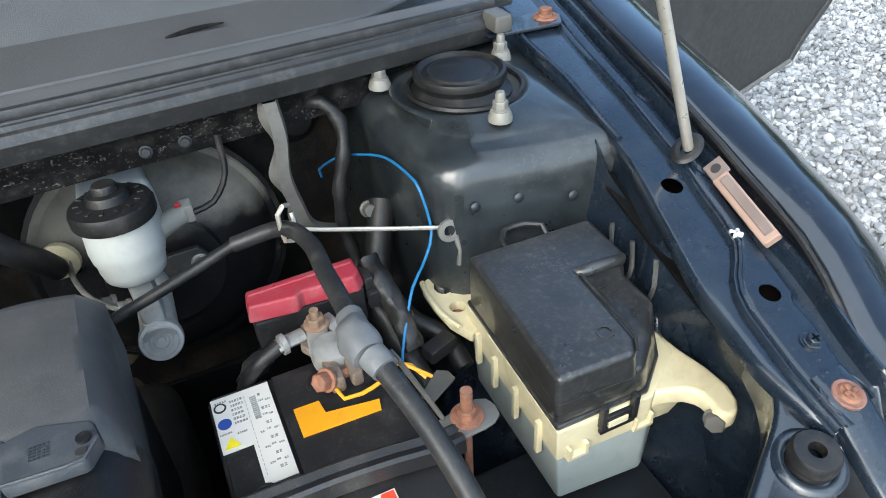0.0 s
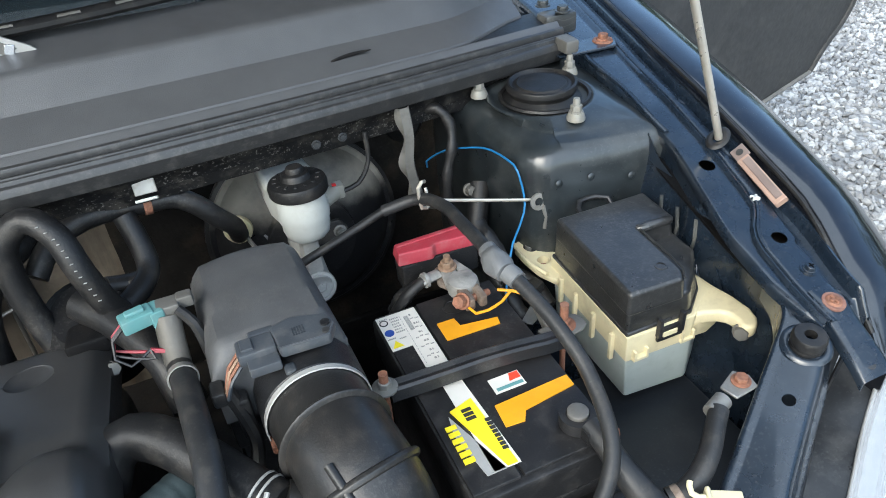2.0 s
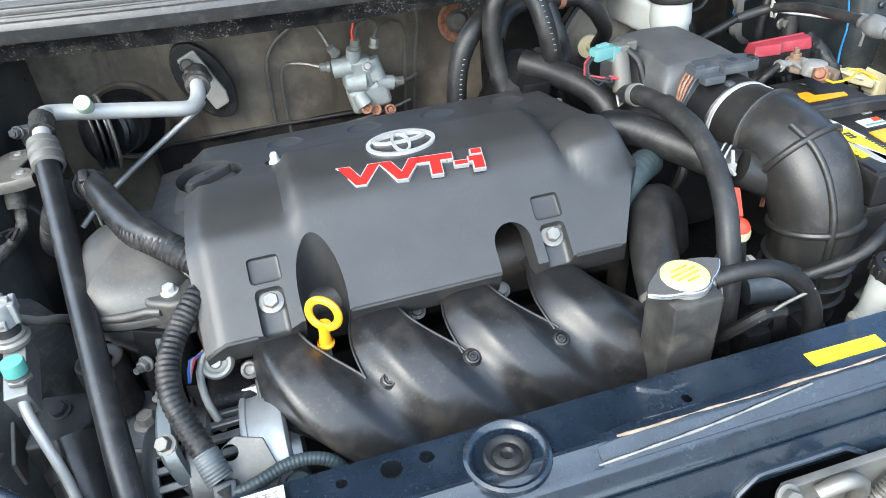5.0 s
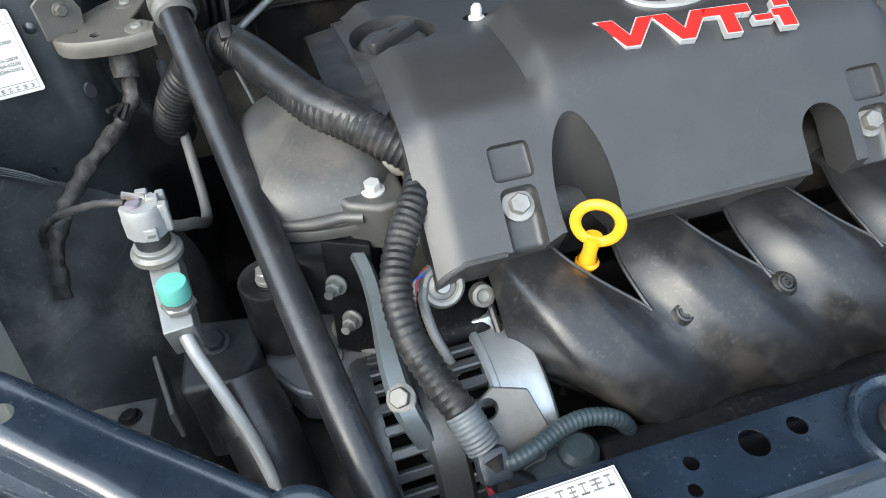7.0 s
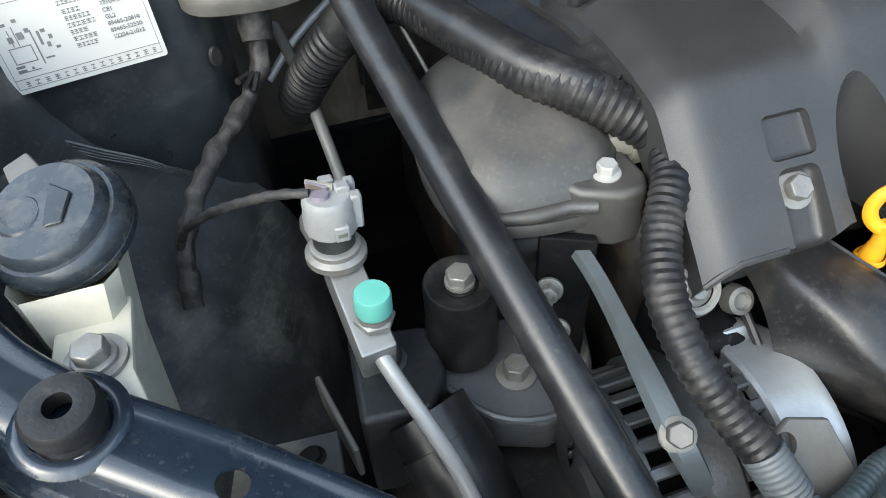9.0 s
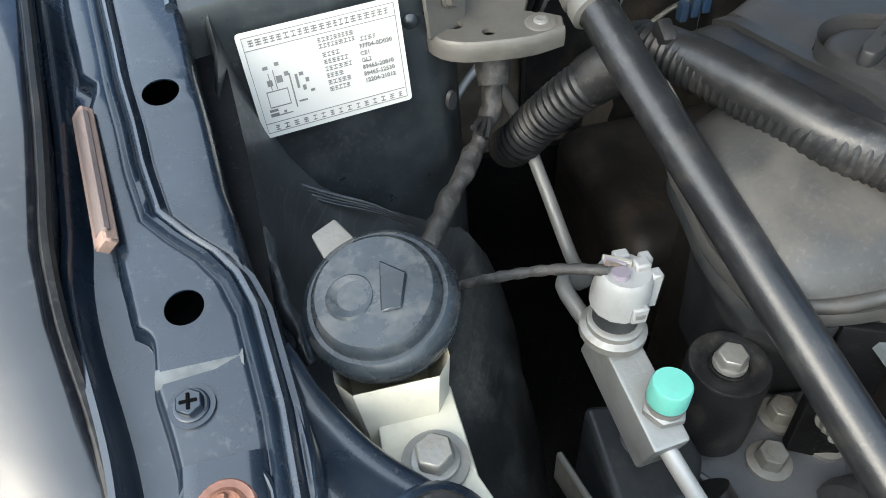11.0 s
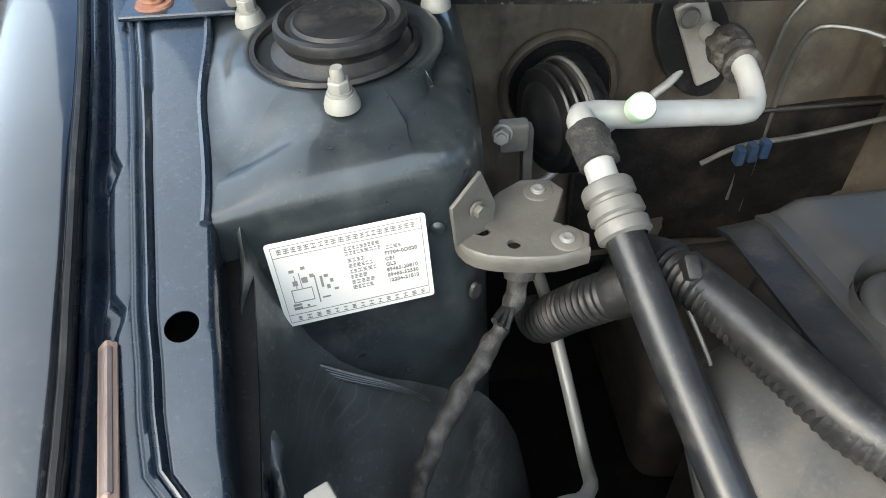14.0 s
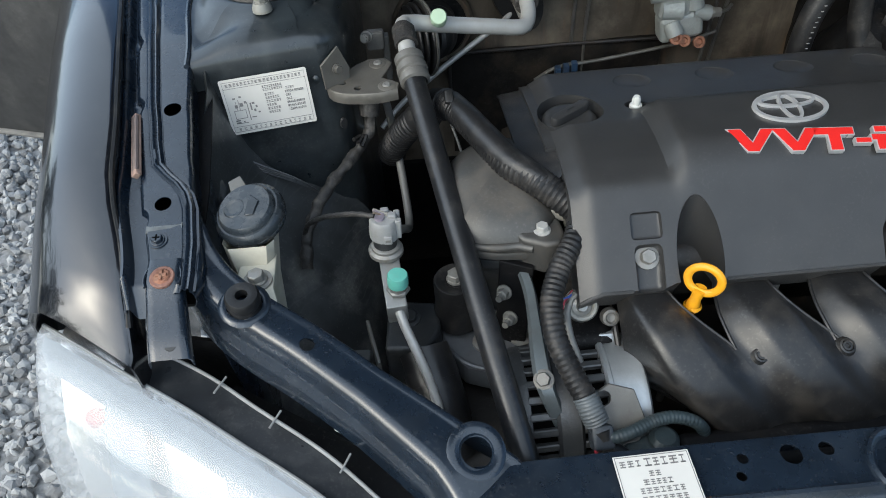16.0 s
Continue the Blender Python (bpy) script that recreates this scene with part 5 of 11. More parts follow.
def cover_z(x, y):
    z = lerp(BASE, y)
    k = ease(-0.256, -0.240, x) * (1 - ease(0.010, 0.035, x)) * ease(0.045, 0.105, y) * (1 - ease(0.165, 0.20, y))
    z += 0.018 * k
    q = ((x - 0.065) / 0.040) ** 2 + ((y - 0.095) / 0.045) ** 2
    z += 0.020 * max(0.0, 1 - q) ** 0.6 * (1 - ease(0.085, 0.11, x))
    z -= 0.012 * ease(-0.328, -0.350, x) + 0.012 * ease(0.085, 0.105, x)
    return z


def low_y(x):
    """Front edge of the cover, lower beside the alternator."""
    return 0.002 - 0.003 * ease(-0.258, -0.272, x)


def engine_cover():
    t = thing("engine_cover", (-0.13, 0.16, 0.88), "satin black plastic engine cover with red lettering and chrome emblem", "engine cover")
    rows = []
    for v in span(0, 1, 62):
        rows.append([(x, low_y(x) + (0.312 - low_y(x)) * v, cover_z(x, low_y(x) + (0.312 - low_y(x)) * v)) for x in span(-0.348, 0.102, 82)])
    body = part("cover", slab(rows, (0, 0.012, -0.030)), M_COVER, t)
    face = Vector((0, 0.80, 0.60))
    tools = []
    # arch opening, dipstick groove, screw pockets and shallow square recesses
    arch = [(-0.0185, -0.05), (0.0185, -0.05)] + [(0.0185 * math.cos(a), 0.004 + 0.0185 * math.sin(a)) for a in span(0, math.pi, 12)]
    tools.append(prism(arch, -0.05, 0.05, 0, 1, Matrix.Translation((-0.050, 0.012, 0.906)) @ Matrix.Rotation(radians(62), 4, "X")))
    tools.append(lathe([(0, -0.06), (0.0215, -0.06), (0.0215, 0.10), (0, 0.10)], Matrix.Translation((-0.2365, 0.016, 0.90)), 32, 1.95))
    for x in (-0.283, -0.008):
        tools.append(box((x, 0.006, 0.902), (0.026, 0.045, 0.036), 0.006, 3, Matrix.Rotation(radians(50), 4, "X")))
        tools.append(box((x, 0.0405, 0.9245), (0.029, 0.025, 0.012), 0.004, 2, Matrix.Rotation(radians(40), 4, "X")))
    tools.append(lathe([(0, -0.02), (0.034, -0.02), (0.034, 0.03), (0, 0.03)], Matrix.Translation((-0.322, 0.196, 0.949)), 36))
    tools.append(lathe([(0, -0.008), (0.011, -0.008), (0.0125, 0.03), (0, 0.03)], Matrix.Translation((-0.253, 0.197, 0.949)), 24))
    for x in (-0.238, -0.144, -0.054, 0.035):
        tools.append(lathe([(0, -0.006), (0.016, -0.005), (0.022, 0.0), (0.026, 0.02), (0, 0.02)], Matrix.Translation((x, 0.266, 0.9385)), 28))
    tools.append(prism([(0.048, -0.02), (0.13, -0.02), (0.13, 0.075), (0.108, 0.070), (0.096, 0.058), (0.086, 0.044), (0.077, 0.028), (0.066, 0.010)], 0.83, 0.98))
    cut(body, *tools)
    groove = []
    for a in span(-0.15, math.pi + 0.15, 16):
        x, y = -0.2365 + 0.0212 * math.cos(a), 0.016 + 0.0414 * math.sin(a)
        groove.append([(x, y, lerp([(0, 0.860), (1, cover_z(x, y) - 0.0008)], q)) for q in (0, 0.5, 1)])
    part("groove", slab(groove, (0, 0.0008, 0)), M_COVER, t)
    for x0, x1 in ((-0.347, -0.300), (-0.2145, -0.0695), (0.008, 0.056)):
        part("front_lip", tube([(x, low_y(x) + 0.0005, cover_z(x, low_y(x)) - 0.001) for x in span(x0, x1, int((x1 - x0) / 0.008))], 0.0022, 8), M_COVER, t)
    for x in (-0.283, -0.008):
        p = (x, 0.026, 0.898)
        part("screw", hexhead(aim(p, (0, -0.62, 0.78)), 0.0075, 0.009, 1.5), M_SCREW, t, "dull zinc cover screw")
    part("post", lathe([(0, 0), (0.0065, 0), (0.0065, 0.006), (0.0045, 0.007), (0.0045, 0.013), (0.003, 0.016), (0, 0.016)], Matrix.Translation((-0.253, 0.197, 0.944)), 16), M_WHITE, t, "white plastic post")
    part("side_flap", slab([[(-0.350 - 0.034 * ease(0.10, 0.15, y), y, cover_z(-0.346, y) - 0.010), (-0.347, y, cover_z(-0.346, y) - 0.004)] for y in span(0.105, 0.312, 12)], (0, 0, -0.003)), M_PLASTIC, t, "flat black side plate")
    part("flap_step", slab([[(-0.3575, y, cover_z(-0.346, y) - 0.0015), (-0.3465, y, cover_z(-0.346, y) - 0.0005)] for y in span(0.14, 0.312, 8)], (0, 0, -0.006)), M_COVER, t)
    # lettering, each letter a silver rim with a red face
    o = Vector((-0.200, 0.0835, 0.9655))
    u = Vector((1, -0.115, 0.0)).normalized()
    n = Vector((0.0, -0.36, 0.93)).normalized()
    n = (n - u * n.dot(u)).normalized()
    v = n.cross(u)
    M = Matrix((u, v, n)).transposed().to_4x4()
    M.translation = o
    M = M @ Matrix.Diagonal((1.06, 1.0, 1.0, 1))
    w = 0.0085

    def glyphs():
        vee = [(0, 0.024), (0.0115, 0.024), (0.0200, 0.0095), (0.0285, 0.024), (0.0395, 0.024), (0.0245, 0.0), (0.0150, 0.0)]
        tee = [(0, 0.024), (0.033, 0.024), (0.033, 0.0165), (0.0215, 0.0165), (0.0215, 0.0), (0.0115, 0.0), (0.0115, 0.0165), (0, 0.0165)]
        dash = [(0, 0.0125), (0.0125, 0.0125), (0.0125, 0.0075), (0, 0.0075)]
        stem = [(0, 0.016), (0.0135, 0.016), (0.0135, 0.0), (0.0035, 0.0), (0.0035, 0.010), (0, 0.010)]
        dot = [(0.0035, 0.0245), (0.0135, 0.0245), (0.0135, 0.0185), (0.0035, 0.0185)]
        return ((vee, 0.0), (vee, 0.0375), (tee, 0.0725), (dash, 0.1060), (stem, 0.1195), (dot, 0.1195))

    def grown(pts, g):
        c = [sum(p[i] for p in pts) / len(pts) for i in (0, 1)]
        out = []
        k = len(pts)
        for i in range(k):
            a, b, d = Vector(pts[i - 1]), Vector(pts[i]), Vector(pts[(i + 1) % k])
            e1, e2 = (b - a).normalized(), (d - b).normalized()
            n1, n2 = Vector((-e1.y, e1.x)), Vector((-e2.y, e2.x))
            m = (n1 + n2)
            m = m / max(0.3, m.dot(n1))
            out.append(tuple(b + m * g))
        return out

    for pts, dx in glyphs():
        g = [(x + dx, y) for x, y in pts]
        rim = part("letter_rim", prism(grown(g, 0.0007), -0.004, 0.0010, 0, 1, M), M_SILVERINK, t, "silver letter rim")
        part("letter", prism(grown(g, -0.0003), -0.003, 0.0016, 0, 1, M), M_REDINK, rim, "red letter face")
    # oval emblem of three rings
    E = Matrix.Translation((-0.1275, 0.131, cover_z(-0.1275, 0.131) + 0.0005)) @ Matrix.Rotation(radians(3), 4, "X")

    def ring(cx, cy, a, b, wd):
        bm = fresh()
        k = 48
        loops = []
        for da, h in ((0, -0.002), (0, 0.002), (-wd, 0.002), (-wd, -0.002)):
            loops.append([bm.verts.new((cx + (a + da) * math.cos(2 * math.pi * i / k), cy + (b + da) * math.sin(2 * math.pi * i / k), h)) for i in range(k)])
        for p, q in zip(loops, loops[1:]):
            for i in range(k):
                bm.faces.new((p[i], p[(i + 1) % k], q[(i + 1) % k], q[i]))
        bmesh.ops.recalc_face_normals(bm, faces=bm.faces)
        bm.transform(E)
        return bm

    part("emblem", join(ring(0, 0, 0.0355, 0.0235, 0.0040), ring(0, 0.0095, 0.0275, 0.0105, 0.0034), ring(0, 0.0, 0.0095, 0.0205, 0.0030)), M_SILVERINK, t, "chrome oval emblem")
    return t


def oil_cap():
    t = thing("oil_filler_cap", (-0.322, 0.196, 0.93), "round black oil filler cap with a raised grip", "oil cap")
    C = Matrix.Translation((-0.322, 0.196, 0.931))
    part("well", lathe([(0.0345, 0.0165), (0.0338, 0.010), (0.0325, -0.004), (0.0, -0.004)], C, 40), M_COVER, t, "well round the cap")
    part("disc", lathe([(0, 0.012), (0.020, 0.0125), (0.0255, 0.0115), (0.0285, 0.0085), (0.0290, 0.0), (0.029, -0.003)], C, 40), M_COVER, t)
    G = C @ Matrix.Rotation(radians(35), 4, "Z")
    part("grip", prism([(-0.026, -0.0035), (-0.018, -0.0060), (0.018, -0.0060), (0.026, -0.0035), (0.026, 0.0035), (0.018, 0.0060), (-0.018, 0.0060), (-0.026, 0.0035)], 0.010, 0.0215, 0.0025, 2, G), M_COVER, t)
    part("arrow_mark", box((0, 0, 0), (0.010, 0.0016, 0.0008), 0.0002, 1, G @ Matrix.Translation((0, 0, 0.0218))), M_CABLE, t)


def intake_manifold():
    """One moulding of four runners that come out under the cover and fall to the front, with windows near the cover."""
    t = thing("intake_manifold", (-0.12, -0.05, 0.66), "black nylon intake manifold with four curved runners", "intake manifold")
    line = spline([(-0.012, 0.060, 0.834), (-0.012, 0.025, 0.838), (-0.009, -0.010, 0.8405), (0.006, -0.038, 0.8345), (0.036, -0.064, 0.810), (0.078, -0.080, 0.772), (0.113, -0.084, 0.720), (0.125, -0.084, 0.68)], 0.0035)
    norm, dist = [], [0.0]
    for k in range(len(line)):
        d = line[min(k + 1, len(line) - 1)] - line[max(k - 1, 0)]
        norm.append(Vector((0, d.z, -d.y)).normalized())
        if k:
            dist.append(dist[-1] + (line[k] - line[k - 1]).length)
    count = len(line)
    starts = (-0.272, -0.178, -0.088, 0.002)
    for r, x in enumerate(starts):
        bm = fresh()
        grid, lip = [], []
        for k in range(count):
            s = dist[k] / dist[-1]
            # the window's left side is bowed, its right side nearly straight
            right = 0.0175 + 0.0300 * ease(0.17, 0.345, s)
            left = 0.0240 + 0.0235 * min(1.0, max(0.0, (s - 0.12) / 0.225))
            if r == 0:
                left = 0.0265 + 0.0195 * ease(0.15, 0.45, s)
            row = []
            for d in span(-0.0461, 0.0461, 44):
                e = right if d > 0 else left
                q = d * e / 0.0461
                h = ease(0.0455, 0.012 + 0.006 * s, abs(q))
                deep = 0.0105 + 0.006 * ease(0.42, 0.30, s) + 0.006 * ease(0.45, 0.8, s)
                if r == 0:
                    deep += 0.046 * ease(-0.55, -1.0, d / 0.0461) * (0.35 + 0.65 * ease(0.1, 0.35, s))
                out = 0.0335 - deep * (1 - h) - 0.005 * (q / 0.04) ** 2 * h
                row.append(bm.verts.new(Vector((x + q, 0, 0)) + line[k] + norm[k] * out))
            grid.append(row)
            if s < 0.345:
                lip.append((row[0].co.copy(), row[-1].co.copy()))
        for a, b in zip(grid, grid[1:]):
            for m in range(len(a) - 1):
                bm.faces.new((a[m], a[m + 1], b[m + 1], b[m]))
        bmesh.ops.recalc_face_normals(bm, faces=bm.faces)
        bmesh.ops.solidify(bm, geom=bm.faces[:], thickness=0.006)
        runner = part("runner", bm, M_MANIFOLD, t, angle=60)
        if r < 3:
            part("window_lip", tube([p for _, p in lip[2:]], 0.0016, 6), M_MANIFOLD, runner)
        if r > 0:
            part("window_lip", tube([p for p, _ in lip[2:]], 0.0016, 6), M_MANIFOLD, runner)
        else:
            flange = []
            for k in range(4, count - 6, 3):
                s = dist[k] / dist[-1]
                left = 0.0265 + 0.0195 * ease(0.15, 0.45, s)
                flange.append(Vector((x - left - 0.001, 0, 0)) + line[k] + norm[k] * (0.0335 - 0.0125 - 0.046 * (0.35 + 0.65 * ease(0.1, 0.35, s))))
            part("seam_flange", tube(flange, 0.0028, 8), M_MANIFOLD, runner)
    for x, y in ((-0.1973, -0.0568), (-0.1204, -0.0560), (-0.0373, -0.0630)):
        M = aim((x, y, 0.8470), (0, -0.45, 0.89))
        bolt = part("bolt", lathe([(0.0052, 0.0042), (0.0068, 0.0036), (0.0074, 0.002), (0.0092, 0.0), (0.0092, -0.008)], M, 24), M_MANIFOLD, t, "black bolt boss")
        part("bolt_head", lathe([(0, 0.0022), (0.0018, 0.0022), (0.0024, 0.0038), (0.0042, 0.0036), (0.0050, 0.001)], M, 14), M_CABLE, bolt, "grey bolt head")
    for x in (-0.150, -0.060):
        part("window_bolt", lathe([(0, 0.004), (0.005, 0.004), (0.006, 0.001), (0.009, 0.0)], aim((x, 0.030, 0.842), (0, -0.6, 0.8)), 16), M_BRACKET, t)
    part("plenum", tube([(-0.20, -0.03, 0.66), (-0.1, -0.035, 0.65), (0.11, -0.03, 0.66)], 0.050, 18), M_MANIFOLD, t)
    part("flange", box((-0.13, 0.055, 0.815), (0.40, 0.03, 0.03), 0.004), M_DARK, t, "dark flange behind the runners")
    return t


def engine_block():
    t = thing("engine_block", (-0.13, 0.16, 0.40), "dark oily engine block under the cover", "engine")
    part("block", box((-0.13, 0.17, 0.66), (0.46, 0.26, 0.44), 0.02, 3), M_GRIME, t)
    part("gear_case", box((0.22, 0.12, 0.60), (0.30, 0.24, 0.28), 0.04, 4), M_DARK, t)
    part("rear_housing", box((-0.05, 0.40, 0.62), (0.70, 0.22, 0.16), 0.03, 3), M_GRIME, t)
    part("accessory_case", box((-0.44, 0.02, 0.62), (0.16, 0.20, 0.20), 0.03, 3), M_GRIME, t)


engine_cover()
oil_cap()
intake_manifold()
engine_block()


# ---- labels and lettering ----
def plane_frame(o, u, v):
    """Frame with x along u and y nearest to v, z out of the surface."""
    u = Vector(u).normalized()
    n = u.cross(Vector(v)).normalized()
    m = Matrix((u, n.cross(u), n)).transposed().to_4x4()
    m.translation = Vector(o)
    return m


def flat(pts, h, m):
    return prism(pts, 0.0, h, 0, 1, m)


def rect(x0, y0, x1, y1):
    return [(x0, y0), (x1, y0), (x1, y1), (x0, y1)]


def printed(parent, m, rects, material, h=0.0007, name="print"):
    """Small printed marks joined into one part."""
    bms = [flat(rect(*r), h, m) for r in rects]
    return part(name, join(*bms), material, parent, smooth=False)


def word_bars(x0, x1, y, height, rng, gap=0.35):
    """Bars of the size of unreadable words along one line."""
    out, x = [], x0
    while x < x1 - height * 0.5:
        w = min(height * rng.uniform(0.6, 1.0), x1 - x)
        k = rng.choice((0.0, 0.42, 0.46))
        out += [(x, y + height * q, x + w, y + height * (q + 0.17)) for q in (0.0, k, 0.83)]
        out.append((x + w * 0.40, y, x + w * 0.56, y + height))
        x += w + height * gap
    return out


def lettering(text, size, m, material, parent):
    cu = bpy.data.curves.new("lettering", "FONT")
    cu.body, cu.size, cu.extrude = text, size, 0.0004
    ob = bpy.data.objects.new("lettering", cu)
    scene.collection.objects.link(ob)
    bpy.context.view_layer.update()
    me = bpy.data.meshes.new_from_object(ob.evaluated_get(bpy.context.evaluated_depsgraph_get()))
    bpy.data.objects.remove(ob)
    bm = fresh()
    bm.from_mesh(me)
    bpy.data.meshes.remove(me)
    bm.transform(m)
    return part("lettering", bm, material, parent, smooth=False)


# ---- battery corner ----
def battery():
    t = thing("battery", (0.415, 0.106, 0.70), "black car battery with white and yellow labels and corroded posts", "battery")
    x0, x1, y0, y1, z = 0.345, 0.480, -0.010, 0.231, 0.905
    cx, cy = (x0 + x1) / 2, (y0 + y1) / 2
    part("case", box((cx, cy, 0.765), (x1 - x0 - 0.010, y1 - y0 - 0.010, 0.20), 0.004, 2), M_BATTERY, t)
    part("lower_band", box((cx, cy, 0.8545), (x1 - x0 - 0.004, y1 - y0 - 0.004, 0.016), 0.003, 2), M_BATTERY, t)
    part("lid", box((cx, cy, 0.8835), (x1 - x0, y1 - y0, 0.038), 0.004, 2), M_BATTERY, t)
    part("lid_panel", box((0.4355, cy + 0.002, 0.9032), (0.086, y1 - y0 - 0.010, 0.005), 0.0015, 2), M_BATTERY, t)
    part("lid_panel", box((0.369, cy + 0.002, 0.9026), (0.042, y1 - y0 - 0.010, 0.005), 0.0015, 2), M_BATTERY, t)
    M = Matrix.Translation((0, 0, 0.9052))
    rng = random.Random(3)
    lab = part("label", flat([(0.3475, 0.2245), (0.3475, 0.173), (0.368, 0.173), (0.368, 0.137), (0.3895, 0.137), (0.3895, 0.2245)], 0.0008, M), M_PAPER, t, "white warning label", smooth=False)
    bars = []
    for k in range(6):
        bars += word_bars(0.360, 0.369, 0.2165 - k * 0.0042, 0.0018, rng)
    for k in range(12):
        bars.append((0.374, 0.214 - k * 0.0019, 0.3785, 0.2149 - k * 0.0019 + 0.0003))
    for y, n in ((0.214, 0.383), (0.200, 0.386), (0.186, 0.384), (0.172, 0.386), (0.158, 0.384), (0.146, 0.385)):
        bars += word_bars(0.380, n, y, 0.0022, rng)
    for k in range(19):
        bars.append((0.3705, 0.2160 - k * 0.0040, 0.3709, 0.2183 - k * 0.0040))
    for y0 in (0.2075, 0.1935, 0.1795, 0.1655, 0.1515):
        for i in range(3):
            bars += word_bars(0.3745 + 0.0048 * i, 0.3780 + 0.0048 * i, y0 + 0.001 * (i % 2), 0.0013, rng, 0.3)
    bars += word_bars(0.3500, 0.3580, 0.2190, 0.0016, rng, 0.4) + word_bars(0.3485, 0.3570, 0.1890, 0.0013, rng, 0.3) + word_bars(0.3600, 0.3670, 0.1860, 0.0013, rng, 0.3)
    printed(lab, M, bars, M_GREYINK, 0.0012)
    part("blue_disc", lathe([(0, 0), (0.0048, 0), (0.0048, 0.0013), (0, 0.0013)], Matrix.Translation((0.3535, 0.1985, 0.9052)), 20), M_BLUEINK, lab)
    part("warning_triangle", flat([(0.3495, 0.176), (0.3605, 0.176), (0.355, 0.1855)], 0.0013, M), M_YELLOWLABEL, lab)
    part("round_mark", lathe([(0.0032, 0), (0.0045, 0), (0.0045, 0.0012), (0.0032, 0.0012)], Matrix.Translation((0.353, 0.2145, 0.9052)), 20), M_INK, lab)
    lab2 = part("label", flat([(0.3725, 0.1165), (0.3725, 0.0095), (0.3960, 0.0085), (0.3960, 0.012), (0.3905, 0.1165)], 0.0008, M), M_PAPER, t, "white and yellow maker's label", smooth=False)
    part("yellow_arrow", flat([(0.3655, 0.0805), (0.3885, 0.0865), (0.3935, 0.0095), (0.3845, 0.0095)], 0.0013, M), M_YELLOWLABEL, lab2)
    part("grey_ground", flat([(0.3585, 0.056), (0.3625, 0.076), (0.383, 0.0085), (0.366, 0.0085)], 0.0008, M), M_GREYINK, lab2)
    part("yellow_marks", join(*[flat(rect(0.3545, 0.0255 + k * 0.0072, 0.3640, 0.0300 + k * 0.0072), 0.0016, M) for k in range(6)]), M_YELLOWLABEL, lab2, smooth=False)
    printed(lab2, M, [(0.3885, 0.0245 + k * 0.0046, 0.3935, 0.0280 + k * 0.0046) for k in range(8)], M_INK, 0.0015)
    printed(lab2, M, [(0.3745, 0.064, 0.3835, 0.0675), (0.3745, 0.069, 0.3835, 0.0725), (0.3745, 0.074, 0.3835, 0.0775)], M_INK, 0.0018)
    for pts in ([(0.400, 0.1885), (0.400, 0.162), (0.456, 0.160), (0.458, 0.1695), (0.420, 0.1755), (0.4185, 0.1880)], [(0.403, 0.0685), (0.401, 0.0440), (0.4185, 0.0425), (0.4250, 0.0525), (0.4765, 0.0585), (0.4765, 0.0715)]):
        part("yellow_strip", prism(pts, 0, 0.0016, 0, 1, Matrix.Translation((0, 0, 0.9054))), M_YELLOW, t, "yellow plastic strip", smooth=False)
    sm = part("small_label", flat(rect(0.4105, 0.0795, 0.4405, 0.0975), 0.0008, Matrix.Translation((0, 0, 0.9058))), M_PAPER, t, "small white label with coloured print", smooth=False)
    part("orange_corner", flat([(0.428, 0.088), (0.4395, 0.0885), (0.4395, 0.0965), (0.431, 0.0965)], 0.0013, Matrix.Translation((0, 0, 0.9058))), M_ORANGE, sm)
    part("blue_line", flat(rect(0.413, 0.0815, 0.439, 0.085), 0.0013, Matrix.Translation((0, 0, 0.9058))), M_TEALCONN, sm)
    part("small_label", flat(rect(0.4325, 0.1085, 0.4450, 0.1200), 0.0008, Matrix.Translation((0, 0, 0.9058))), M_WHITE, t, "pale green square label", smooth=False)
    for x, y in ((0.425, 0.205), (0.366, 0.128)):
        part("vent_plug", lathe([(0.010, 0), (0.0108, 0.0006), (0.0108, 0.0012), (0.0095, 0.0012), (0.009, 0.0004), (0, 0.0004)], Matrix.Translation((x, y, 0.9054)), 24), M_BATTERY, t)
    # posts with their clamps
    for x, y in ((0.455, 0.020),):
        part("post", lathe([(0, 0), (0.0098, 0), (0.0090, 0.017), (0.0075, 0.018), (0, 0.0175)], Matrix.Translation((x, y, 0.9055)), 22), M_BRACKET, t, "dull lead post")
        part("clamp", join(lathe([(0.0098, 0), (0.0155, 0), (0.0155, 0.012), (0.0098, 0.012)], Matrix.Translation((x, y, 0.908)), 22),
                           box((x + 0.004, y - 0.017, 0.914), (0.020, 0.014, 0.012), 0.002)), M_BATTERY, t, "grimy battery clamp")
        part("clamp_bolt", hexhead(aim((x + 0.010, y - 0.022, 0.914), (0.5, -0.8, 0.25)), 0.0072, 0.012, 1.3), M_RUST, t, "rusty clamp bolt")
    # side rib of the case
    part("case_rib", box((cx + 0.01, -0.0066, 0.80), (0.05, 0.003, 0.006), 0.001), M_BATTERY, t)
    return t


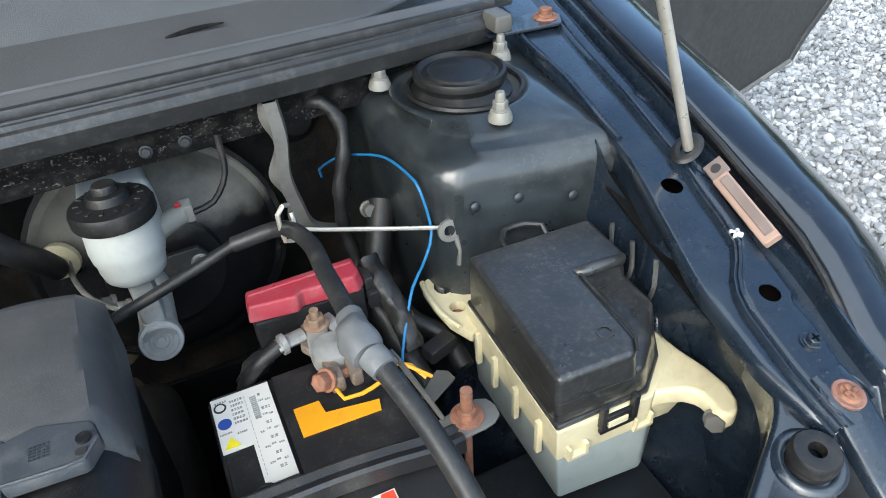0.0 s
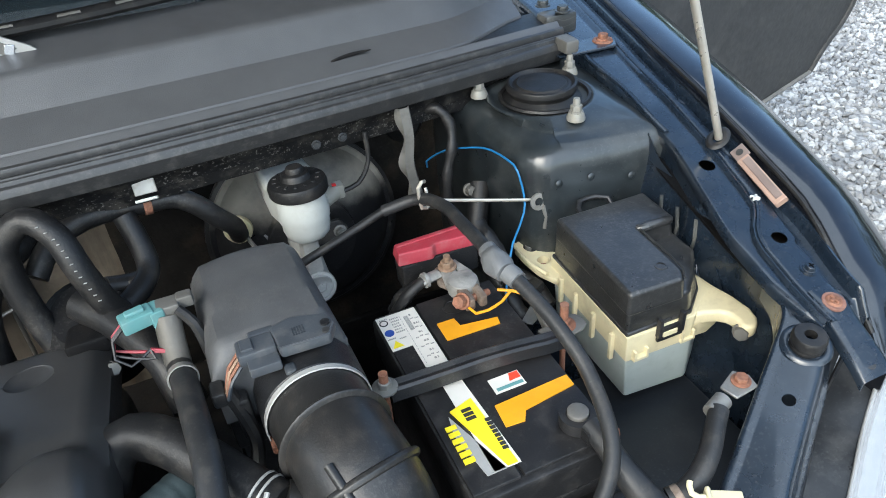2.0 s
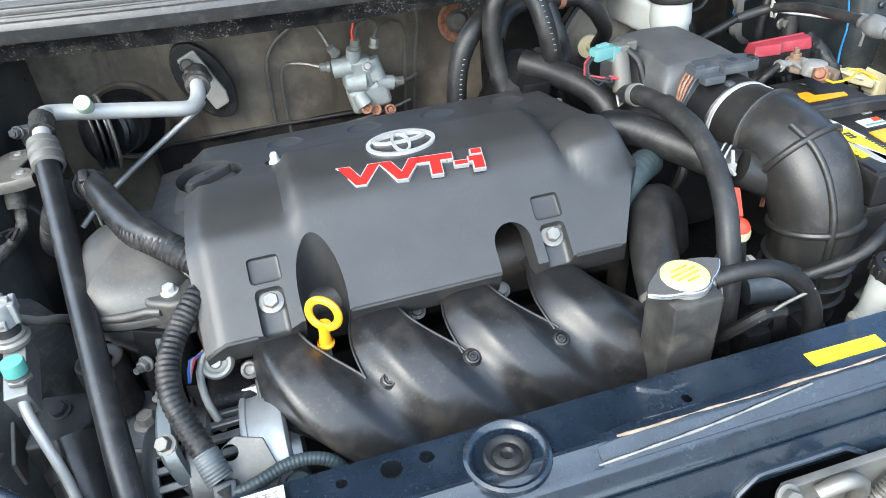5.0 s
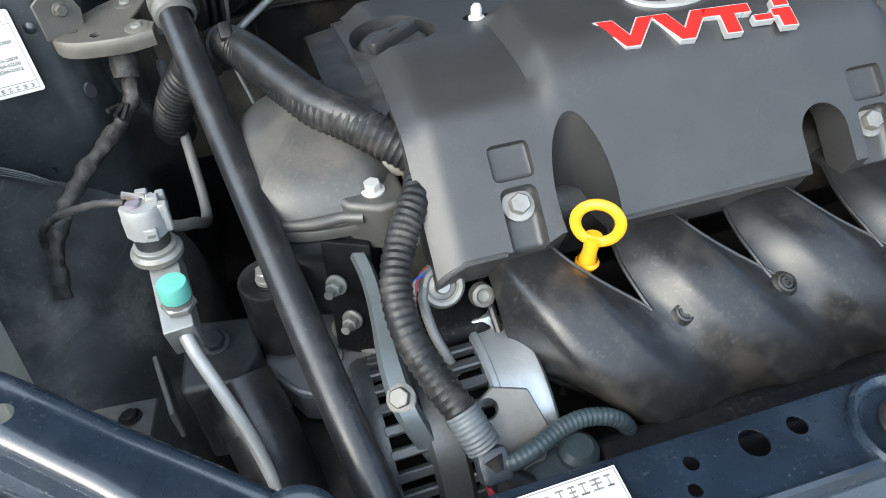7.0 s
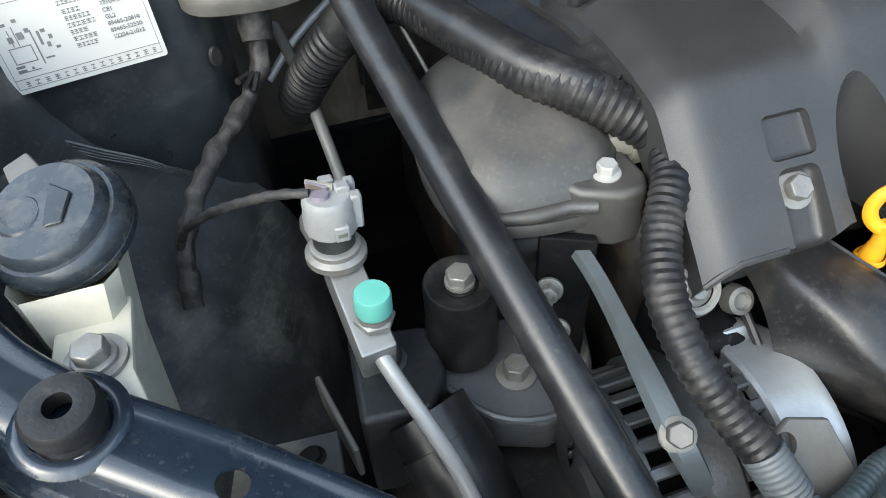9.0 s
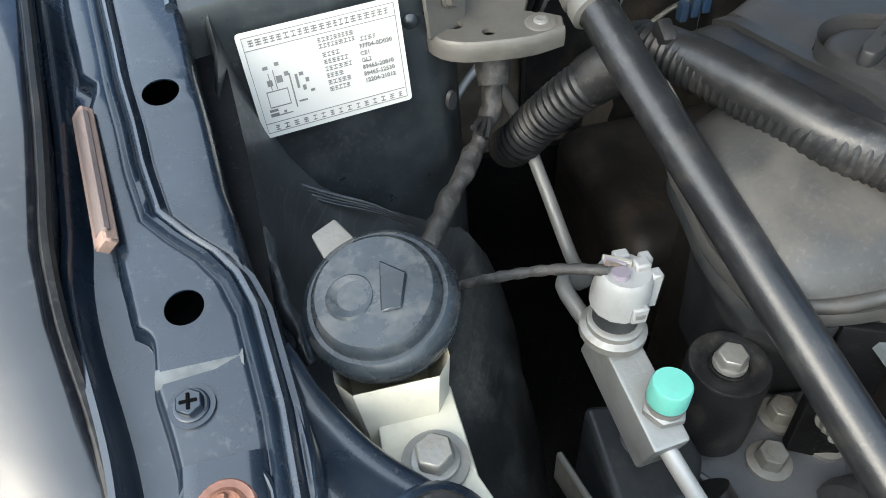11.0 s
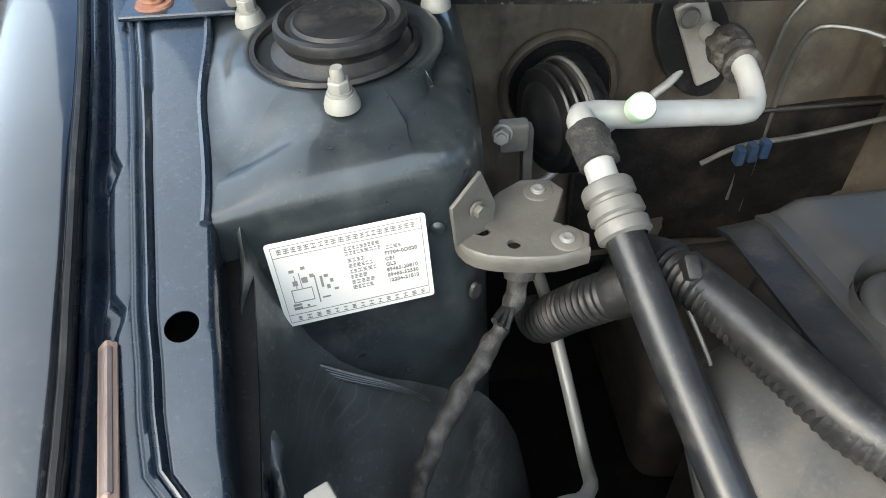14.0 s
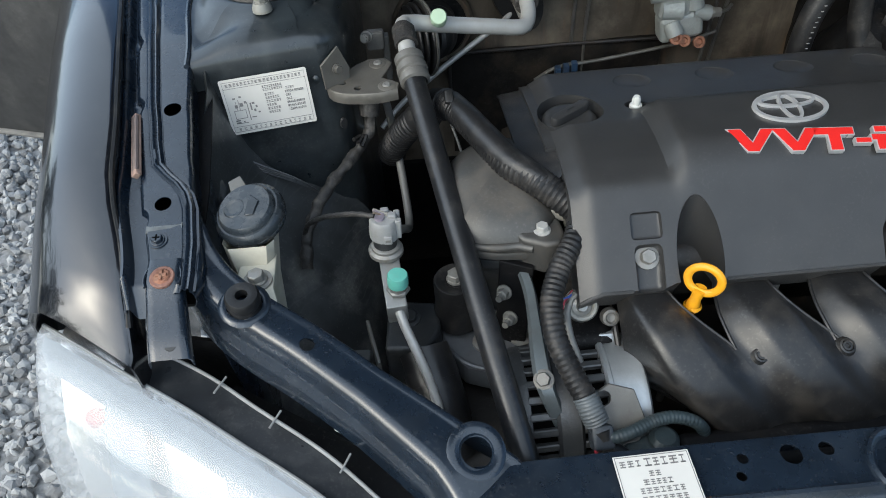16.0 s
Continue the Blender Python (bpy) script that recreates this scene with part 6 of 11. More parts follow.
def battery_holder():
    t = thing("battery_hold_down", (0.41, 0.115, 0.90), "black battery hold-down bar with rusty hook bolts", "hold-down")
    rows = []
    for x, y, z in [tuple(p) for p in spline([(0.324, 0.114, 0.9265), (0.348, 0.113, 0.9260), (0.378, 0.1125, 0.9250), (0.412, 0.1115, 0.9250), (0.448, 0.1085, 0.9245), (0.475, 0.106, 0.9225), (0.494, 0.110, 0.9175)], 0.01)]:
        rows.append([(x, y + 0.0095, z - 0.011), (x, y + 0.0085, z - 0.001), (x, y + 0.0060, z + 0.0008), (x, y + 0.001, z - 0.0012), (x, y - 0.0045, z + 0.0008), (x, y - 0.0070, z - 0.001), (x, y - 0.0085, z - 0.012)])
    part("bar", shell(rows, 0.002), M_PLASTIC, t)
    part("end_plate", prism([(-0.026, -0.010), (0.004, -0.0125), (0.012, -0.012), (0.0185, -0.008), (0.0205, 0.0), (0.0185, 0.008), (0.012, 0.012), (-0.026, 0.011)], 0, 0.003, 0.0012, 2, Matrix.Translation((0.5045, 0.117, 0.914)) @ Matrix.Rotation(radians(8), 4, "Z")), M_BRACKET, t, "grey end plate")
    for p, z0 in (((0.503, 0.119), 0.80), ((0.321, 0.115), 0.80)):
        part("hook_rod", rod((p[0], p[1], z0), (p[0], p[1], 0.935), 0.003, 10), M_RUST, t, "rusty hook rod")
        part("nut", hexhead(Matrix.Translation((p[0], p[1], 0.9165 if p[0] > 0.4 else 0.925)), 0.0068, 0.009, 1.7), M_RUST if p[0] > 0.4 else M_STEEL, t)
        part("rod_tip", rod((p[0], p[1], 0.925), (p[0], p[1], 0.943), 0.0042, 10), M_RUST, t)
    part("upright_strap", box((0, 0, 0), (0.012, 0.003, 0.090), 0.0008, 1, aim((0.4755, 0.1275, 0.949), (-0.031, -0.005, 0.084))), M_BRACKET, t, "grey upright strap")


def terminal_fuse():
    t = thing("terminal_fuse_block", (0.437, 0.27, 0.89), "black terminal fuse block under a red plastic cover", "fuse block")
    part("red_cover", frustum([(0.3905, 0.2640), (0.4290, 0.2590), (0.4340, 0.2640), (0.4790, 0.2600), (0.4860, 0.2680), (0.4860, 0.2920), (0.3930, 0.2900)], [(0.3930, 0.2670), (0.4300, 0.2625), (0.4350, 0.2665), (0.4770, 0.2635), (0.4825, 0.2700), (0.4825, 0.2890), (0.3950, 0.2870)], 0.9300, 0.9445, 0.0022, 2), M_RED, t, "dull red plastic cover")
    part("cover_rib", prism([(0.396, 0.278), (0.480, 0.280), (0.480, 0.2835), (0.396, 0.2815)], 0.944, 0.9462, 0.0008, 1), M_RED, t)
    part("housing", prism([(0.394, 0.262), (0.484, 0.264), (0.486, 0.290), (0.394, 0.288)], 0.895, 0.9298, 0.003, 2), M_PLASTIC, t)
    part("housing_end", join(box((0.4890, 0.276, 0.925), (0.008, 0.020, 0.022), 0.002), box((0.4900, 0.262, 0.918), (0.010, 0.008, 0.016), 0.002)), M_PLASTIC, t)
    # lead clamp on the post: ring, ears and bolt
    part("clamp_ring", lathe([(0.0080, -0.010), (0.0160, -0.010), (0.0168, -0.004), (0.0150, 0.004), (0.0105, 0.0055), (0.0, 0.0060)], Matrix.Translation((0.4395, 0.2080, 0.931)), 26), M_LEAD, t, "grey lead clamp ring")
    part("clamp_ear", join(box((0.4330, 0.1880, 0.927), (0.011, 0.026, 0.014), 0.003), box((0.4470, 0.1870, 0.927), (0.009, 0.024, 0.014), 0.003)), M_CLAMP, t, "corroded clamp ear")
    part("clamp_bolt", join(hexhead(aim((0.4270, 0.1815, 0.9310), (-0.75, -0.45, 0.45)), 0.0072, 0.010, 1.2), rod((0.4300, 0.183, 0.929), (0.4580, 0.188, 0.926), 0.0036, 10)), M_RUST, t, "rusty clamp bolt")
    part("bus_bar", crumpled(prism([(0.4200, 0.228), (0.4270, 0.216), (0.4520, 0.214), (0.4580, 0.226), (0.4520, 0.252), (0.4260, 0.252)], 0.918, 0.9255, 0.0015, 2), 0.0012, 120), M_CLAMP, t, "corroded bus bar")
    part("strap", join(box((0.4340, 0.2300, 0.9275), (0.016, 0.040, 0.005), 0.0012, 1, Matrix.Rotation(radians(-10), 4, "Z")), box((0.4490, 0.2360, 0.9265), (0.010, 0.030, 0.005), 0.0012, 1, Matrix.Rotation(radians(16), 4, "Z"))), M_LEAD, t, "pale lead strap")
    part("stud", join(hexhead(Matrix.Translation((0.4365, 0.2405, 0.9290)), 0.0074, 0.009, 1.35), rod((0.4365, 0.2405, 0.934), (0.4365, 0.2405, 0.9445), 0.0036, 12)), M_STUDRUST, t, "tan rusted stud and nut")
    part("lug", join(tube([(0.4250, 0.2380, 0.9270), (0.4110, 0.2350, 0.9275), (0.4040, 0.2340, 0.9270)], 0.0068, 12, squash=0.6), lathe([(0.0052, -0.002), (0.0082, -0.002), (0.0082, 0.002), (0.0052, 0.002)], aim((0.4085, 0.2345, 0.9270), (1, 0.2, 0)), 14)), M_LEAD, t, "crimped lead lug")
    part("lead", tube([(0.4060, 0.2340, 0.9270), (0.3920, 0.2310, 0.9220), (0.3790, 0.2330, 0.9080), (0.3720, 0.2440, 0.885), (0.372, 0.262, 0.855)], 0.0058, 12), M_RUBBER, t, "black fuse lead")
    part("lead", tube([(0.4180, 0.2480, 0.9180), (0.4000, 0.2500, 0.9120), (0.3860, 0.2520, 0.8960), (0.380, 0.262, 0.86)], 0.0045, 10), M_RUBBER, t)
    part("loose_tape", crumpled(tube([(0.3960, 0.2460, 0.9120), (0.3840, 0.2440, 0.9050), (0.3760, 0.2500, 0.889)], 0.0085, 12, 0.003), 0.004, 110), M_RUBBER, t, "loose black tape")
    part("side_loom", crumpled(tube([(0.4960, 0.2900, 0.935), (0.5000, 0.2700, 0.925), (0.5060, 0.2480, 0.905), (0.5080, 0.2300, 0.88)], 0.0095, 14, 0.003), 0.003, 90), M_RUBBER, t, "taped black loom")
    part("yellow_wire", tube([(0.4300, 0.1760, 0.9260), (0.4330, 0.1650, 0.9250), (0.4450, 0.1630, 0.9260), (0.4620, 0.1660, 0.9280), (0.4760, 0.1740, 0.9300), (0.4850, 0.1720, 0.9260), (0.4920, 0.1610, 0.9200)], 0.0015, 8), M_YELLOW, t, "yellow wire")
    part("yellow_wire", tube([(0.4640, 0.1800, 0.9320), (0.4780, 0.1730, 0.9300), (0.4900, 0.1640, 0.9240), (0.4960, 0.1600, 0.920)], 0.0015, 8), M_YELLOW, t)


def fuse_box():
    t = thing("fuse_box", (0.615, 0.16, 0.80), "black lidded fuse box on a cream and pale blue base", "fuse box")
    # lid with a stepped corner
    lid = part("lid", frustum([(0.5600, 0.0955), (0.6345, 0.0945), (0.6620, 0.118), (0.6765, 0.141), (0.6780, 0.237), (0.5650, 0.239)], [(0.5545, 0.0905), (0.6230, 0.0880), (0.6440, 0.1080), (0.6725, 0.1400), (0.6755, 0.2330), (0.5630, 0.2345)], 0.8975, 0.9330, 0.0045, 3), M_LID, t, "scuffed black plastic lid")
    part("plateau", frustum([(0.5545, 0.0905), (0.6180, 0.0880), (0.6245, 0.1000), (0.6290, 0.1700), (0.6440, 0.1710), (0.6690, 0.1690), (0.6740, 0.1760), (0.6755, 0.2330), (0.5630, 0.2345)],
                            [(0.5535, 0.0895), (0.6120, 0.0868), (0.6200, 0.0990), (0.6255, 0.1750), (0.6400, 0.1770), (0.6650, 0.1740), (0.6715, 0.1800), (0.6735, 0.2305), (0.5620, 0.2320)], 0.925, 0.9545, 0.0055, 3), M_LID, lid)
    part("corner_ridge", tube([(0.6275, 0.1790, 0.9500), (0.6300, 0.1755, 0.9520), (0.6400, 0.1745, 0.9530), (0.6560, 0.1735, 0.9530), (0.6650, 0.1755, 0.9510), (0.6690, 0.1800, 0.9480)], 0.0048, 12), M_LID, lid)
    part("skirt", frustum([(0.5590, 0.0940), (0.6352, 0.0930), (0.6635, 0.1170), (0.6785, 0.1405), (0.6795, 0.2385), (0.5640, 0.2405)], [(0.5585, 0.0935), (0.6350, 0.0925), (0.6635, 0.1165), (0.6785, 0.1405), (0.6795, 0.2385), (0.5635, 0.2405)], 0.8955, 0.9010, 0.0012, 1), M_LID, lid)
    part("edge_rib", tube([(0.6140, 0.0880, 0.9540), (0.6215, 0.1000, 0.9540), (0.6262, 0.1720, 0.9540)], 0.0012, 6), M_LID, lid)
    part("ring_mark", lathe([(0.0045, 0), (0.0058, 0), (0.0058, 0.0008), (0.0045, 0.0008)], Matrix.Translation((0.605, 0.112, 0.9545)), 18), M_LID, lid)
    collar = part("collar", frustum([(0.5600, 0.0930), (0.6360, 0.0905), (0.6800, 0.118), (0.684, 0.240), (0.5640, 0.2425)], [(0.5580, 0.0920), (0.6370, 0.0885), (0.6800, 0.118), (0.684, 0.240), (0.5630, 0.2425)], 0.862, 0.8965, 0.0025, 2), M_CREAM, t, "cream upper housing")
    part("base", frustum([(0.5680, 0.0985), (0.642, 0.0930), (0.674, 0.120), (0.676, 0.236), (0.570, 0.238)], [(0.5625, 0.0960), (0.640, 0.0915), (0.677, 0.120), (0.680, 0.238), (0.566, 0.240)], 0.802, 0.862, 0.004, 2), M_BLUEWHITE, t, "pale blue lower housing")
    # arm to the rail and ear towards the tower
    part("arm", prism([(0.634, 0.0925), (0.650, 0.0880), (0.662, 0.0835), (0.6690, 0.0760), (0.6695, 0.0660), (0.6670, 0.0580), (0.6725, 0.0505), (0.6815, 0.0515), (0.6890, 0.0600), (0.6930, 0.0740), (0.6915, 0.0950), (0.6860, 0.1200), (0.6830, 0.1500), (0.660, 0.150)], 0.8790, 0.8955, 0.0045, 3), M_CREAM, t)
    part("arm_web", frustum([(0.640, 0.0950), (0.660, 0.0940), (0.678, 0.100), (0.678, 0.14), (0.66, 0.14)], [(0.640, 0.0930), (0.664, 0.0880), (0.686, 0.095), (0.682, 0.14), (0.66, 0.14)], 0.858, 0.880, 0.002, 1), M_CREAM, t)
    part("arm_bolt", hexhead(aim((0.6715, 0.0600, 0.8830), (-0.8, -0.6, 0.2)), 0.0078, 0.008, 1.15), M_BRACKET, t, "grey bolt")
    ear = part("ear", prism([(0.556, 0.216), (0.546, 0.240), (0.543, 0.266), (0.543, 0.290), (0.550, 0.302), (0.564, 0.305), (0.578, 0.296), (0.582, 0.270), (0.582, 0.230)], 0.874, 0.884, 0.003, 2), M_CREAM, t, "cream mounting ear")
    cut(ear, lathe([(0, -0.03), (0.0080, -0.03), (0.0080, 0.03), (0, 0.03)], Matrix.Translation((0.5605, 0.284, 0.878)), 18, 1.25), lathe([(0, -0.03), (0.0075, -0.03), (0.0075, 0.03), (0, 0.03)], Matrix.Translation((0.5610, 0.254, 0.878)), 18))
    part("ear_bolt", hexhead(Matrix.Translation((0.5605, 0.285, 0.876)), 0.0062, 0.010, 1.15), M_BRACKET, t)
    part("ear_bolt", hexhead(Matrix.Translation((0.5615, 0.2545, 0.868)), 0.0055, 0.008, 1.2), M_RUST, t)
    part("ear_web", tube([(0.5465, 0.298, 0.884), (0.5435, 0.280, 0.885), (0.5445, 0.250, 0.885), (0.551, 0.228, 0.885)], 0.0026, 8), M_CREAM, t)
    # latch, loop handle and side ribs
    part("latch", join(box((0.606, 0.0890, 0.8935), (0.030, 0.004, 0.005), 0.001), box((0.5930, 0.0880, 0.8985), (0.0045, 0.006, 0.024), 0.001), box((0.6190, 0.0875, 0.8985), (0.0045, 0.006, 0.024), 0.001), box((0.606, 0.0882, 0.8835), (0.030, 0.004, 0.0045), 0.001)), M_PLASTIC, t, "black spring latch")
    part("latch_tongue", box((0.606, 0.0880, 0.8885), (0.017, 0.004, 0.0065), 0.001), M_CREAM, t)
    part("loop", tube([(0.604, 0.232, 0.936), (0.601, 0.248, 0.944), (0.608, 0.257, 0.947), (0.628, 0.256, 0.948), (0.640, 0.249, 0.947), (0.641, 0.236, 0.938)], 0.0030, 8), M_PLASTIC, t, "black carrying loop")
    for x, y in ((0.5590, 0.115), (0.5600, 0.150), (0.5610, 0.185), (0.5620, 0.215)):
        part("rib", box((x - 0.001, y, 0.868), (0.005, 0.005, 0.034), 0.001), M_CREAM, t)
    for x in (0.575, 0.632):
        part("clip", join(box((x, 0.0905, 0.866), (0.018, 0.006, 0.004), 0.001), box((x - 0.007, 0.0905, 0.871), (0.003, 0.006, 0.012), 0.0008), box((x + 0.007, 0.0905, 0.871), (0.003, 0.006, 0.012), 0.0008)), M_CREAM, t)
    return t


def air_box():
    t = thing("air_cleaner", (0.245, 0.235, 0.75), "black plastic air cleaner box with a rounded lid", "air cleaner")
    rows = []
    n = 24
    for i in range(n + 1):
        v = i / n
        y = 0.158 + 0.152 * v
        row = []
        for j in range(n + 1):
            u = j / n
            x = 0.187 + (0.118 - 0.008 * v) * u
            e = min(1, 8 * min(u, 1 - u)) ** 0.45
            f = min(1, 8 * min(v, 1 - v)) ** 0.45
            row.append((x, y + 0.008 * math.sin(math.pi * u) * (1 if v > 0.5 else -0.3), 0.955 + 0.026 * e * f + 0.007 * math.sin(math.pi * u) * math.sin(math.pi * v)))
        rows.append(row)
    part("lid", slab(rows, (0, 0, -0.05)), M_AIRLID, t, "dusty dark grey lid")
    part("body", prism([(0.189, 0.168), (0.300, 0.168), (0.296, 0.302), (0.192, 0.304)], 0.75, 0.912, 0.01, 2), M_PLASTIC, t)
    part("outlet", lathe([(0.047, 0), (0.047, 0.05), (0.043, 0.055)], aim((0.262, 0.170, 0.925), (0.02, -1, 0.03)), 32), M_PLASTIC, t)
    part("front_face", prism([(0.188, 0.160), (0.305, 0.158), (0.305, 0.172), (0.188, 0.174)], 0.865, 0.955, 0.004, 2), M_PLASTIC, t)
    s = part("flow_sensor", prism([(0.243, 0.166), (0.246, 0.134), (0.288, 0.132), (0.296, 0.146), (0.292, 0.162), (0.262, 0.172)], 0.978, 0.989, 0.003, 2), M_SENSOR, t, "blue grey air flow sensor")
    part("sensor_screw", lathe([(0, 0), (0.004, 0), (0.004, 0.002), (0, 0.0015)], Matrix.Translation((0.2875, 0.148, 0.989)), 14), M_PLASTIC, s)
    part("print_block", join(*[flat(rect(0.2600 + i * 0.0022, 0.1450 + j * 0.0022, 0.2614 + i * 0.0022, 0.1464 + j * 0.0022), 0.0006, Matrix.Translation((0, 0, 0.9888))) for i in range(5) for j in range(5)]), M_BLUEGREY, s, smooth=False)
    part("mount_hole", lathe([(0, 0.0012), (0.0030, 0.0012), (0.0034, 0.0)], Matrix.Translation((0.2860, 0.1390, 0.989)), 14), M_INK, s)
    part("edge_rib", tube([(0.246, 0.1355, 0.989), (0.266, 0.1340, 0.989), (0.287, 0.1340, 0.989), (0.2940, 0.146, 0.989)], 0.0011, 6), M_SENSOR, s)
    p = part("plug", join(box((0.229, 0.152, 0.982), (0.032, 0.022, 0.013), 0.003), box((0.232, 0.136, 0.977), (0.026, 0.014, 0.010), 0.002), box((0.236, 0.166, 0.984), (0.022, 0.008, 0.008), 0.002), box((0.222, 0.152, 0.989), (0.010, 0.014, 0.004), 0.001)), M_SENSOR, t, "blue grey wiring plug")
    for k, c in enumerate((M_RUST, M_STUDRUST, M_RUST, M_BLUEGREY)):
        part("plug_wire", tube([(0.214, 0.158 - 0.006 * k, 0.979), (0.204, 0.152 - 0.006 * k, 0.972), (0.197, 0.146 - 0.004 * k, 0.955)], 0.0016, 6), c, p)
    part("side_clip", join(box((0.190, 0.150, 0.950), (0.012, 0.020, 0.016), 0.003), box((0.205, 0.146, 0.920), (0.014, 0.016, 0.05), 0.004)), M_PLASTIC, t)
    part("loom", tube([(0.197, 0.146, 0.955), (0.204, 0.140, 0.925), (0.207, 0.132, 0.90), (0.200, 0.12, 0.875), (0.196, 0.13, 0.84)], 0.006, 8), M_RUBBER, t)
    part("lid_clip", box((0.250, 0.128, 0.968), (0.010, 0.012, 0.012), 0.003), M_BLUEGREY, t)
    return t


def intake_elbow():
    t = thing("intake_hose", (0.276, 0.04, 0.75), "ribbed black rubber intake elbow hose", "intake hose")
    path = [(0.262, 0.128, 0.926), (0.2645, 0.100, 0.930), (0.269, 0.062, 0.932), (0.276, 0.026, 0.917), (0.281, 0.002, 0.880), (0.2825, -0.007, 0.835), (0.281, -0.006, 0.75)]
    hose = part("hose", tube(path, 0.0435, 36, 0.005, taper=lambda q: 1.0 + 0.06 * math.exp(-((q - 0.45) / 0.12) ** 2)), M_HOSE, t)
    part("band_clamp", lathe([(0.0452, 0), (0.0464, 0.0005), (0.0464, 0.0055), (0.0452, 0.006)], aim((0.2630, 0.117, 0.9275), (0.04, -1, 0.06)), 40), M_TUBE, t, "bright steel band clamp")
    part("clamp_screw", box((0.2215, 0.108, 0.915), (0.008, 0.014, 0.010), 0.002), M_RUST, t)
    P = spline(path, 0.004)
    for k, q, w in ((0, 0.20, 0.0030), (1, 0.34, 0.0045), (2, 0.615, 0.0045), (3, 0.76, 0.0030), (4, 0.835, 0.0030), (5, 0.90, 0.0030)):
        i = int(q * (len(P) - 1))
        d = P[i + 1] - P[i - 1]
        r = 0.0437 * (1.0 + 0.06 * math.exp(-((q - 0.45) / 0.12) ** 2))
        part("rib", lathe([(r - 0.002, -w), (r + 0.0030, -w * 0.7), (r + 0.0044, -w * 0.2), (r + 0.0044, w * 0.2), (r + 0.0030, w * 0.7), (r - 0.002, w)], aim(P[i], d), 36), M_HOSE, hose)
    # moulded spine along the outside of the bend
    line = []
    for i in range(int(0.30 * len(P)), int(0.97 * len(P)), 4):
        d = (P[min(i + 1, len(P) - 1)] - P[i - 1]).normalized()
        n = (Vector((-0.34, -0.72, 0.62)) - d * Vector((-0.34, -0.72, 0.62)).dot(d)).normalized()
        line.append(P[i] + n * 0.0452)
    part("spine", tube(line, 0.0038, 10), M_HOSE, hose)
    part("side_port", tube([(0.255, 0.035, 0.895), (0.235, 0.040, 0.905), (0.214, 0.047, 0.915)], 0.0205, 22), M_HOSE, t)
    return t


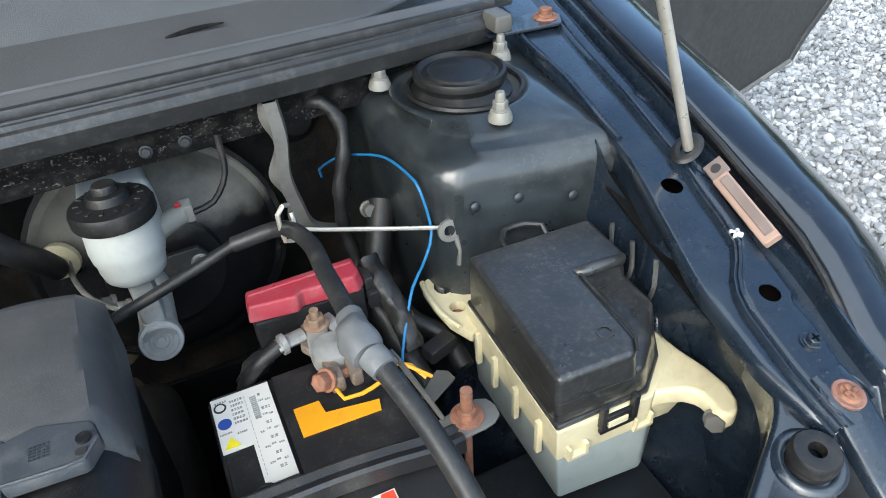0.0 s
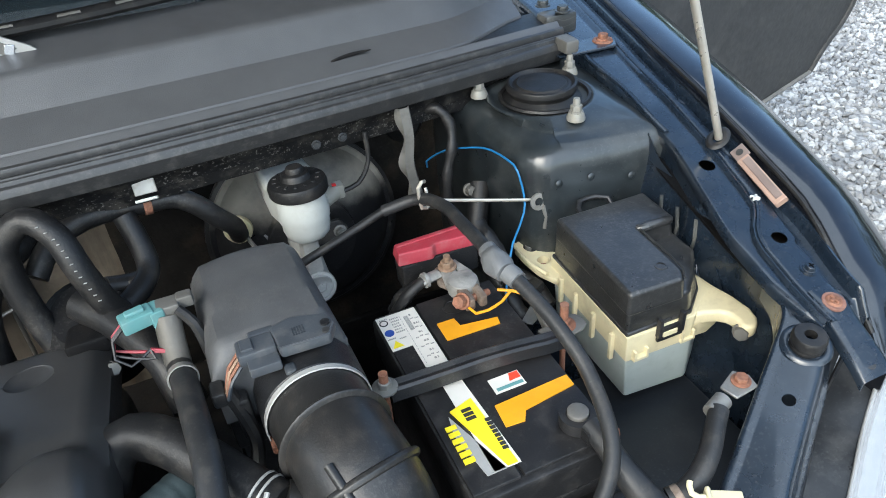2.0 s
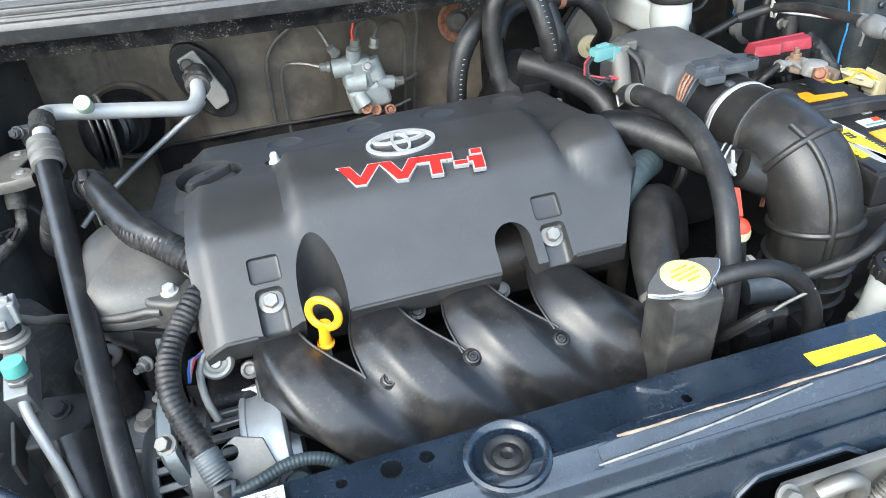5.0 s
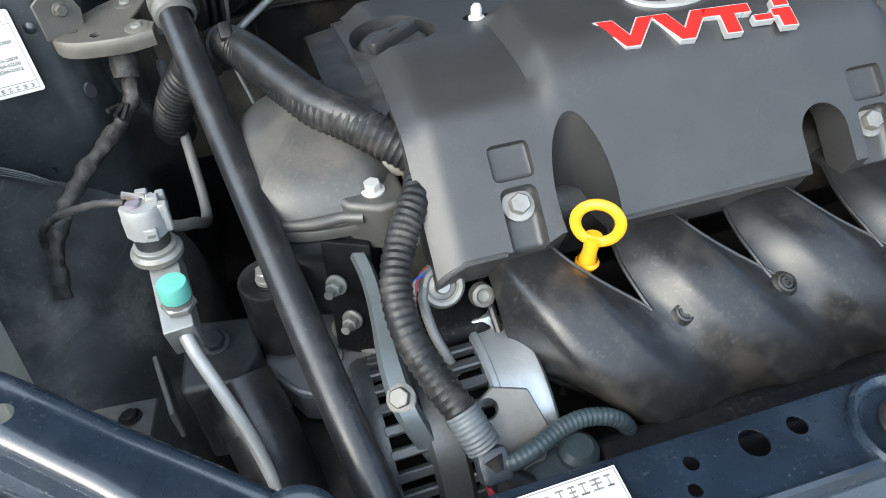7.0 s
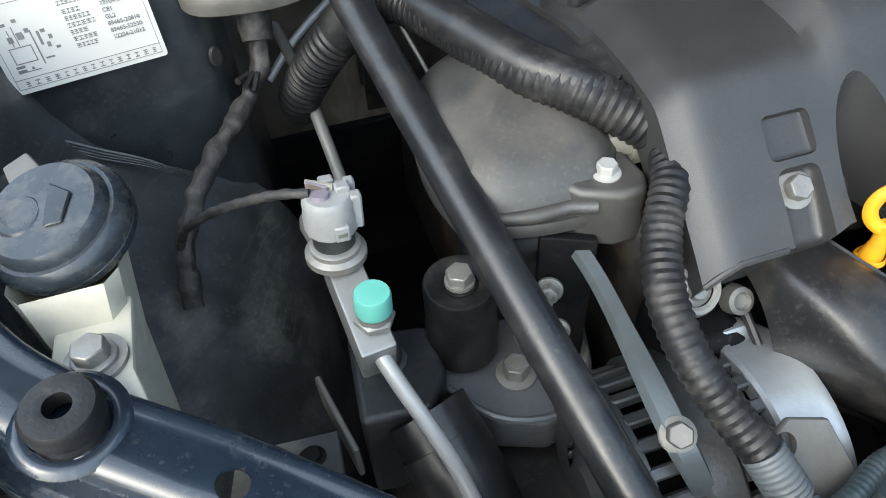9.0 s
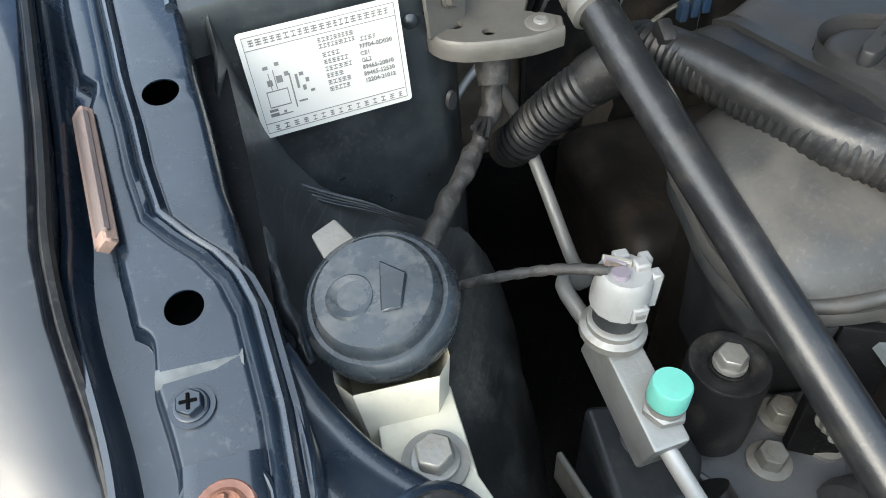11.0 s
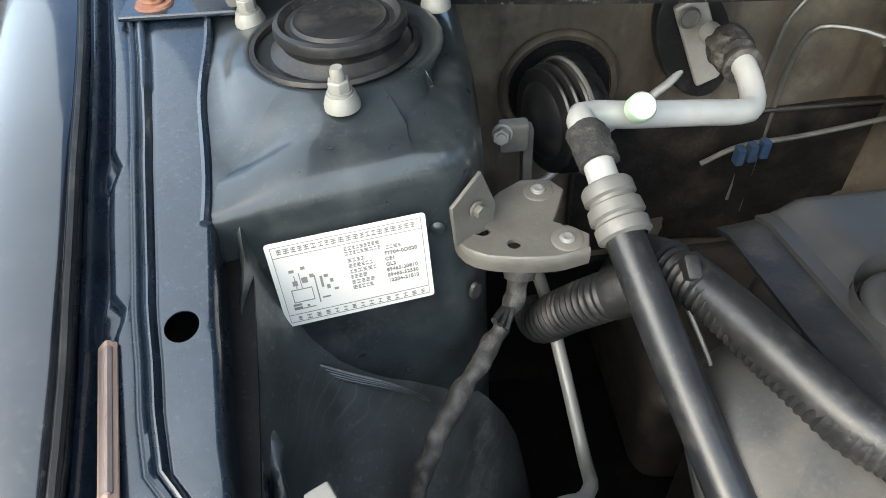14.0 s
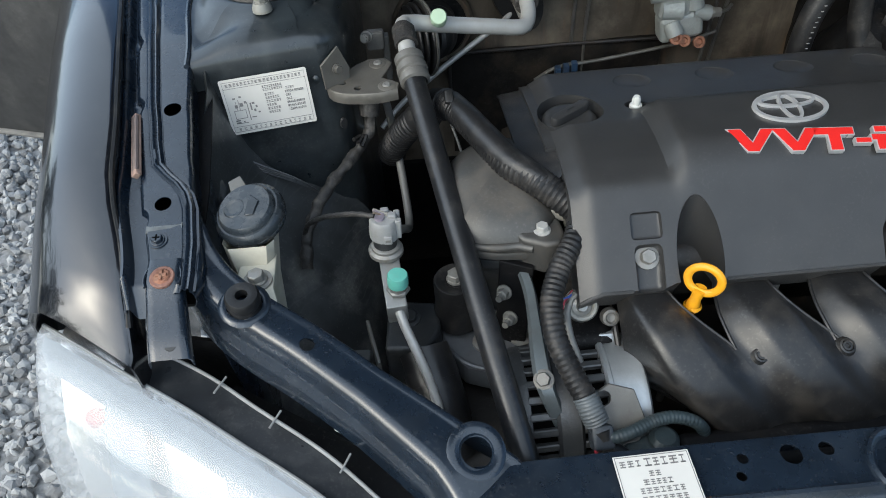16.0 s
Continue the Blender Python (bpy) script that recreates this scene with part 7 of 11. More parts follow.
def brake_reservoir():
    t = thing("brake_master_cylinder", (0.318, 0.38, 0.83), "brake master cylinder with white fluid bottle and black cap", "master cylinder")
    B = Matrix.Translation((0.3205, 0.3625, 0.938)) @ Matrix.Rotation(radians(-3), 4, "X") @ Matrix.Diagonal((0.79, 0.79, 1.03, 1))
    part("bottle", lathe([(0, 0), (0.026, 0.0), (0.031, 0.004), (0.0335, 0.012), (0.0335, 0.020), (0.0355, 0.022), (0.0365, 0.030), (0.0350, 0.048), (0.0330, 0.058), (0, 0.058)], B, 40), M_BOTTLE, t, "yellowed translucent fluid bottle")
    part("bottle_back", prism([(-0.030, 0.010), (0.034, 0.004), (0.040, 0.060), (0.030, 0.150), (-0.040, 0.165), (-0.040, 0.060)], 0.006, 0.050, 0.008, 3, B), M_BOTTLE, t)
    cap = part("cap", lathe([(0, 0), (0.0395, 0), (0.0410, 0.002), (0.0410, 0.010), (0.0390, 0.0135), (0.030, 0.0155), (0.0215, 0.0165), (0.0200, 0.021), (0.0185, 0.0225), (0.0125, 0.0235), (0.0120, 0.0275), (0.0105, 0.029), (0, 0.029)], B @ Matrix.Translation((0, 0, 0.053)), 44), M_RUBBER, t, "ribbed black rubber cap")
    part("cap_marks", join(*[box((0, 0, 0), (0.006, 0.0035, 0.0012), 0.0003, 1, B @ Matrix.Translation((0.030 * math.cos(a), 0.030 * math.sin(a), 0.0690)) @ Matrix.Rotation(a, 4, "Z")) for a in span(0, 5.8, 13)]), M_RUBBER, cap)
    part("level_sensor", join(tube([(0.340, 0.388, 0.955), (0.366, 0.404, 0.957)], 0.0095, 14), box((0.372, 0.407, 0.957), (0.012, 0.016, 0.018), 0.003)), M_CREAMGREY, t, "pale level sensor plug")
    part("red_dot", box((0.366, 0.401, 0.9685), (0.005, 0.005, 0.002), 0.0005), M_REDINK, t)
    part("cylinder", tube([(0.322, 0.50, 0.885), (0.320, 0.40, 0.872), (0.3185, 0.352, 0.868)], 0.0165, 20), M_ALU, t, "cast aluminium cylinder")
    part("end_cap", lathe([(0.0165, -0.010), (0.0192, -0.008), (0.0192, 0.0), (0.0182, 0.0016), (0.0150, 0.0016), (0.0142, 0.0004), (0.0105, 0.0004), (0.0098, 0.0022), (0.0072, 0.0022), (0.0066, 0.0006), (0.0040, 0.0006), (0.0034, 0.0028), (0, 0.0030)], aim((0.3188, 0.3515, 0.870), (0, -1, 0.35)), 34), M_ALU, t, "turned aluminium end plug")
    part("set_screw", hexhead(aim((0.3165, 0.380, 0.906), (-0.1, -0.7, 0.7)), 0.0050, 0.006, 1.2), M_RUST, t, "rusty set screw")
    part("neck", box((0.319, 0.372, 0.910), (0.020, 0.030, 0.055), 0.005), M_ALU, t)
    part("flange", prism([(-0.030, -0.012), (0.026, -0.014), (0.036, 0.0), (0.026, 0.014), (-0.030, 0.012)], -0.004, 0.004, 0.002, 2, aim((0.345, 0.436, 0.885), (0, -1, 0.12))), M_ALUDARK2, t)
    part("flange_nut", hexhead(aim((0.369, 0.431, 0.885), (0, -1, 0.12)), 0.0065, 0.009, 1.3), M_STEEL, t)
    for x, y, z in ((0.300, 0.405, 0.876), (0.287, 0.42, 0.875)):
        part("union", hexhead(aim((x, y, z), (-0.9, -0.2, 0.3)), 0.007, 0.012, 1.1), M_STEEL, t)
    part("line", tube([(0.290, 0.40, 0.880), (0.272, 0.41, 0.892), (0.262, 0.43, 0.90), (0.258, 0.46, 0.905), (0.262, 0.50, 0.93)], 0.0026, 8), M_STEEL, t)
    return t


def booster():
    t = thing("brake_booster", (0.335, 0.53, 0.73), "large black brake booster drum with grey face", "brake booster")
    A = aim((0.337, 0.505, 0.862), (0, -1, 0.12))
    part("drum", lathe([(0.124, -0.03), (0.126, 0.0), (0.126, 0.006), (0.122, 0.010), (0.116, 0.010), (0.108, 0.022), (0.096, 0.034), (0.070, 0.044), (0.058, 0.046), (0.056, 0.055), (0.0, 0.057)], A, 56), M_BOOSTER, t)
    part("rim", lathe([(0.124, 0), (0.129, 0.001), (0.129, 0.006), (0.124, 0.008)], A, 56), M_RUBBER, t)
    part("check_valve", join(lathe([(0, 0), (0.018, 0), (0.018, 0.006), (0.012, 0.008), (0, 0.008)], aim((0.252, 0.470, 0.905), (-0.3, -1, 0.1)), 20), tube([(0.252, 0.468, 0.905), (0.249, 0.445, 0.907)], 0.008, 14)), M_CREAM, t, "cream check valve")
    part("wire", tube([(0.377, 0.402, 0.957), (0.396, 0.402, 0.962), (0.412, 0.405, 0.985), (0.414, 0.41, 1.02)], 0.003, 8), M_RUBBER, t)
    part("stamp", join(*[box((0, 0, 0), (0.003, 0.012, 0.001), 0.0003, 1, A @ Matrix.Translation((-0.055 + k * 0.006, 0.018, 0.0475)) @ Matrix.Rotation(0.4 * (1 - 2 * (k % 2)), 4, "Z")) for k in range(3)]), M_GREYINK, t)
    return t


def big_cables():
    t = thing("battery_cable", (0.44, 0.10, 0.90), "thick grey black starter cable arching over the battery", "cable")
    path = [(0.246, 0.335, 0.885), (0.262, 0.320, 0.914), (0.2925, 0.3155, 0.9325), (0.3345, 0.3165, 0.9462), (0.366, 0.3200, 0.9550), (0.398, 0.3210, 0.9665), (0.436, 0.307, 0.978), (0.447, 0.262, 0.990), (0.4455, 0.213, 0.997), (0.4450, 0.174, 1.0005), (0.4440, 0.132, 1.003), (0.4520, 0.098, 0.994), (0.4600, 0.062, 0.980), (0.4650, 0.020, 0.957), (0.4530, -0.030, 0.930), (0.418, -0.058, 0.898), (0.375, -0.075, 0.868), (0.330, -0.078, 0.845), (0.300, -0.070, 0.80)]
    part("sheath", tube(path[5:], 0.0066, 16), M_CABLE, t)
    part("thin_end", tube(path[:6], 0.0048, 12), M_RUBBER, t)
    sleeve = part("junction_sleeve", crumpled(tube([(0.4440, 0.151, 1.001), (0.4425, 0.138, 1.002), (0.4440, 0.122, 1.001)], 0.0108, 22, 0.002, taper=lambda q: 0.82 + 0.34 * math.sin(3.1 * q)), 0.0022, 95), M_CREAMGREY2, t, "crumpled pale grey tape sleeve")
    for p, q in (((0.4455, 0.122, 1.001), (0.4490, 0.110, 0.998)), ((0.4446, 0.158, 1.0015), (0.4442, 0.149, 1.002))):
        part("sleeve_ring", crumpled(tube([p, q], 0.0088, 22, 0.002), 0.0010, 140), M_CREAMGREY2, sleeve)
    part("hook", tube([(0.445, 0.309, 0.996), (0.440, 0.304, 0.9995), (0.4345, 0.302, 0.994), (0.4345, 0.301, 0.982), (0.4360, 0.300, 0.970), (0.4430, 0.302, 0.967), (0.4480, 0.306, 0.972)], 0.0021, 8), M_ROD, t, "pale wire hook")
    part("support_rod", tube([(0.447, 0.314, 0.985), (0.447, 0.308, 0.974), (0.500, 0.296, 0.962), (0.562, 0.283, 0.950)], 0.0019, 8), M_ROD, t, "thin plated support rod")
    part("rod_eye", join(lathe([(0.005, 0), (0.010, 0), (0.010, 0.003), (0.005, 0.003)], aim((0.566, 0.277, 0.950), (0, -1, 0.2)), 18), tube([(0.571, 0.274, 0.945), (0.574, 0.272, 0.930), (0.572, 0.271, 0.915)], 0.0025, 8)), M_STEEL, t)
    w = thing("blue_wire", (0.5, 0.3, 0.90), "thin blue wire hanging by the strut tower", "wire")
    part("wire", tube([(0.510, 0.474, 0.915), (0.5083, 0.470, 0.9265), (0.5225, 0.440, 0.9515), (0.5370, 0.400, 0.9700), (0.5440, 0.355, 0.9865), (0.5480, 0.312, 0.9905), (0.5500, 0.294, 0.9840), (0.5535, 0.284, 0.9470), (0.5370, 0.268, 0.9292), (0.5207, 0.2527, 0.9226), (0.5053, 0.235, 0.900), (0.4949, 0.222, 0.8778), (0.494, 0.215, 0.85)], 0.0013, 8), M_BLUE, w)
    g = thing("ground_cable", (0.56, -0.04, 0.86), "smooth black ground cable bolted to the front bar", "cable")
    part("sheath", tube([(0.560, -0.0266, 0.917), (0.548, -0.0364, 0.914), (0.5304, -0.0516, 0.907), (0.5133, -0.0610, 0.899), (0.4995, -0.0640, 0.892), (0.4864, -0.0615, 0.888)], 0.0088, 18, taper=lambda q: 0.92 + 0.14 * q), M_CABLE, g)
    part("clip_band", lathe([(0.0098, -0.003), (0.0104, -0.002), (0.0104, 0.002), (0.0098, 0.003)], aim((0.4930, -0.0640, 0.890), (-0.9, 0.1, -0.3)), 20), M_CLAMP, g, "crumpled metal band")
    part("lug", join(tube([(0.570, -0.020, 0.9165), (0.553, -0.026, 0.915)], 0.008, 12), prism([(-0.014, -0.008), (0.010, -0.012), (0.016, 0.0), (0.010, 0.012), (-0.014, 0.008)], 0, 0.003, 0.0008, 1, Matrix.Translation((0.590, -0.0145, 0.9175)) @ Matrix.Rotation(radians(15), 4, "Z"))), M_SCREW, g, "grey cable lug")
    part("bolt", hexhead(Matrix.Translation((0.5935, -0.0135, 0.921)), 0.0062, 0.006, 1.35), M_RUST, g, "rusty ground bolt")
    n = thing("negative_cable", (0.49, -0.02, 0.85), "black taped negative battery cable", "cable")
    part("sheath", tube([(0.458, 0.008, 0.918), (0.461, -0.0107, 0.912), (0.4643, -0.0284, 0.902), (0.4691, -0.0475, 0.893), (0.473, -0.0664, 0.887)], 0.0115, 16, taper=lambda q: 0.75 + 0.42 * q), M_CABLE, n)
    part("white_end", lathe([(0, 0), (0.0045, 0), (0.005, 0.005), (0.003, 0.008), (0, 0.008)], aim((0.4665, -0.0700, 0.882), (-0.3, -0.8, -0.2)), 12), M_CREAM, n)
    part("tail", tube([(0.4735, -0.0660, 0.886), (0.4763, -0.0801, 0.876), (0.4723, -0.0941, 0.868), (0.4612, -0.1052, 0.861), (0.4454, -0.1121, 0.856), (0.4282, -0.1136, 0.853), (0.4048, -0.1089, 0.850), (0.3703, -0.0971, 0.847), (0.3363, -0.0840, 0.845)], 0.0044, 12), M_RUBBER, n)
    part("tail_sleeve", tube([(0.4470, -0.1110, 0.857), (0.4282, -0.1130, 0.853), (0.400, -0.1060, 0.849), (0.3537, -0.0860, 0.845)], 0.0078, 14), M_RUBBER, n, "black sleeve over the tail")
    c = thing("wiring_clip", (0.505, -0.09, 0.90), "loose cream plastic wiring clip on the bar", "clip")
    part("body", join(box((0.5145, -0.0890, 0.9020), (0.0260, 0.0180, 0.006), 0.0014, 2, Matrix.Rotation(radians(-29), 4, "Z")), box((0.5035, -0.0835, 0.9030), (0.0040, 0.0225, 0.008), 0.001, 1, Matrix.Rotation(radians(-29), 4, "Z"))), M_CREAM, c)
    part("hook", tube([(0.5030, -0.0790, 0.9035), (0.4985, -0.0775, 0.904), (0.4955, -0.0730, 0.905), (0.4970, -0.0680, 0.907), (0.4995, -0.0655, 0.908)], 0.0024, 8), M_CREAM, c)


def resonator_box():
    t = thing("air_resonator", (0.44, -0.05, 0.72), "black moulded plastic resonator box beside the battery", "resonator")
    low = [(0.392, -0.100), (0.488, -0.104), (0.500, -0.085), (0.500, -0.014), (0.398, -0.012)]
    mid = [(0.396, -0.092), (0.480, -0.094), (0.492, -0.076), (0.494, -0.018), (0.404, -0.015)]
    top = [(0.432, -0.046), (0.472, -0.050), (0.484, -0.042), (0.484, -0.022), (0.440, -0.019)]
    body = part("body", frustum(low, mid, 0.68, 0.805, 0.006, 3), M_PLASTIC, t)
    part("peaked_top", frustum(mid, top, 0.804, 0.862, 0.007, 3), M_PLASTIC, t, "peaked moulded top")
    part("seam_rib", tube([(x, y, 0.8055) for x, y in mid + mid[:1]], 0.0022, 8, straight=True), M_PLASTIC, body)
    s = thing("battery_tray", (0.53, 0.06, 0.74), "black plastic tray beside the battery", "tray")
    part("floor", box((0.56, 0.05, 0.775), (0.20, 0.22, 0.02), 0.006), M_TRAY, s)
    part("wing_clip", join(box((0.497, 0.045, 0.87), (0.006, 0.018, 0.018), 0.003), lathe([(0.004, 0), (0.009, 0), (0.009, 0.004), (0.004, 0.004)], aim((0.500, 0.045, 0.875), (1, -0.3, 0.4)), 14)), M_PLASTIC, s)


for make in (battery, battery_holder, terminal_fuse, fuse_box, air_box, intake_elbow, brake_reservoir, booster, big_cables, resonator_box):
    make()


# ---- radiator corner and engine front ----
def radiator_cap(t):
    M = Matrix.Translation((0.0605, -0.0945, 0.914)) @ Matrix.Rotation(radians(14), 4, "Z")
    pts = []
    for a in span(0, 2 * math.pi, 64)[:-1]:
        q = abs(math.atan2(math.sin(a), abs(math.cos(a))))
        r = 0.0230 + 0.0195 * max(0.0, 1 - q / 0.85) ** 1.5
        pts.append((r * math.cos(a), r * math.sin(a)))
    cap = part("pressure_cap", prism(pts, -0.003, 0.0030, 0.0014, 2, M), M_CHROME, t, "bright plated pressure cap")
    part("disc", lathe([(0, 0.0056), (0.0188, 0.0052), (0.0205, 0.0040), (0.0205, 0.0025)], M, 36), M_CAPLABEL, cap, "faded yellow disc")
    part("skirt", lathe([(0.0218, -0.012), (0.0218, -0.002)], M, 32), M_STEEL, cap)
    rng = random.Random(7)
    bars = []
    for k, (a, b) in enumerate(((-0.009, 0.010), (-0.014, 0.014), (-0.013, 0.013), (-0.006, 0.006))):
        bars += word_bars(a, b, 0.006 - k * 0.0055, 0.0022, rng)
    printed(cap, M @ Matrix.Translation((0, 0, 0.0053)), bars, M_YELLOW)


def coolant_hoses():
    u = thing("radiator_hose", (0.10, 0.0, 0.78), "thick black upper radiator hose", "hose")
    part("hose", tube([(0.170, 0.085, 0.80), (0.162, 0.085, 0.838), (0.145, 0.078, 0.866), (0.120, 0.055, 0.880), (0.100, 0.018, 0.876), (0.084, -0.025, 0.860), (0.072, -0.075, 0.835)], 0.0235, 24), M_HOSE, u)
    part("hose_clamp", lathe([(0.0236, -0.004), (0.0246, -0.0035), (0.0246, 0.0035), (0.0236, 0.004)], aim((0.079, -0.048, 0.849), (0.016, 0.07, 0.035)), 28), M_STEEL, u, "steel hose clamp")
    o = thing("overflow_hose", (0.16, -0.105, 0.82), "black overflow hose from the radiator neck", "hose")
    part("hose", tube([(0.092, -0.094, 0.902), (0.112, -0.098, 0.908), (0.140, -0.103, 0.908), (0.165, -0.107, 0.894), (0.184, -0.109, 0.872), (0.194, -0.113, 0.845), (0.196, -0.118, 0.80)], 0.0082, 14), M_RUBBER, o)
    part("spout", rod((0.080, -0.094, 0.900), (0.098, -0.095, 0.903), 0.0055), M_STEEL, o)
    part("spring_clip", tube([(0.090, -0.086, 0.884), (0.096, -0.088, 0.872), (0.106, -0.092, 0.876), (0.103, -0.088, 0.892)], 0.0016, 6), M_STEEL, o, "pale wire clip")
    b = thing("breather_hose", (0.16, 0.10, 0.90), "black breather hose from the cover to the intake", "hose")
    part("hose", tube([(0.085, 0.135, 0.905), (0.098, 0.150, 0.925), (0.118, 0.152, 0.934), (0.142, 0.135, 0.933), (0.168, 0.105, 0.926), (0.190, 0.075, 0.920), (0.212, 0.048, 0.914)], 0.0195, 22), M_RUBBER, b)
    part("spring_clip", join(lathe([(0.0198, -0.0042), (0.0207, -0.004), (0.0207, -0.0022), (0.0198, -0.002)], aim((0.202, 0.060, 0.917), (0.75, -0.9, -0.2)), 24), lathe([(0.0198, 0.002), (0.0207, 0.0022), (0.0207, 0.004), (0.0198, 0.0042)], aim((0.202, 0.060, 0.917), (0.75, -0.9, -0.2)), 24), tube([(0.206, 0.050, 0.934), (0.200, 0.040, 0.930), (0.196, 0.036, 0.922), (0.201, 0.034, 0.915)], 0.0022, 8), box((0.196, 0.037, 0.922), (0.012, 0.005, 0.012), 0.001)), M_TUBE, b, "bright spring hose clip")
    s = thing("water_outlet_hose", (0.12, 0.09, 0.88), "grey blue ribbed hose stub beside the cover", "hose")
    part("hose", tube([(0.080, 0.065, 0.895), (0.108, 0.082, 0.908), (0.136, 0.104, 0.905), (0.150, 0.116, 0.900)], 0.0175, 20, ribs=0.010, depth=0.0007), M_STUB, s)
    part("clip", tube([(0.110, 0.066, 0.896), (0.121, 0.058, 0.885), (0.128, 0.062, 0.879), (0.120, 0.068, 0.880)], 0.0018, 6), M_STEEL, s)
    v = thing("vacuum_hose", (0.165, 0.08, 0.85), "long grey black hose running down in front of the engine", "hose")
    part("hose", tube([(0.163, 0.205, 0.945), (0.166, 0.175, 0.955), (0.170, 0.125, 0.960), (0.172, 0.075, 0.956), (0.168, 0.030, 0.940), (0.158, -0.010, 0.918), (0.148, -0.038, 0.890), (0.142, -0.058, 0.85), (0.140, -0.066, 0.78)], 0.0112, 18), M_CABLE, v)
    part("clip", lathe([(0.0119, -0.004), (0.0132, -0.004), (0.0132, 0.004), (0.0119, 0.004)], aim((0.1655, 0.180, 0.9535), (0.1, -1, 0.3)), 20), M_STEEL, v, "plated hose clip")


def gearbox_filler():
    t = thing("gearbox_dipstick", (0.19, 0.005, 0.80), "orange red dipstick handle on a pale ringed tube", "dipstick")
    A = aim((0.188, 0.000, 0.872), (0.05, 0.10, 1))
    part("cap", lathe([(0, 0.012), (0.005, 0.012), (0.010, 0.009), (0.0130, 0.004), (0.0130, 0), (0, 0)], A, 26), M_ORANGE, t)
    part("lever", prism([(-0.0055, 0.0), (0.0055, 0.0), (0.0065, 0.030), (-0.0050, 0.032)], -0.003, 0.003, 0.0012, 2, Matrix.Translation((0.191, 0.006, 0.882)) @ Matrix.Rotation(radians(52), 4, "X") @ Matrix.Rotation(radians(-6), 4, "Z")), M_ORANGE, t)
    part("ring", lathe([(0, -0.009), (0.0130, -0.009), (0.0140, -0.006), (0.0140, 0.0), (0, 0.0)], A, 26), M_CREAM, t, "pale ring")
    part("tube", tube([(0.1875, -0.001, 0.865), (0.190, -0.004, 0.84), (0.196, -0.004, 0.81), (0.20, 0.0, 0.76)], 0.0105, 14), M_PLASTIC, t)
    part("catch", tube([(0.176, 0.010, 0.892), (0.170, 0.005, 0.888), (0.171, -0.006, 0.876), (0.178, -0.014, 0.865), (0.183, -0.016, 0.85)], 0.0035, 8), M_BRACKET, t, "grey catch")
    part("side_pipe", tube([(0.178, -0.004, 0.845), (0.166, -0.010, 0.840), (0.163, -0.018, 0.828), (0.172, -0.026, 0.818), (0.188, -0.026, 0.814)], 0.008, 12), M_STEEL, t)


def gearbox_top():
    t = thing("gearbox", (0.20, -0.05, 0.70), "dark gearbox top with cable drum and plugs", "gearbox")
    part("drum", tube([(0.168, -0.050, 0.836), (0.200, -0.058, 0.838), (0.218, -0.062, 0.840)], 0.016, 20), M_BLUEGREY, t)
    part("drum_cap", lathe([(0, 0.006), (0.012, 0.006), (0.017, 0.0), (0.017, -0.006)], aim((0.219, -0.062, 0.840), (1, -0.3, 0.1)), 22), M_PLASTIC, t)
    part("cable", tube([(0.214, -0.066, 0.848), (0.256, -0.082, 0.872), (0.280, -0.080, 0.884), (0.31, -0.066, 0.888)], 0.0065, 10), M_RUBBER, t)
    part("plug", join(box((0.205, -0.006, 0.822), (0.022, 0.014, 0.012), 0.002, 2, Matrix.Rotation(radians(14), 4, "Z")), box((0.200, -0.008, 0.829), (0.006, 0.012, 0.006), 0.001), box((0.211, -0.005, 0.829), (0.006, 0.012, 0.006), 0.001)), M_ALU, t, "pale plug")
    part("stem", rod((0.204, -0.010, 0.818), (0.200, -0.030, 0.78), 0.006, 10), M_RUBBER, t)
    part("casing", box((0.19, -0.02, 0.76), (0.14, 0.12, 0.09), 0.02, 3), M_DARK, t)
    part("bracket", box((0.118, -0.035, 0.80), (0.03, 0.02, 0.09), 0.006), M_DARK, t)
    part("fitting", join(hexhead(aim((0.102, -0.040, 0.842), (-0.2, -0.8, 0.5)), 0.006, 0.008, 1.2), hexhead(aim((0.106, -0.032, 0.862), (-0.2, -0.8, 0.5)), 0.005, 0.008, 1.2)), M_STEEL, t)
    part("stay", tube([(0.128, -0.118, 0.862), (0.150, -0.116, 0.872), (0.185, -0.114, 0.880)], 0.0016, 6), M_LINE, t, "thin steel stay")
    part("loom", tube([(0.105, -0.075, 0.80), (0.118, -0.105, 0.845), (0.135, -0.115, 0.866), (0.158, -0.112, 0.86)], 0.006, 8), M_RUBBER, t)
    # near-black filler lumps, coloured like the deep shade around them
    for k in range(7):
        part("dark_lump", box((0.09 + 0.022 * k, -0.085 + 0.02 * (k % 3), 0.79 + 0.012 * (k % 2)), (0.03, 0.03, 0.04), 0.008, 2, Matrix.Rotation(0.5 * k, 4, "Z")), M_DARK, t)


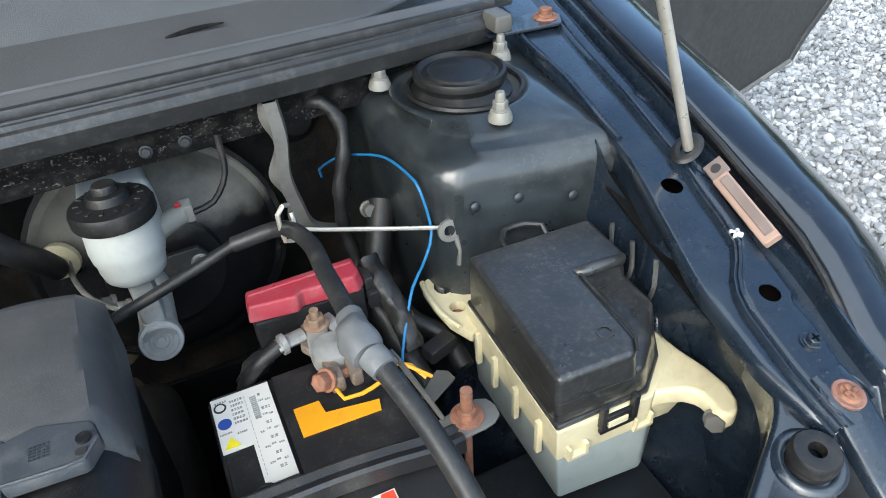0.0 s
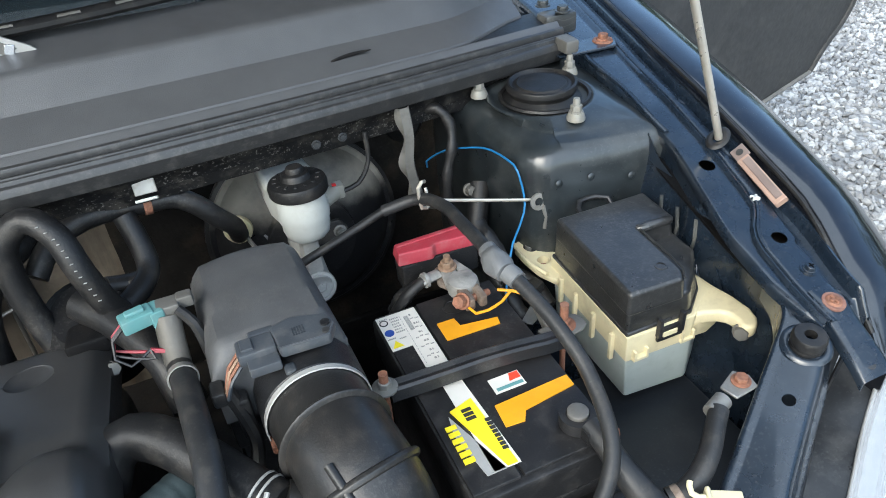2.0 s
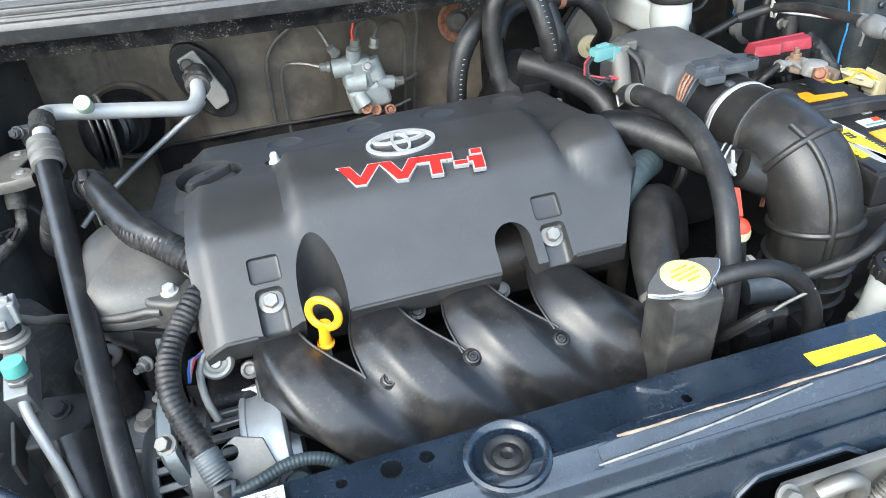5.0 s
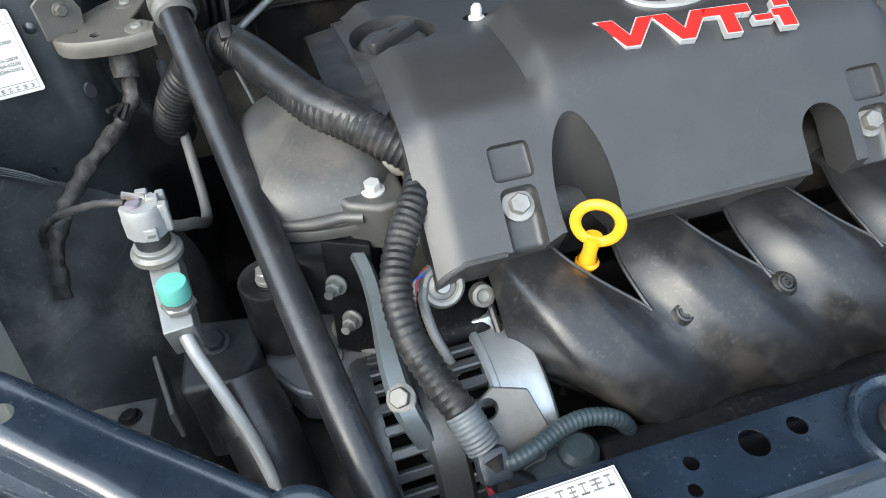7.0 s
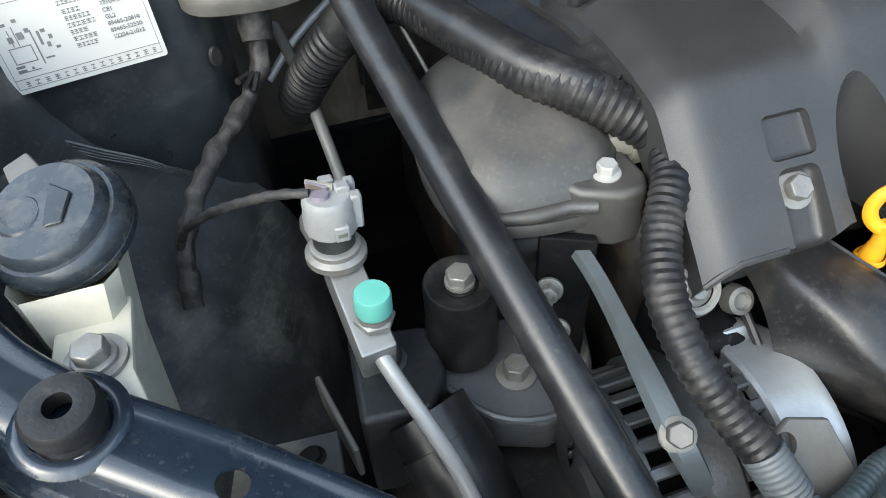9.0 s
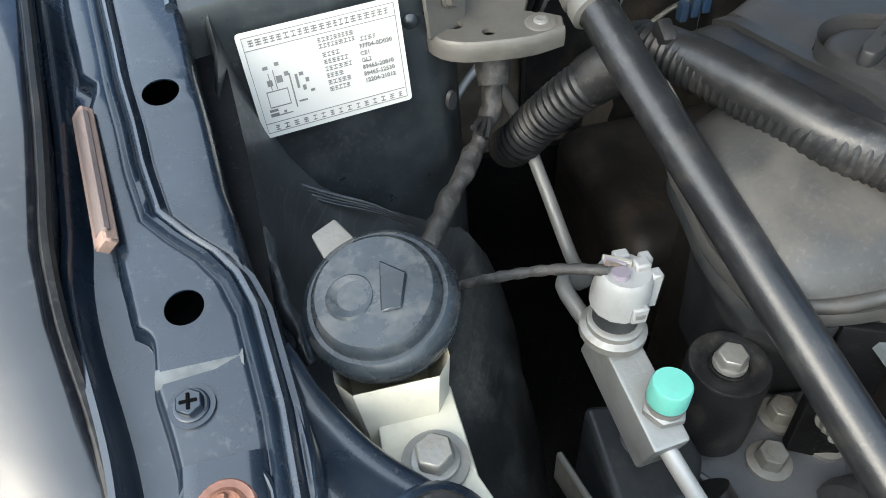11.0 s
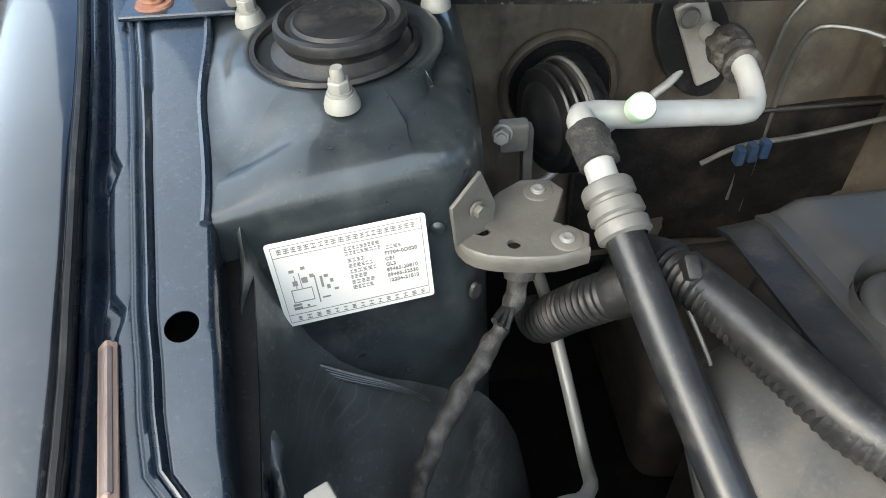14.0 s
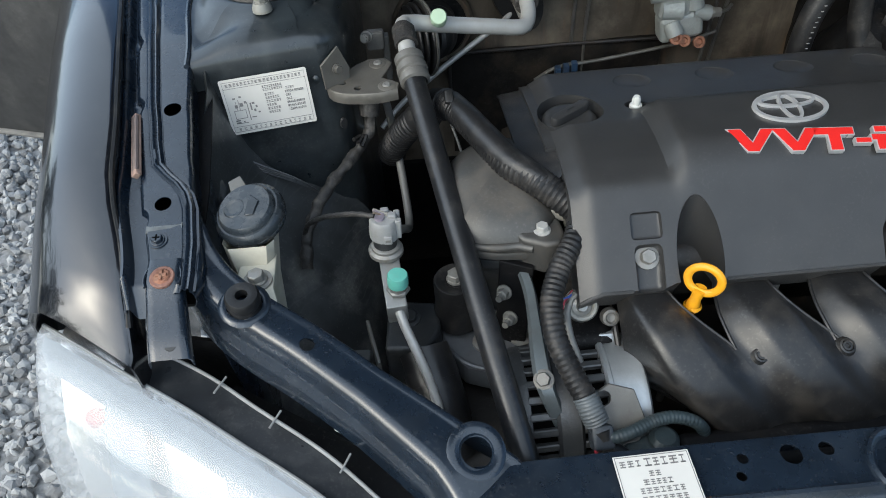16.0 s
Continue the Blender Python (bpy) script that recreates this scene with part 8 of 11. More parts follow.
def coolant_tank():
    t = thing("coolant_tank", (0.30, -0.10, 0.70), "white coolant reservoir with a black ribbed cap", "coolant tank")
    part("neck", lathe([(0.024, -0.060), (0.0205, -0.045), (0.0195, 0.0), (0.0, 0.0)], Matrix.Translation((0.286, -0.107, 0.862)), 28), M_BOTTLE, t)
    part("bottle", prism([(0.248, -0.128), (0.262, -0.090), (0.40, -0.088), (0.44, -0.112), (0.44, -0.132), (0.26, -0.134)], 0.70, 0.812, 0.006, 3), M_CREAMGREY, t)
    cap = part("cap", lathe([(0.0215, 0), (0.0220, 0.002), (0.0220, 0.011), (0.0200, 0.014), (0.015, 0.0145), (0.013, 0.0115), (0.0, 0.0115)], Matrix.Translation((0.286, -0.107, 0.862)), 30), M_RUBBER, t, "black ribbed cap")
    for a in span(0, 5.9, 15):
        part("cap_grip", box((0, 0, 0), (0.004, 0.003, 0.011), 0.001, 1, Matrix.Translation((0.286 + 0.0216 * math.cos(a), -0.107 + 0.0216 * math.sin(a), 0.8675)) @ Matrix.Rotation(a, 4, "Z")), M_RUBBER, cap)
    part("cap_cross", join(box((0, 0, 0), (0.030, 0.006, 0.005), 0.001, 1, Matrix.Translation((0.286, -0.107, 0.8755)) @ Matrix.Rotation(0.7, 4, "Z")), box((0, 0, 0), (0.006, 0.027, 0.004), 0.001, 1, Matrix.Translation((0.286, -0.107, 0.8755)) @ Matrix.Rotation(0.7, 4, "Z"))), M_RUBBER, cap)
    tab = part("tab", prism([(-0.004, -0.006), (0.007, -0.004), (0.009, 0.003), (0.003, 0.007), (-0.004, 0.006)], 0, 0.0025, 0.0005, 1, aim((0.309, -0.101, 0.866), (0.2, -0.8, 0.6))), M_CREAM, t, "cream tab")


def dipstick():
    t = thing("oil_dipstick", (-0.242, -0.006, 0.80), "yellow looped engine oil dipstick handle", "dipstick")
    D = aim((-0.2405, -0.007, 0.897), (-0.55, -0.82, 0.10))
    bm = fresh()
    k, n = 30, 10
    rings = []
    for i in range(k):
        a = 2 * math.pi * i / k
        c = Vector((0.0146 * math.cos(a), 0.0146 * math.sin(a), 0))
        o = Vector((math.cos(a), math.sin(a), 0))
        rings.append([bm.verts.new(c + o * 0.0039 * math.cos(2 * math.pi * j / n) + Vector((0, 0, 0.0034 * math.sin(2 * math.pi * j / n)))) for j in range(n)])
    for i in range(k):
        for j in range(n):
            bm.faces.new((rings[i][j], rings[(i + 1) % k][j], rings[(i + 1) % k][(j + 1) % n], rings[i][(j + 1) % n]))
    bmesh.ops.recalc_face_normals(bm, faces=bm.faces)
    part("loop", placed(bm, D), M_YELLOW, t)
    part("stem", tube([(-0.2420, -0.007, 0.886), (-0.2432, -0.0065, 0.874), (-0.2440, -0.006, 0.862)], 0.0052, 12, taper=lambda q: 1.25 - 0.3 * math.sin(3.1 * q)), M_YELLOW, t)
    part("collar", lathe([(0.0072, -0.003), (0.0085, 0.0), (0.0072, 0.003)], aim((-0.2440, -0.006, 0.862), (0, 0, 1)), 16), M_YELLOW, t)
    part("tube", rod((-0.244, -0.006, 0.86), (-0.246, 0.0, 0.70), 0.004, 10), M_STEEL, t)


# ---- rear wall fittings ----
def heater_hoses():
    t = thing("heater_hose", (0.07, 0.33, 0.90), "looped black heater hose with pale print", "hose", "heater hoses")
    path = [(0.062, 0.305, 0.900), (0.049, 0.322, 0.945), (0.043, 0.330, 0.995), (0.048, 0.333, 1.035), (0.073, 0.332, 1.056), (0.094, 0.318, 1.040), (0.104, 0.302, 1.005), (0.114, 0.300, 0.965), (0.122, 0.310, 0.945)]
    part("hose", tube(path, 0.0125, 18), M_RUBBER, t)
    P = spline(path, 0.006)
    marks = [box((0, 0, 0), (0.0030, 0.0008, 0.0045), 0.0002, 1, aim(P[i], (0, -1, 0.35)) @ Matrix.Translation((0, 0, 0.0122))) for i in range(int(len(P) * 0.62), int(len(P) * 0.9))]
    part("print", join(*marks), M_GREYINK, t, smooth=False)
    u = thing("heater_hose", (0.02, 0.35, 0.85), "black heater hose with pale print rising from the engine", "hose", "heater hoses")
    path = [(-0.002, 0.335, 0.86), (-0.006, 0.340, 0.905), (0.000, 0.345, 0.955), (0.016, 0.350, 0.990), (0.040, 0.362, 1.008), (0.058, 0.40, 1.005), (0.070, 0.47, 0.985)]
    part("hose", tube(path, 0.0135, 18), M_RUBBER, u)
    P = spline(path, 0.006)
    part("print", join(*[box((0, 0, 0), (0.0030, 0.0008, 0.0040), 0.0002, 1, aim(P[i], (0.1, -1, 0.25)) @ Matrix.Translation((0, 0, 0.0132))) for i in range(2, int(len(P) * 0.4))]), M_GREYINK, u, smooth=False)
    w = thing("heater_hose", (0.12, 0.36, 0.90), "black bent heater hose near the firewall", "hose", "heater hoses")
    part("hose", tube([(0.118, 0.306, 0.948), (0.140, 0.330, 0.952), (0.152, 0.355, 0.958), (0.150, 0.375, 0.980), (0.144, 0.39, 1.005)], 0.0115, 16), M_RUBBER, w)
    part("branch", tube([(0.110, 0.345, 0.955), (0.130, 0.350, 0.948), (0.146, 0.345, 0.952)], 0.0115, 16), M_RUBBER, w)
    b = thing("booster_hose", (0.17, 0.40, 0.93), "black brake booster vacuum hose clipped to the wall", "hose")
    part("hose", tube([(0.055, 0.350, 0.985), (0.075, 0.372, 1.004), (0.105, 0.388, 1.012), (0.140, 0.398, 1.010), (0.168, 0.402, 1.006), (0.195, 0.402, 1.004), (0.215, 0.400, 0.990), (0.232, 0.400, 0.968), (0.246, 0.412, 0.945), (0.250, 0.440, 0.915)], 0.0112, 18), M_RUBBER, b)
    part("band", lathe([(0.0115, -0.004), (0.0125, -0.004), (0.0125, 0.004), (0.0115, 0.004)], aim((0.168, 0.402, 1.006), (1, 0.1, -0.1)), 18), M_RUST, b, "yellowed hose band")
    c = thing("wall_clip", (0.172, 0.40, 1.00), "small galvanised clip hanging from the cowl", "clip")
    part("plate", box((0.173, 0.385, 1.038), (0.022, 0.003, 0.024), 0.0008, 1, Matrix.Rotation(radians(-20), 4, "X")), M_STEEL, c)
    part("foot", box((0.172, 0.377, 1.0225), (0.022, 0.014, 0.003), 0.0008, 1, Matrix.Rotation(radians(-28), 4, "X")), M_WHITE, c, "bright folded foot")
    g = thing("wall_grommet", (0.055, 0.54, 0.93), "rusty orange grommet plate in the firewall", "grommet")
    part("plate", lathe([(0.018, 0.0), (0.030, 0.0), (0.032, 0.004), (0.028, 0.006), (0.018, 0.004)], aim((0.060, 0.540, 0.955), (0, -1, 0.1)), 24), M_RUST, g)
    part("core", lathe([(0, 0.010), (0.012, 0.008), (0.018, 0.0)], aim((0.060, 0.540, 0.955), (0, -1, 0.1)), 20), M_BRACKET, g)
    m = thing("throttle_body", (0.08, 0.33, 0.85), "dark throttle body and pipes behind the engine", "throttle body")
    part("body", lathe([(0, 0.05), (0.035, 0.05), (0.045, 0.04), (0.048, 0.0), (0.052, -0.03), (0, -0.03)], aim((0.085, 0.345, 0.905), (0.1, -0.5, 0.85)), 28), M_DARK, m)
    part("pipe", tube([(0.085, 0.330, 0.955), (0.110, 0.300, 0.950), (0.135, 0.262, 0.942), (0.150, 0.235, 0.930), (0.160, 0.20, 0.90)], 0.017, 18), M_RUBBER, m)
    part("bracket", prism([(-0.02, -0.02), (0.02, -0.018), (0.024, 0.015), (-0.016, 0.022)], 0, 0.02, 0.004, 2, Matrix.Translation((0.085, 0.300, 0.925))), M_DARK, m)
    part("fitting", hexhead(aim((0.098, 0.262, 0.920), (0.5, -0.7, 0.5)), 0.007, 0.012, 1.2), M_STEEL, m)


def purge_valve():
    t = thing("purge_valve", (0.155, 0.22, 0.90), "grey purge valve with a blue green wiring plug", "valve")
    part("plug", join(box((0.143, 0.227, 0.992), (0.028, 0.017, 0.014), 0.002, 2, Matrix.Rotation(radians(14), 4, "Z")), box((0.143, 0.227, 1.0005), (0.016, 0.008, 0.004), 0.001, 1, Matrix.Rotation(radians(14), 4, "Z")), box((0.158, 0.231, 0.988), (0.012, 0.020, 0.018), 0.002, 2, Matrix.Rotation(radians(14), 4, "Z"))), M_TEALCONN, t, "blue green wiring plug")
    part("valve_head", join(box((0.168, 0.233, 0.990), (0.022, 0.018, 0.014), 0.003), box((0.184, 0.236, 0.992), (0.014, 0.012, 0.012), 0.002)), M_BRACKET, t)
    part("body", tube([(0.166, 0.228, 0.986), (0.164, 0.216, 0.966), (0.163, 0.207, 0.948)], 0.0115, 14, squash=0.85), M_BRACKETTAN, t, "dull grey valve body")
    part("clip", tube([(0.156, 0.206, 0.950), (0.152, 0.198, 0.944), (0.152, 0.194, 0.936), (0.158, 0.196, 0.938)], 0.0018, 6), M_STEEL, t)
    part("stay", tube([(0.176, 0.226, 0.990), (0.186, 0.216, 0.978), (0.190, 0.206, 0.955), (0.192, 0.196, 0.93)], 0.005, 8), M_RUBBER, t)
    for k, c in enumerate((M_PLASTIC, M_PLASTIC, M_RED)):
        part("wire", tube([(0.130, 0.222 + 0.004 * k, 0.990), (0.120, 0.216 + 0.004 * k, 0.984), (0.118, 0.208 + 0.006 * k, 0.972), (0.128 + 0.02 * k, 0.205, 0.962), (0.146, 0.212, 0.968)], 0.0014, 6), c, t)


def brake_valve():
    t = thing("brake_proportioning_valve", (-0.11, 0.51, 0.86), "cast alloy brake valve block with steel lines", "brake valve")
    body = join(box((-0.110, 0.500, 0.915), (0.046, 0.036, 0.050), 0.008, 3), box((-0.098, 0.497, 0.880), (0.062, 0.034, 0.040), 0.008, 3, Matrix.Rotation(radians(-10), 4, "Y")),
                tube([(-0.145, 0.497, 0.928), (-0.118, 0.492, 0.930)], 0.014, 16), tube([(-0.128, 0.494, 0.905), (-0.100, 0.490, 0.905)], 0.016, 16), tube([(-0.090, 0.495, 0.935), (-0.082, 0.490, 0.905)], 0.013, 16),
                tube([(-0.116, 0.495, 0.93), (-0.112, 0.490, 0.955)], 0.011, 14), tube([(-0.085, 0.49, 0.90), (-0.060, 0.49, 0.895)], 0.011, 14), tube([(-0.115, 0.485, 0.888), (-0.108, 0.476, 0.872)], 0.012, 14))
    part("block", body, M_VALVE, t, "pale cast alloy block")
    for p, d in (((-0.150, 0.497, 0.932), (-1, 0, 0.1)), ((-0.138, 0.495, 0.950), (-0.5, -0.2, 0.9)), ((-0.110, 0.490, 0.956), (0.1, -0.2, 1)), ((-0.082, 0.492, 0.952), (0.2, -0.1, 1)), ((-0.058, 0.490, 0.895), (1, 0, 0))):
        part("union", hexhead(aim(p, d), 0.0075, 0.014, 1.1), M_STEEL, t)
    for p in ((-0.108, 0.475, 0.868), (-0.094, 0.478, 0.862), (-0.072, 0.478, 0.858)):
        part("rust_plug", lathe([(0, 0.002), (0.004, 0.002), (0.005, 0.005), (0.0085, 0.005), (0.0085, 0.0)], aim(p, (0, -1, 0.5)), 16), M_RUST, t, "rusty plug")
    part("bright_plug", hexhead(aim((-0.098, 0.478, 0.930), (0, -1, 0.5)), 0.006, 0.006, 1.3), M_STEEL, t)
    lines = ([(-0.164, 0.500, 0.934), (-0.185, 0.512, 0.938), (-0.210, 0.527, 0.935), (-0.219, 0.534, 0.915), (-0.222, 0.538, 0.86), (-0.222, 0.54, 0.70)],
             [(-0.146, 0.495, 0.963), (-0.156, 0.505, 0.985), (-0.170, 0.520, 0.995), (-0.195, 0.532, 0.985), (-0.228, 0.538, 0.955), (-0.240, 0.540, 0.90), (-0.241, 0.54, 0.72)],
             [(-0.110, 0.488, 0.970), (-0.104, 0.492, 0.985), (-0.085, 0.50, 0.990), (-0.074, 0.505, 0.982), (-0.076, 0.500, 0.966)],
             [(-0.080, 0.490, 0.966), (-0.072, 0.497, 0.978), (-0.050, 0.512, 0.979), (-0.030, 0.522, 0.965), (-0.028, 0.530, 0.93), (-0.034, 0.535, 0.86), (-0.040, 0.538, 0.74)],
             [(-0.044, 0.490, 0.895), (-0.030, 0.50, 0.893), (-0.018, 0.515, 0.892)],
             [(-0.06, 0.53, 1.00), (-0.020, 0.520, 0.998), (-0.006, 0.524, 0.975), (-0.012, 0.532, 0.92), (-0.020, 0.536, 0.84), (-0.028, 0.54, 0.72)])
    for l in lines:
        part("line", tube(l, 0.0028, 8), M_LINE, t, "thin steel brake line")
    part("red_wire", tube([(-0.112, 0.486, 0.966), (-0.112, 0.484, 0.982), (-0.108, 0.487, 0.992)], 0.0018, 6), M_ORANGE, t)
    w = thing("wall_pipe", (-0.15, 0.52, 0.80), "thin steel pipe along the lower firewall", "pipe")
    part("line", tube([(-0.30, 0.51, 0.80), (-0.265, 0.505, 0.822), (-0.20, 0.505, 0.828), (-0.08, 0.510, 0.842), (-0.03, 0.52, 0.85)], 0.0028, 8), M_LINE, w)
    part("blue_clip", join(*[box((-0.268 + 0.012 * k, 0.498, 0.816 + 0.003 * k), (0.009, 0.012, 0.020), 0.002) for k in range(3)]), M_CLIPBLUE, w, "dark blue pipe clip")


def corner_harness():
    t = thing("wall_bracket", (0.46, 0.42, 0.90), "wavy dusty cable duct hanging from the cowl", "bracket")
    path = spline([(0.462, 0.405, 1.040), (0.464, 0.402, 1.005), (0.460, 0.400, 0.970), (0.466, 0.404, 0.935), (0.475, 0.41, 0.905), (0.50, 0.42, 0.885)], 0.004)
    rows = [[(p.x - 0.007 - 0.004 * math.sin(i * 0.5), p.y + 0.004, p.z), (p.x - 0.005, p.y - 0.002, p.z), (p.x + 0.005, p.y - 0.002, p.z), (p.x + 0.007, p.y + 0.004, p.z)] for i, p in enumerate(path)]
    part("duct", shell(rows, 0.0015), M_BRACKET, t)
    h = thing("wiring_harness", (0.51, 0.42, 0.86), "taped black wiring harness by the strut tower", "wiring harness")
    part("loom", tube([(0.500, 0.440, 1.015), (0.512, 0.428, 1.018), (0.524, 0.420, 1.000), (0.522, 0.410, 0.975), (0.512, 0.405, 0.945), (0.508, 0.402, 0.915), (0.510, 0.40, 0.88), (0.515, 0.38, 0.84)], 0.0068, 10, taper=lambda q: 1 + 0.15 * math.sin(40 * q)), M_RUBBER, h)
    part("bellows", lathe([(0.026, 0), (0.030, 0.004), (0.026, 0.010), (0.020, 0.014), (0.016, 0.022), (0, 0.024)], aim((0.500, 0.530, 0.965), (0.1, -1, 0.1)), 24), M_RUBBER, h)
    part("clamp_bolt", hexhead(aim((0.530, 0.385, 0.920), (0, -1, 0.3)), 0.007, 0.012, 1.2), M_BRACKET, h)
    part("conduit", tube([(0.545, 0.385, 0.925), (0.535, 0.370, 0.905), (0.525, 0.355, 0.88), (0.515, 0.33, 0.845)], 0.013, 14), M_RUBBER, h)
    part("lower_loom", tube([(0.515, 0.30, 0.88), (0.525, 0.27, 0.87), (0.545, 0.25, 0.86), (0.550, 0.22, 0.845)], 0.009, 12), M_RUBBER, h)
    part("lower_loom", tube([(0.488, 0.30, 0.90), (0.500, 0.275, 0.885), (0.505, 0.245, 0.865), (0.515, 0.21, 0.84)], 0.011, 12, taper=lambda q: 1 + 0.1 * math.sin(50 * q)), M_RUBBER, h)
    part("plug", box((0.532, 0.232, 0.868), (0.030, 0.016, 0.014), 0.003, 2, Matrix.Rotation(radians(20), 4, "Z")), M_PLASTIC, h)
    part("tag", prism([(-0.018, -0.006), (0.012, -0.009), (0.016, 0.0), (0.012, 0.009), (-0.018, 0.006)], 0, 0.002, 0.0005, 1, Matrix.Translation((0.512, 0.190, 0.872)) @ Matrix.Rotation(radians(35), 4, "Z")), M_BRACKET, h, "grey metal tag")


radiator_cap(RADIATOR)
for make in (coolant_hoses, gearbox_filler, gearbox_top, coolant_tank, dipstick, heater_hoses, purge_valve, brake_valve, corner_harness):
    make()


# ---- washer side of the bay ----


def washer_filler():
    t = thing("washer_filler", (-0.635, 0.04, 0.80), "cream washer filler neck with a smoky snap cap", "washer filler")
    A = Matrix.Translation((-0.640, 0.077, 0.948)) @ Matrix.Rotation(radians(-10), 4, "Y") @ Matrix.Rotation(radians(14), 4, "X") @ Matrix.Scale(0.92, 4)
    part("collar", lathe([(0.0295, -0.010), (0.0345, -0.008), (0.0355, -0.003), (0.0335, 0.0), (0.0335, 0.003), (0.0, 0.003)], A, 36), M_SMOKE, t)
    cap = part("cap", lathe([(0.0355, -0.002), (0.0360, 0.002), (0.0345, 0.006), (0.0315, 0.0085), (0.0295, 0.0085), (0.0285, 0.0125), (0.0260, 0.0150), (0.0, 0.0165)], A, 40), M_SMOKE, t, "dusty smoky plastic cap")
    part("emboss", join(lathe([(0.0045, 0.0), (0.010, 0.0014), (0.0115, 0.0)], A @ Matrix.Translation((-0.010, 0.0, 0.0152)), 18), prism([(0.001, -0.012), (0.010, -0.013), (0.016, 0.002), (0.006, 0.012)], 0.0158, 0.0172, 0.0008, 1, A)), M_SMOKE, cap)
    part("tab", prism([(-0.009, 0.030), (0.009, 0.030), (0.007, 0.049), (-0.007, 0.049)], 0.001, 0.006, 0.0015, 2, A @ Matrix.Rotation(radians(20), 4, "Z")), M_BRACKET, t, "silver grey grip tab")
    rows = []
    for z, x0, x1, y0, y1 in ((0.940, -0.664, -0.618, 0.042, 0.088), (0.92, -0.661, -0.621, 0.036, 0.080), (0.88, -0.660, -0.627, 0.034, 0.072), (0.78, -0.660, -0.634, 0.028, 0.06)):
        rows.append([(x0, y1, z), (x0, y0 + 0.008, z), (x0 + 0.006, y0, z), (x1 - 0.006, y0, z), (x1, y0 + 0.008, z), (x1, y1, z), (x0, y1, z)])
    part("neck", sheet(rows), M_CREAMPALE, t, "cream filler neck")
    part("bracket", prism([(-0.651, 0.050), (-0.652, 0.014), (-0.642, 0.000), (-0.630, -0.012), (-0.618, -0.024), (-0.611, -0.014), (-0.618, 0.008), (-0.619, 0.050)], 0.9170, 0.9225, 0.0018, 2), M_CREAMPALE, t, "off-white mounting bracket")
    part("bolt", join(lathe([(0, 0.0), (0.0130, 0.0), (0.0130, 0.0022), (0.0, 0.0022)], Matrix.Translation((-0.6325, 0.016, 0.9226)), 28), hexhead(Matrix.Translation((-0.6325, 0.016, 0.9246)), 0.0078, 0.009, 1.2)), M_STEEL, t, "plated bolt and washer")


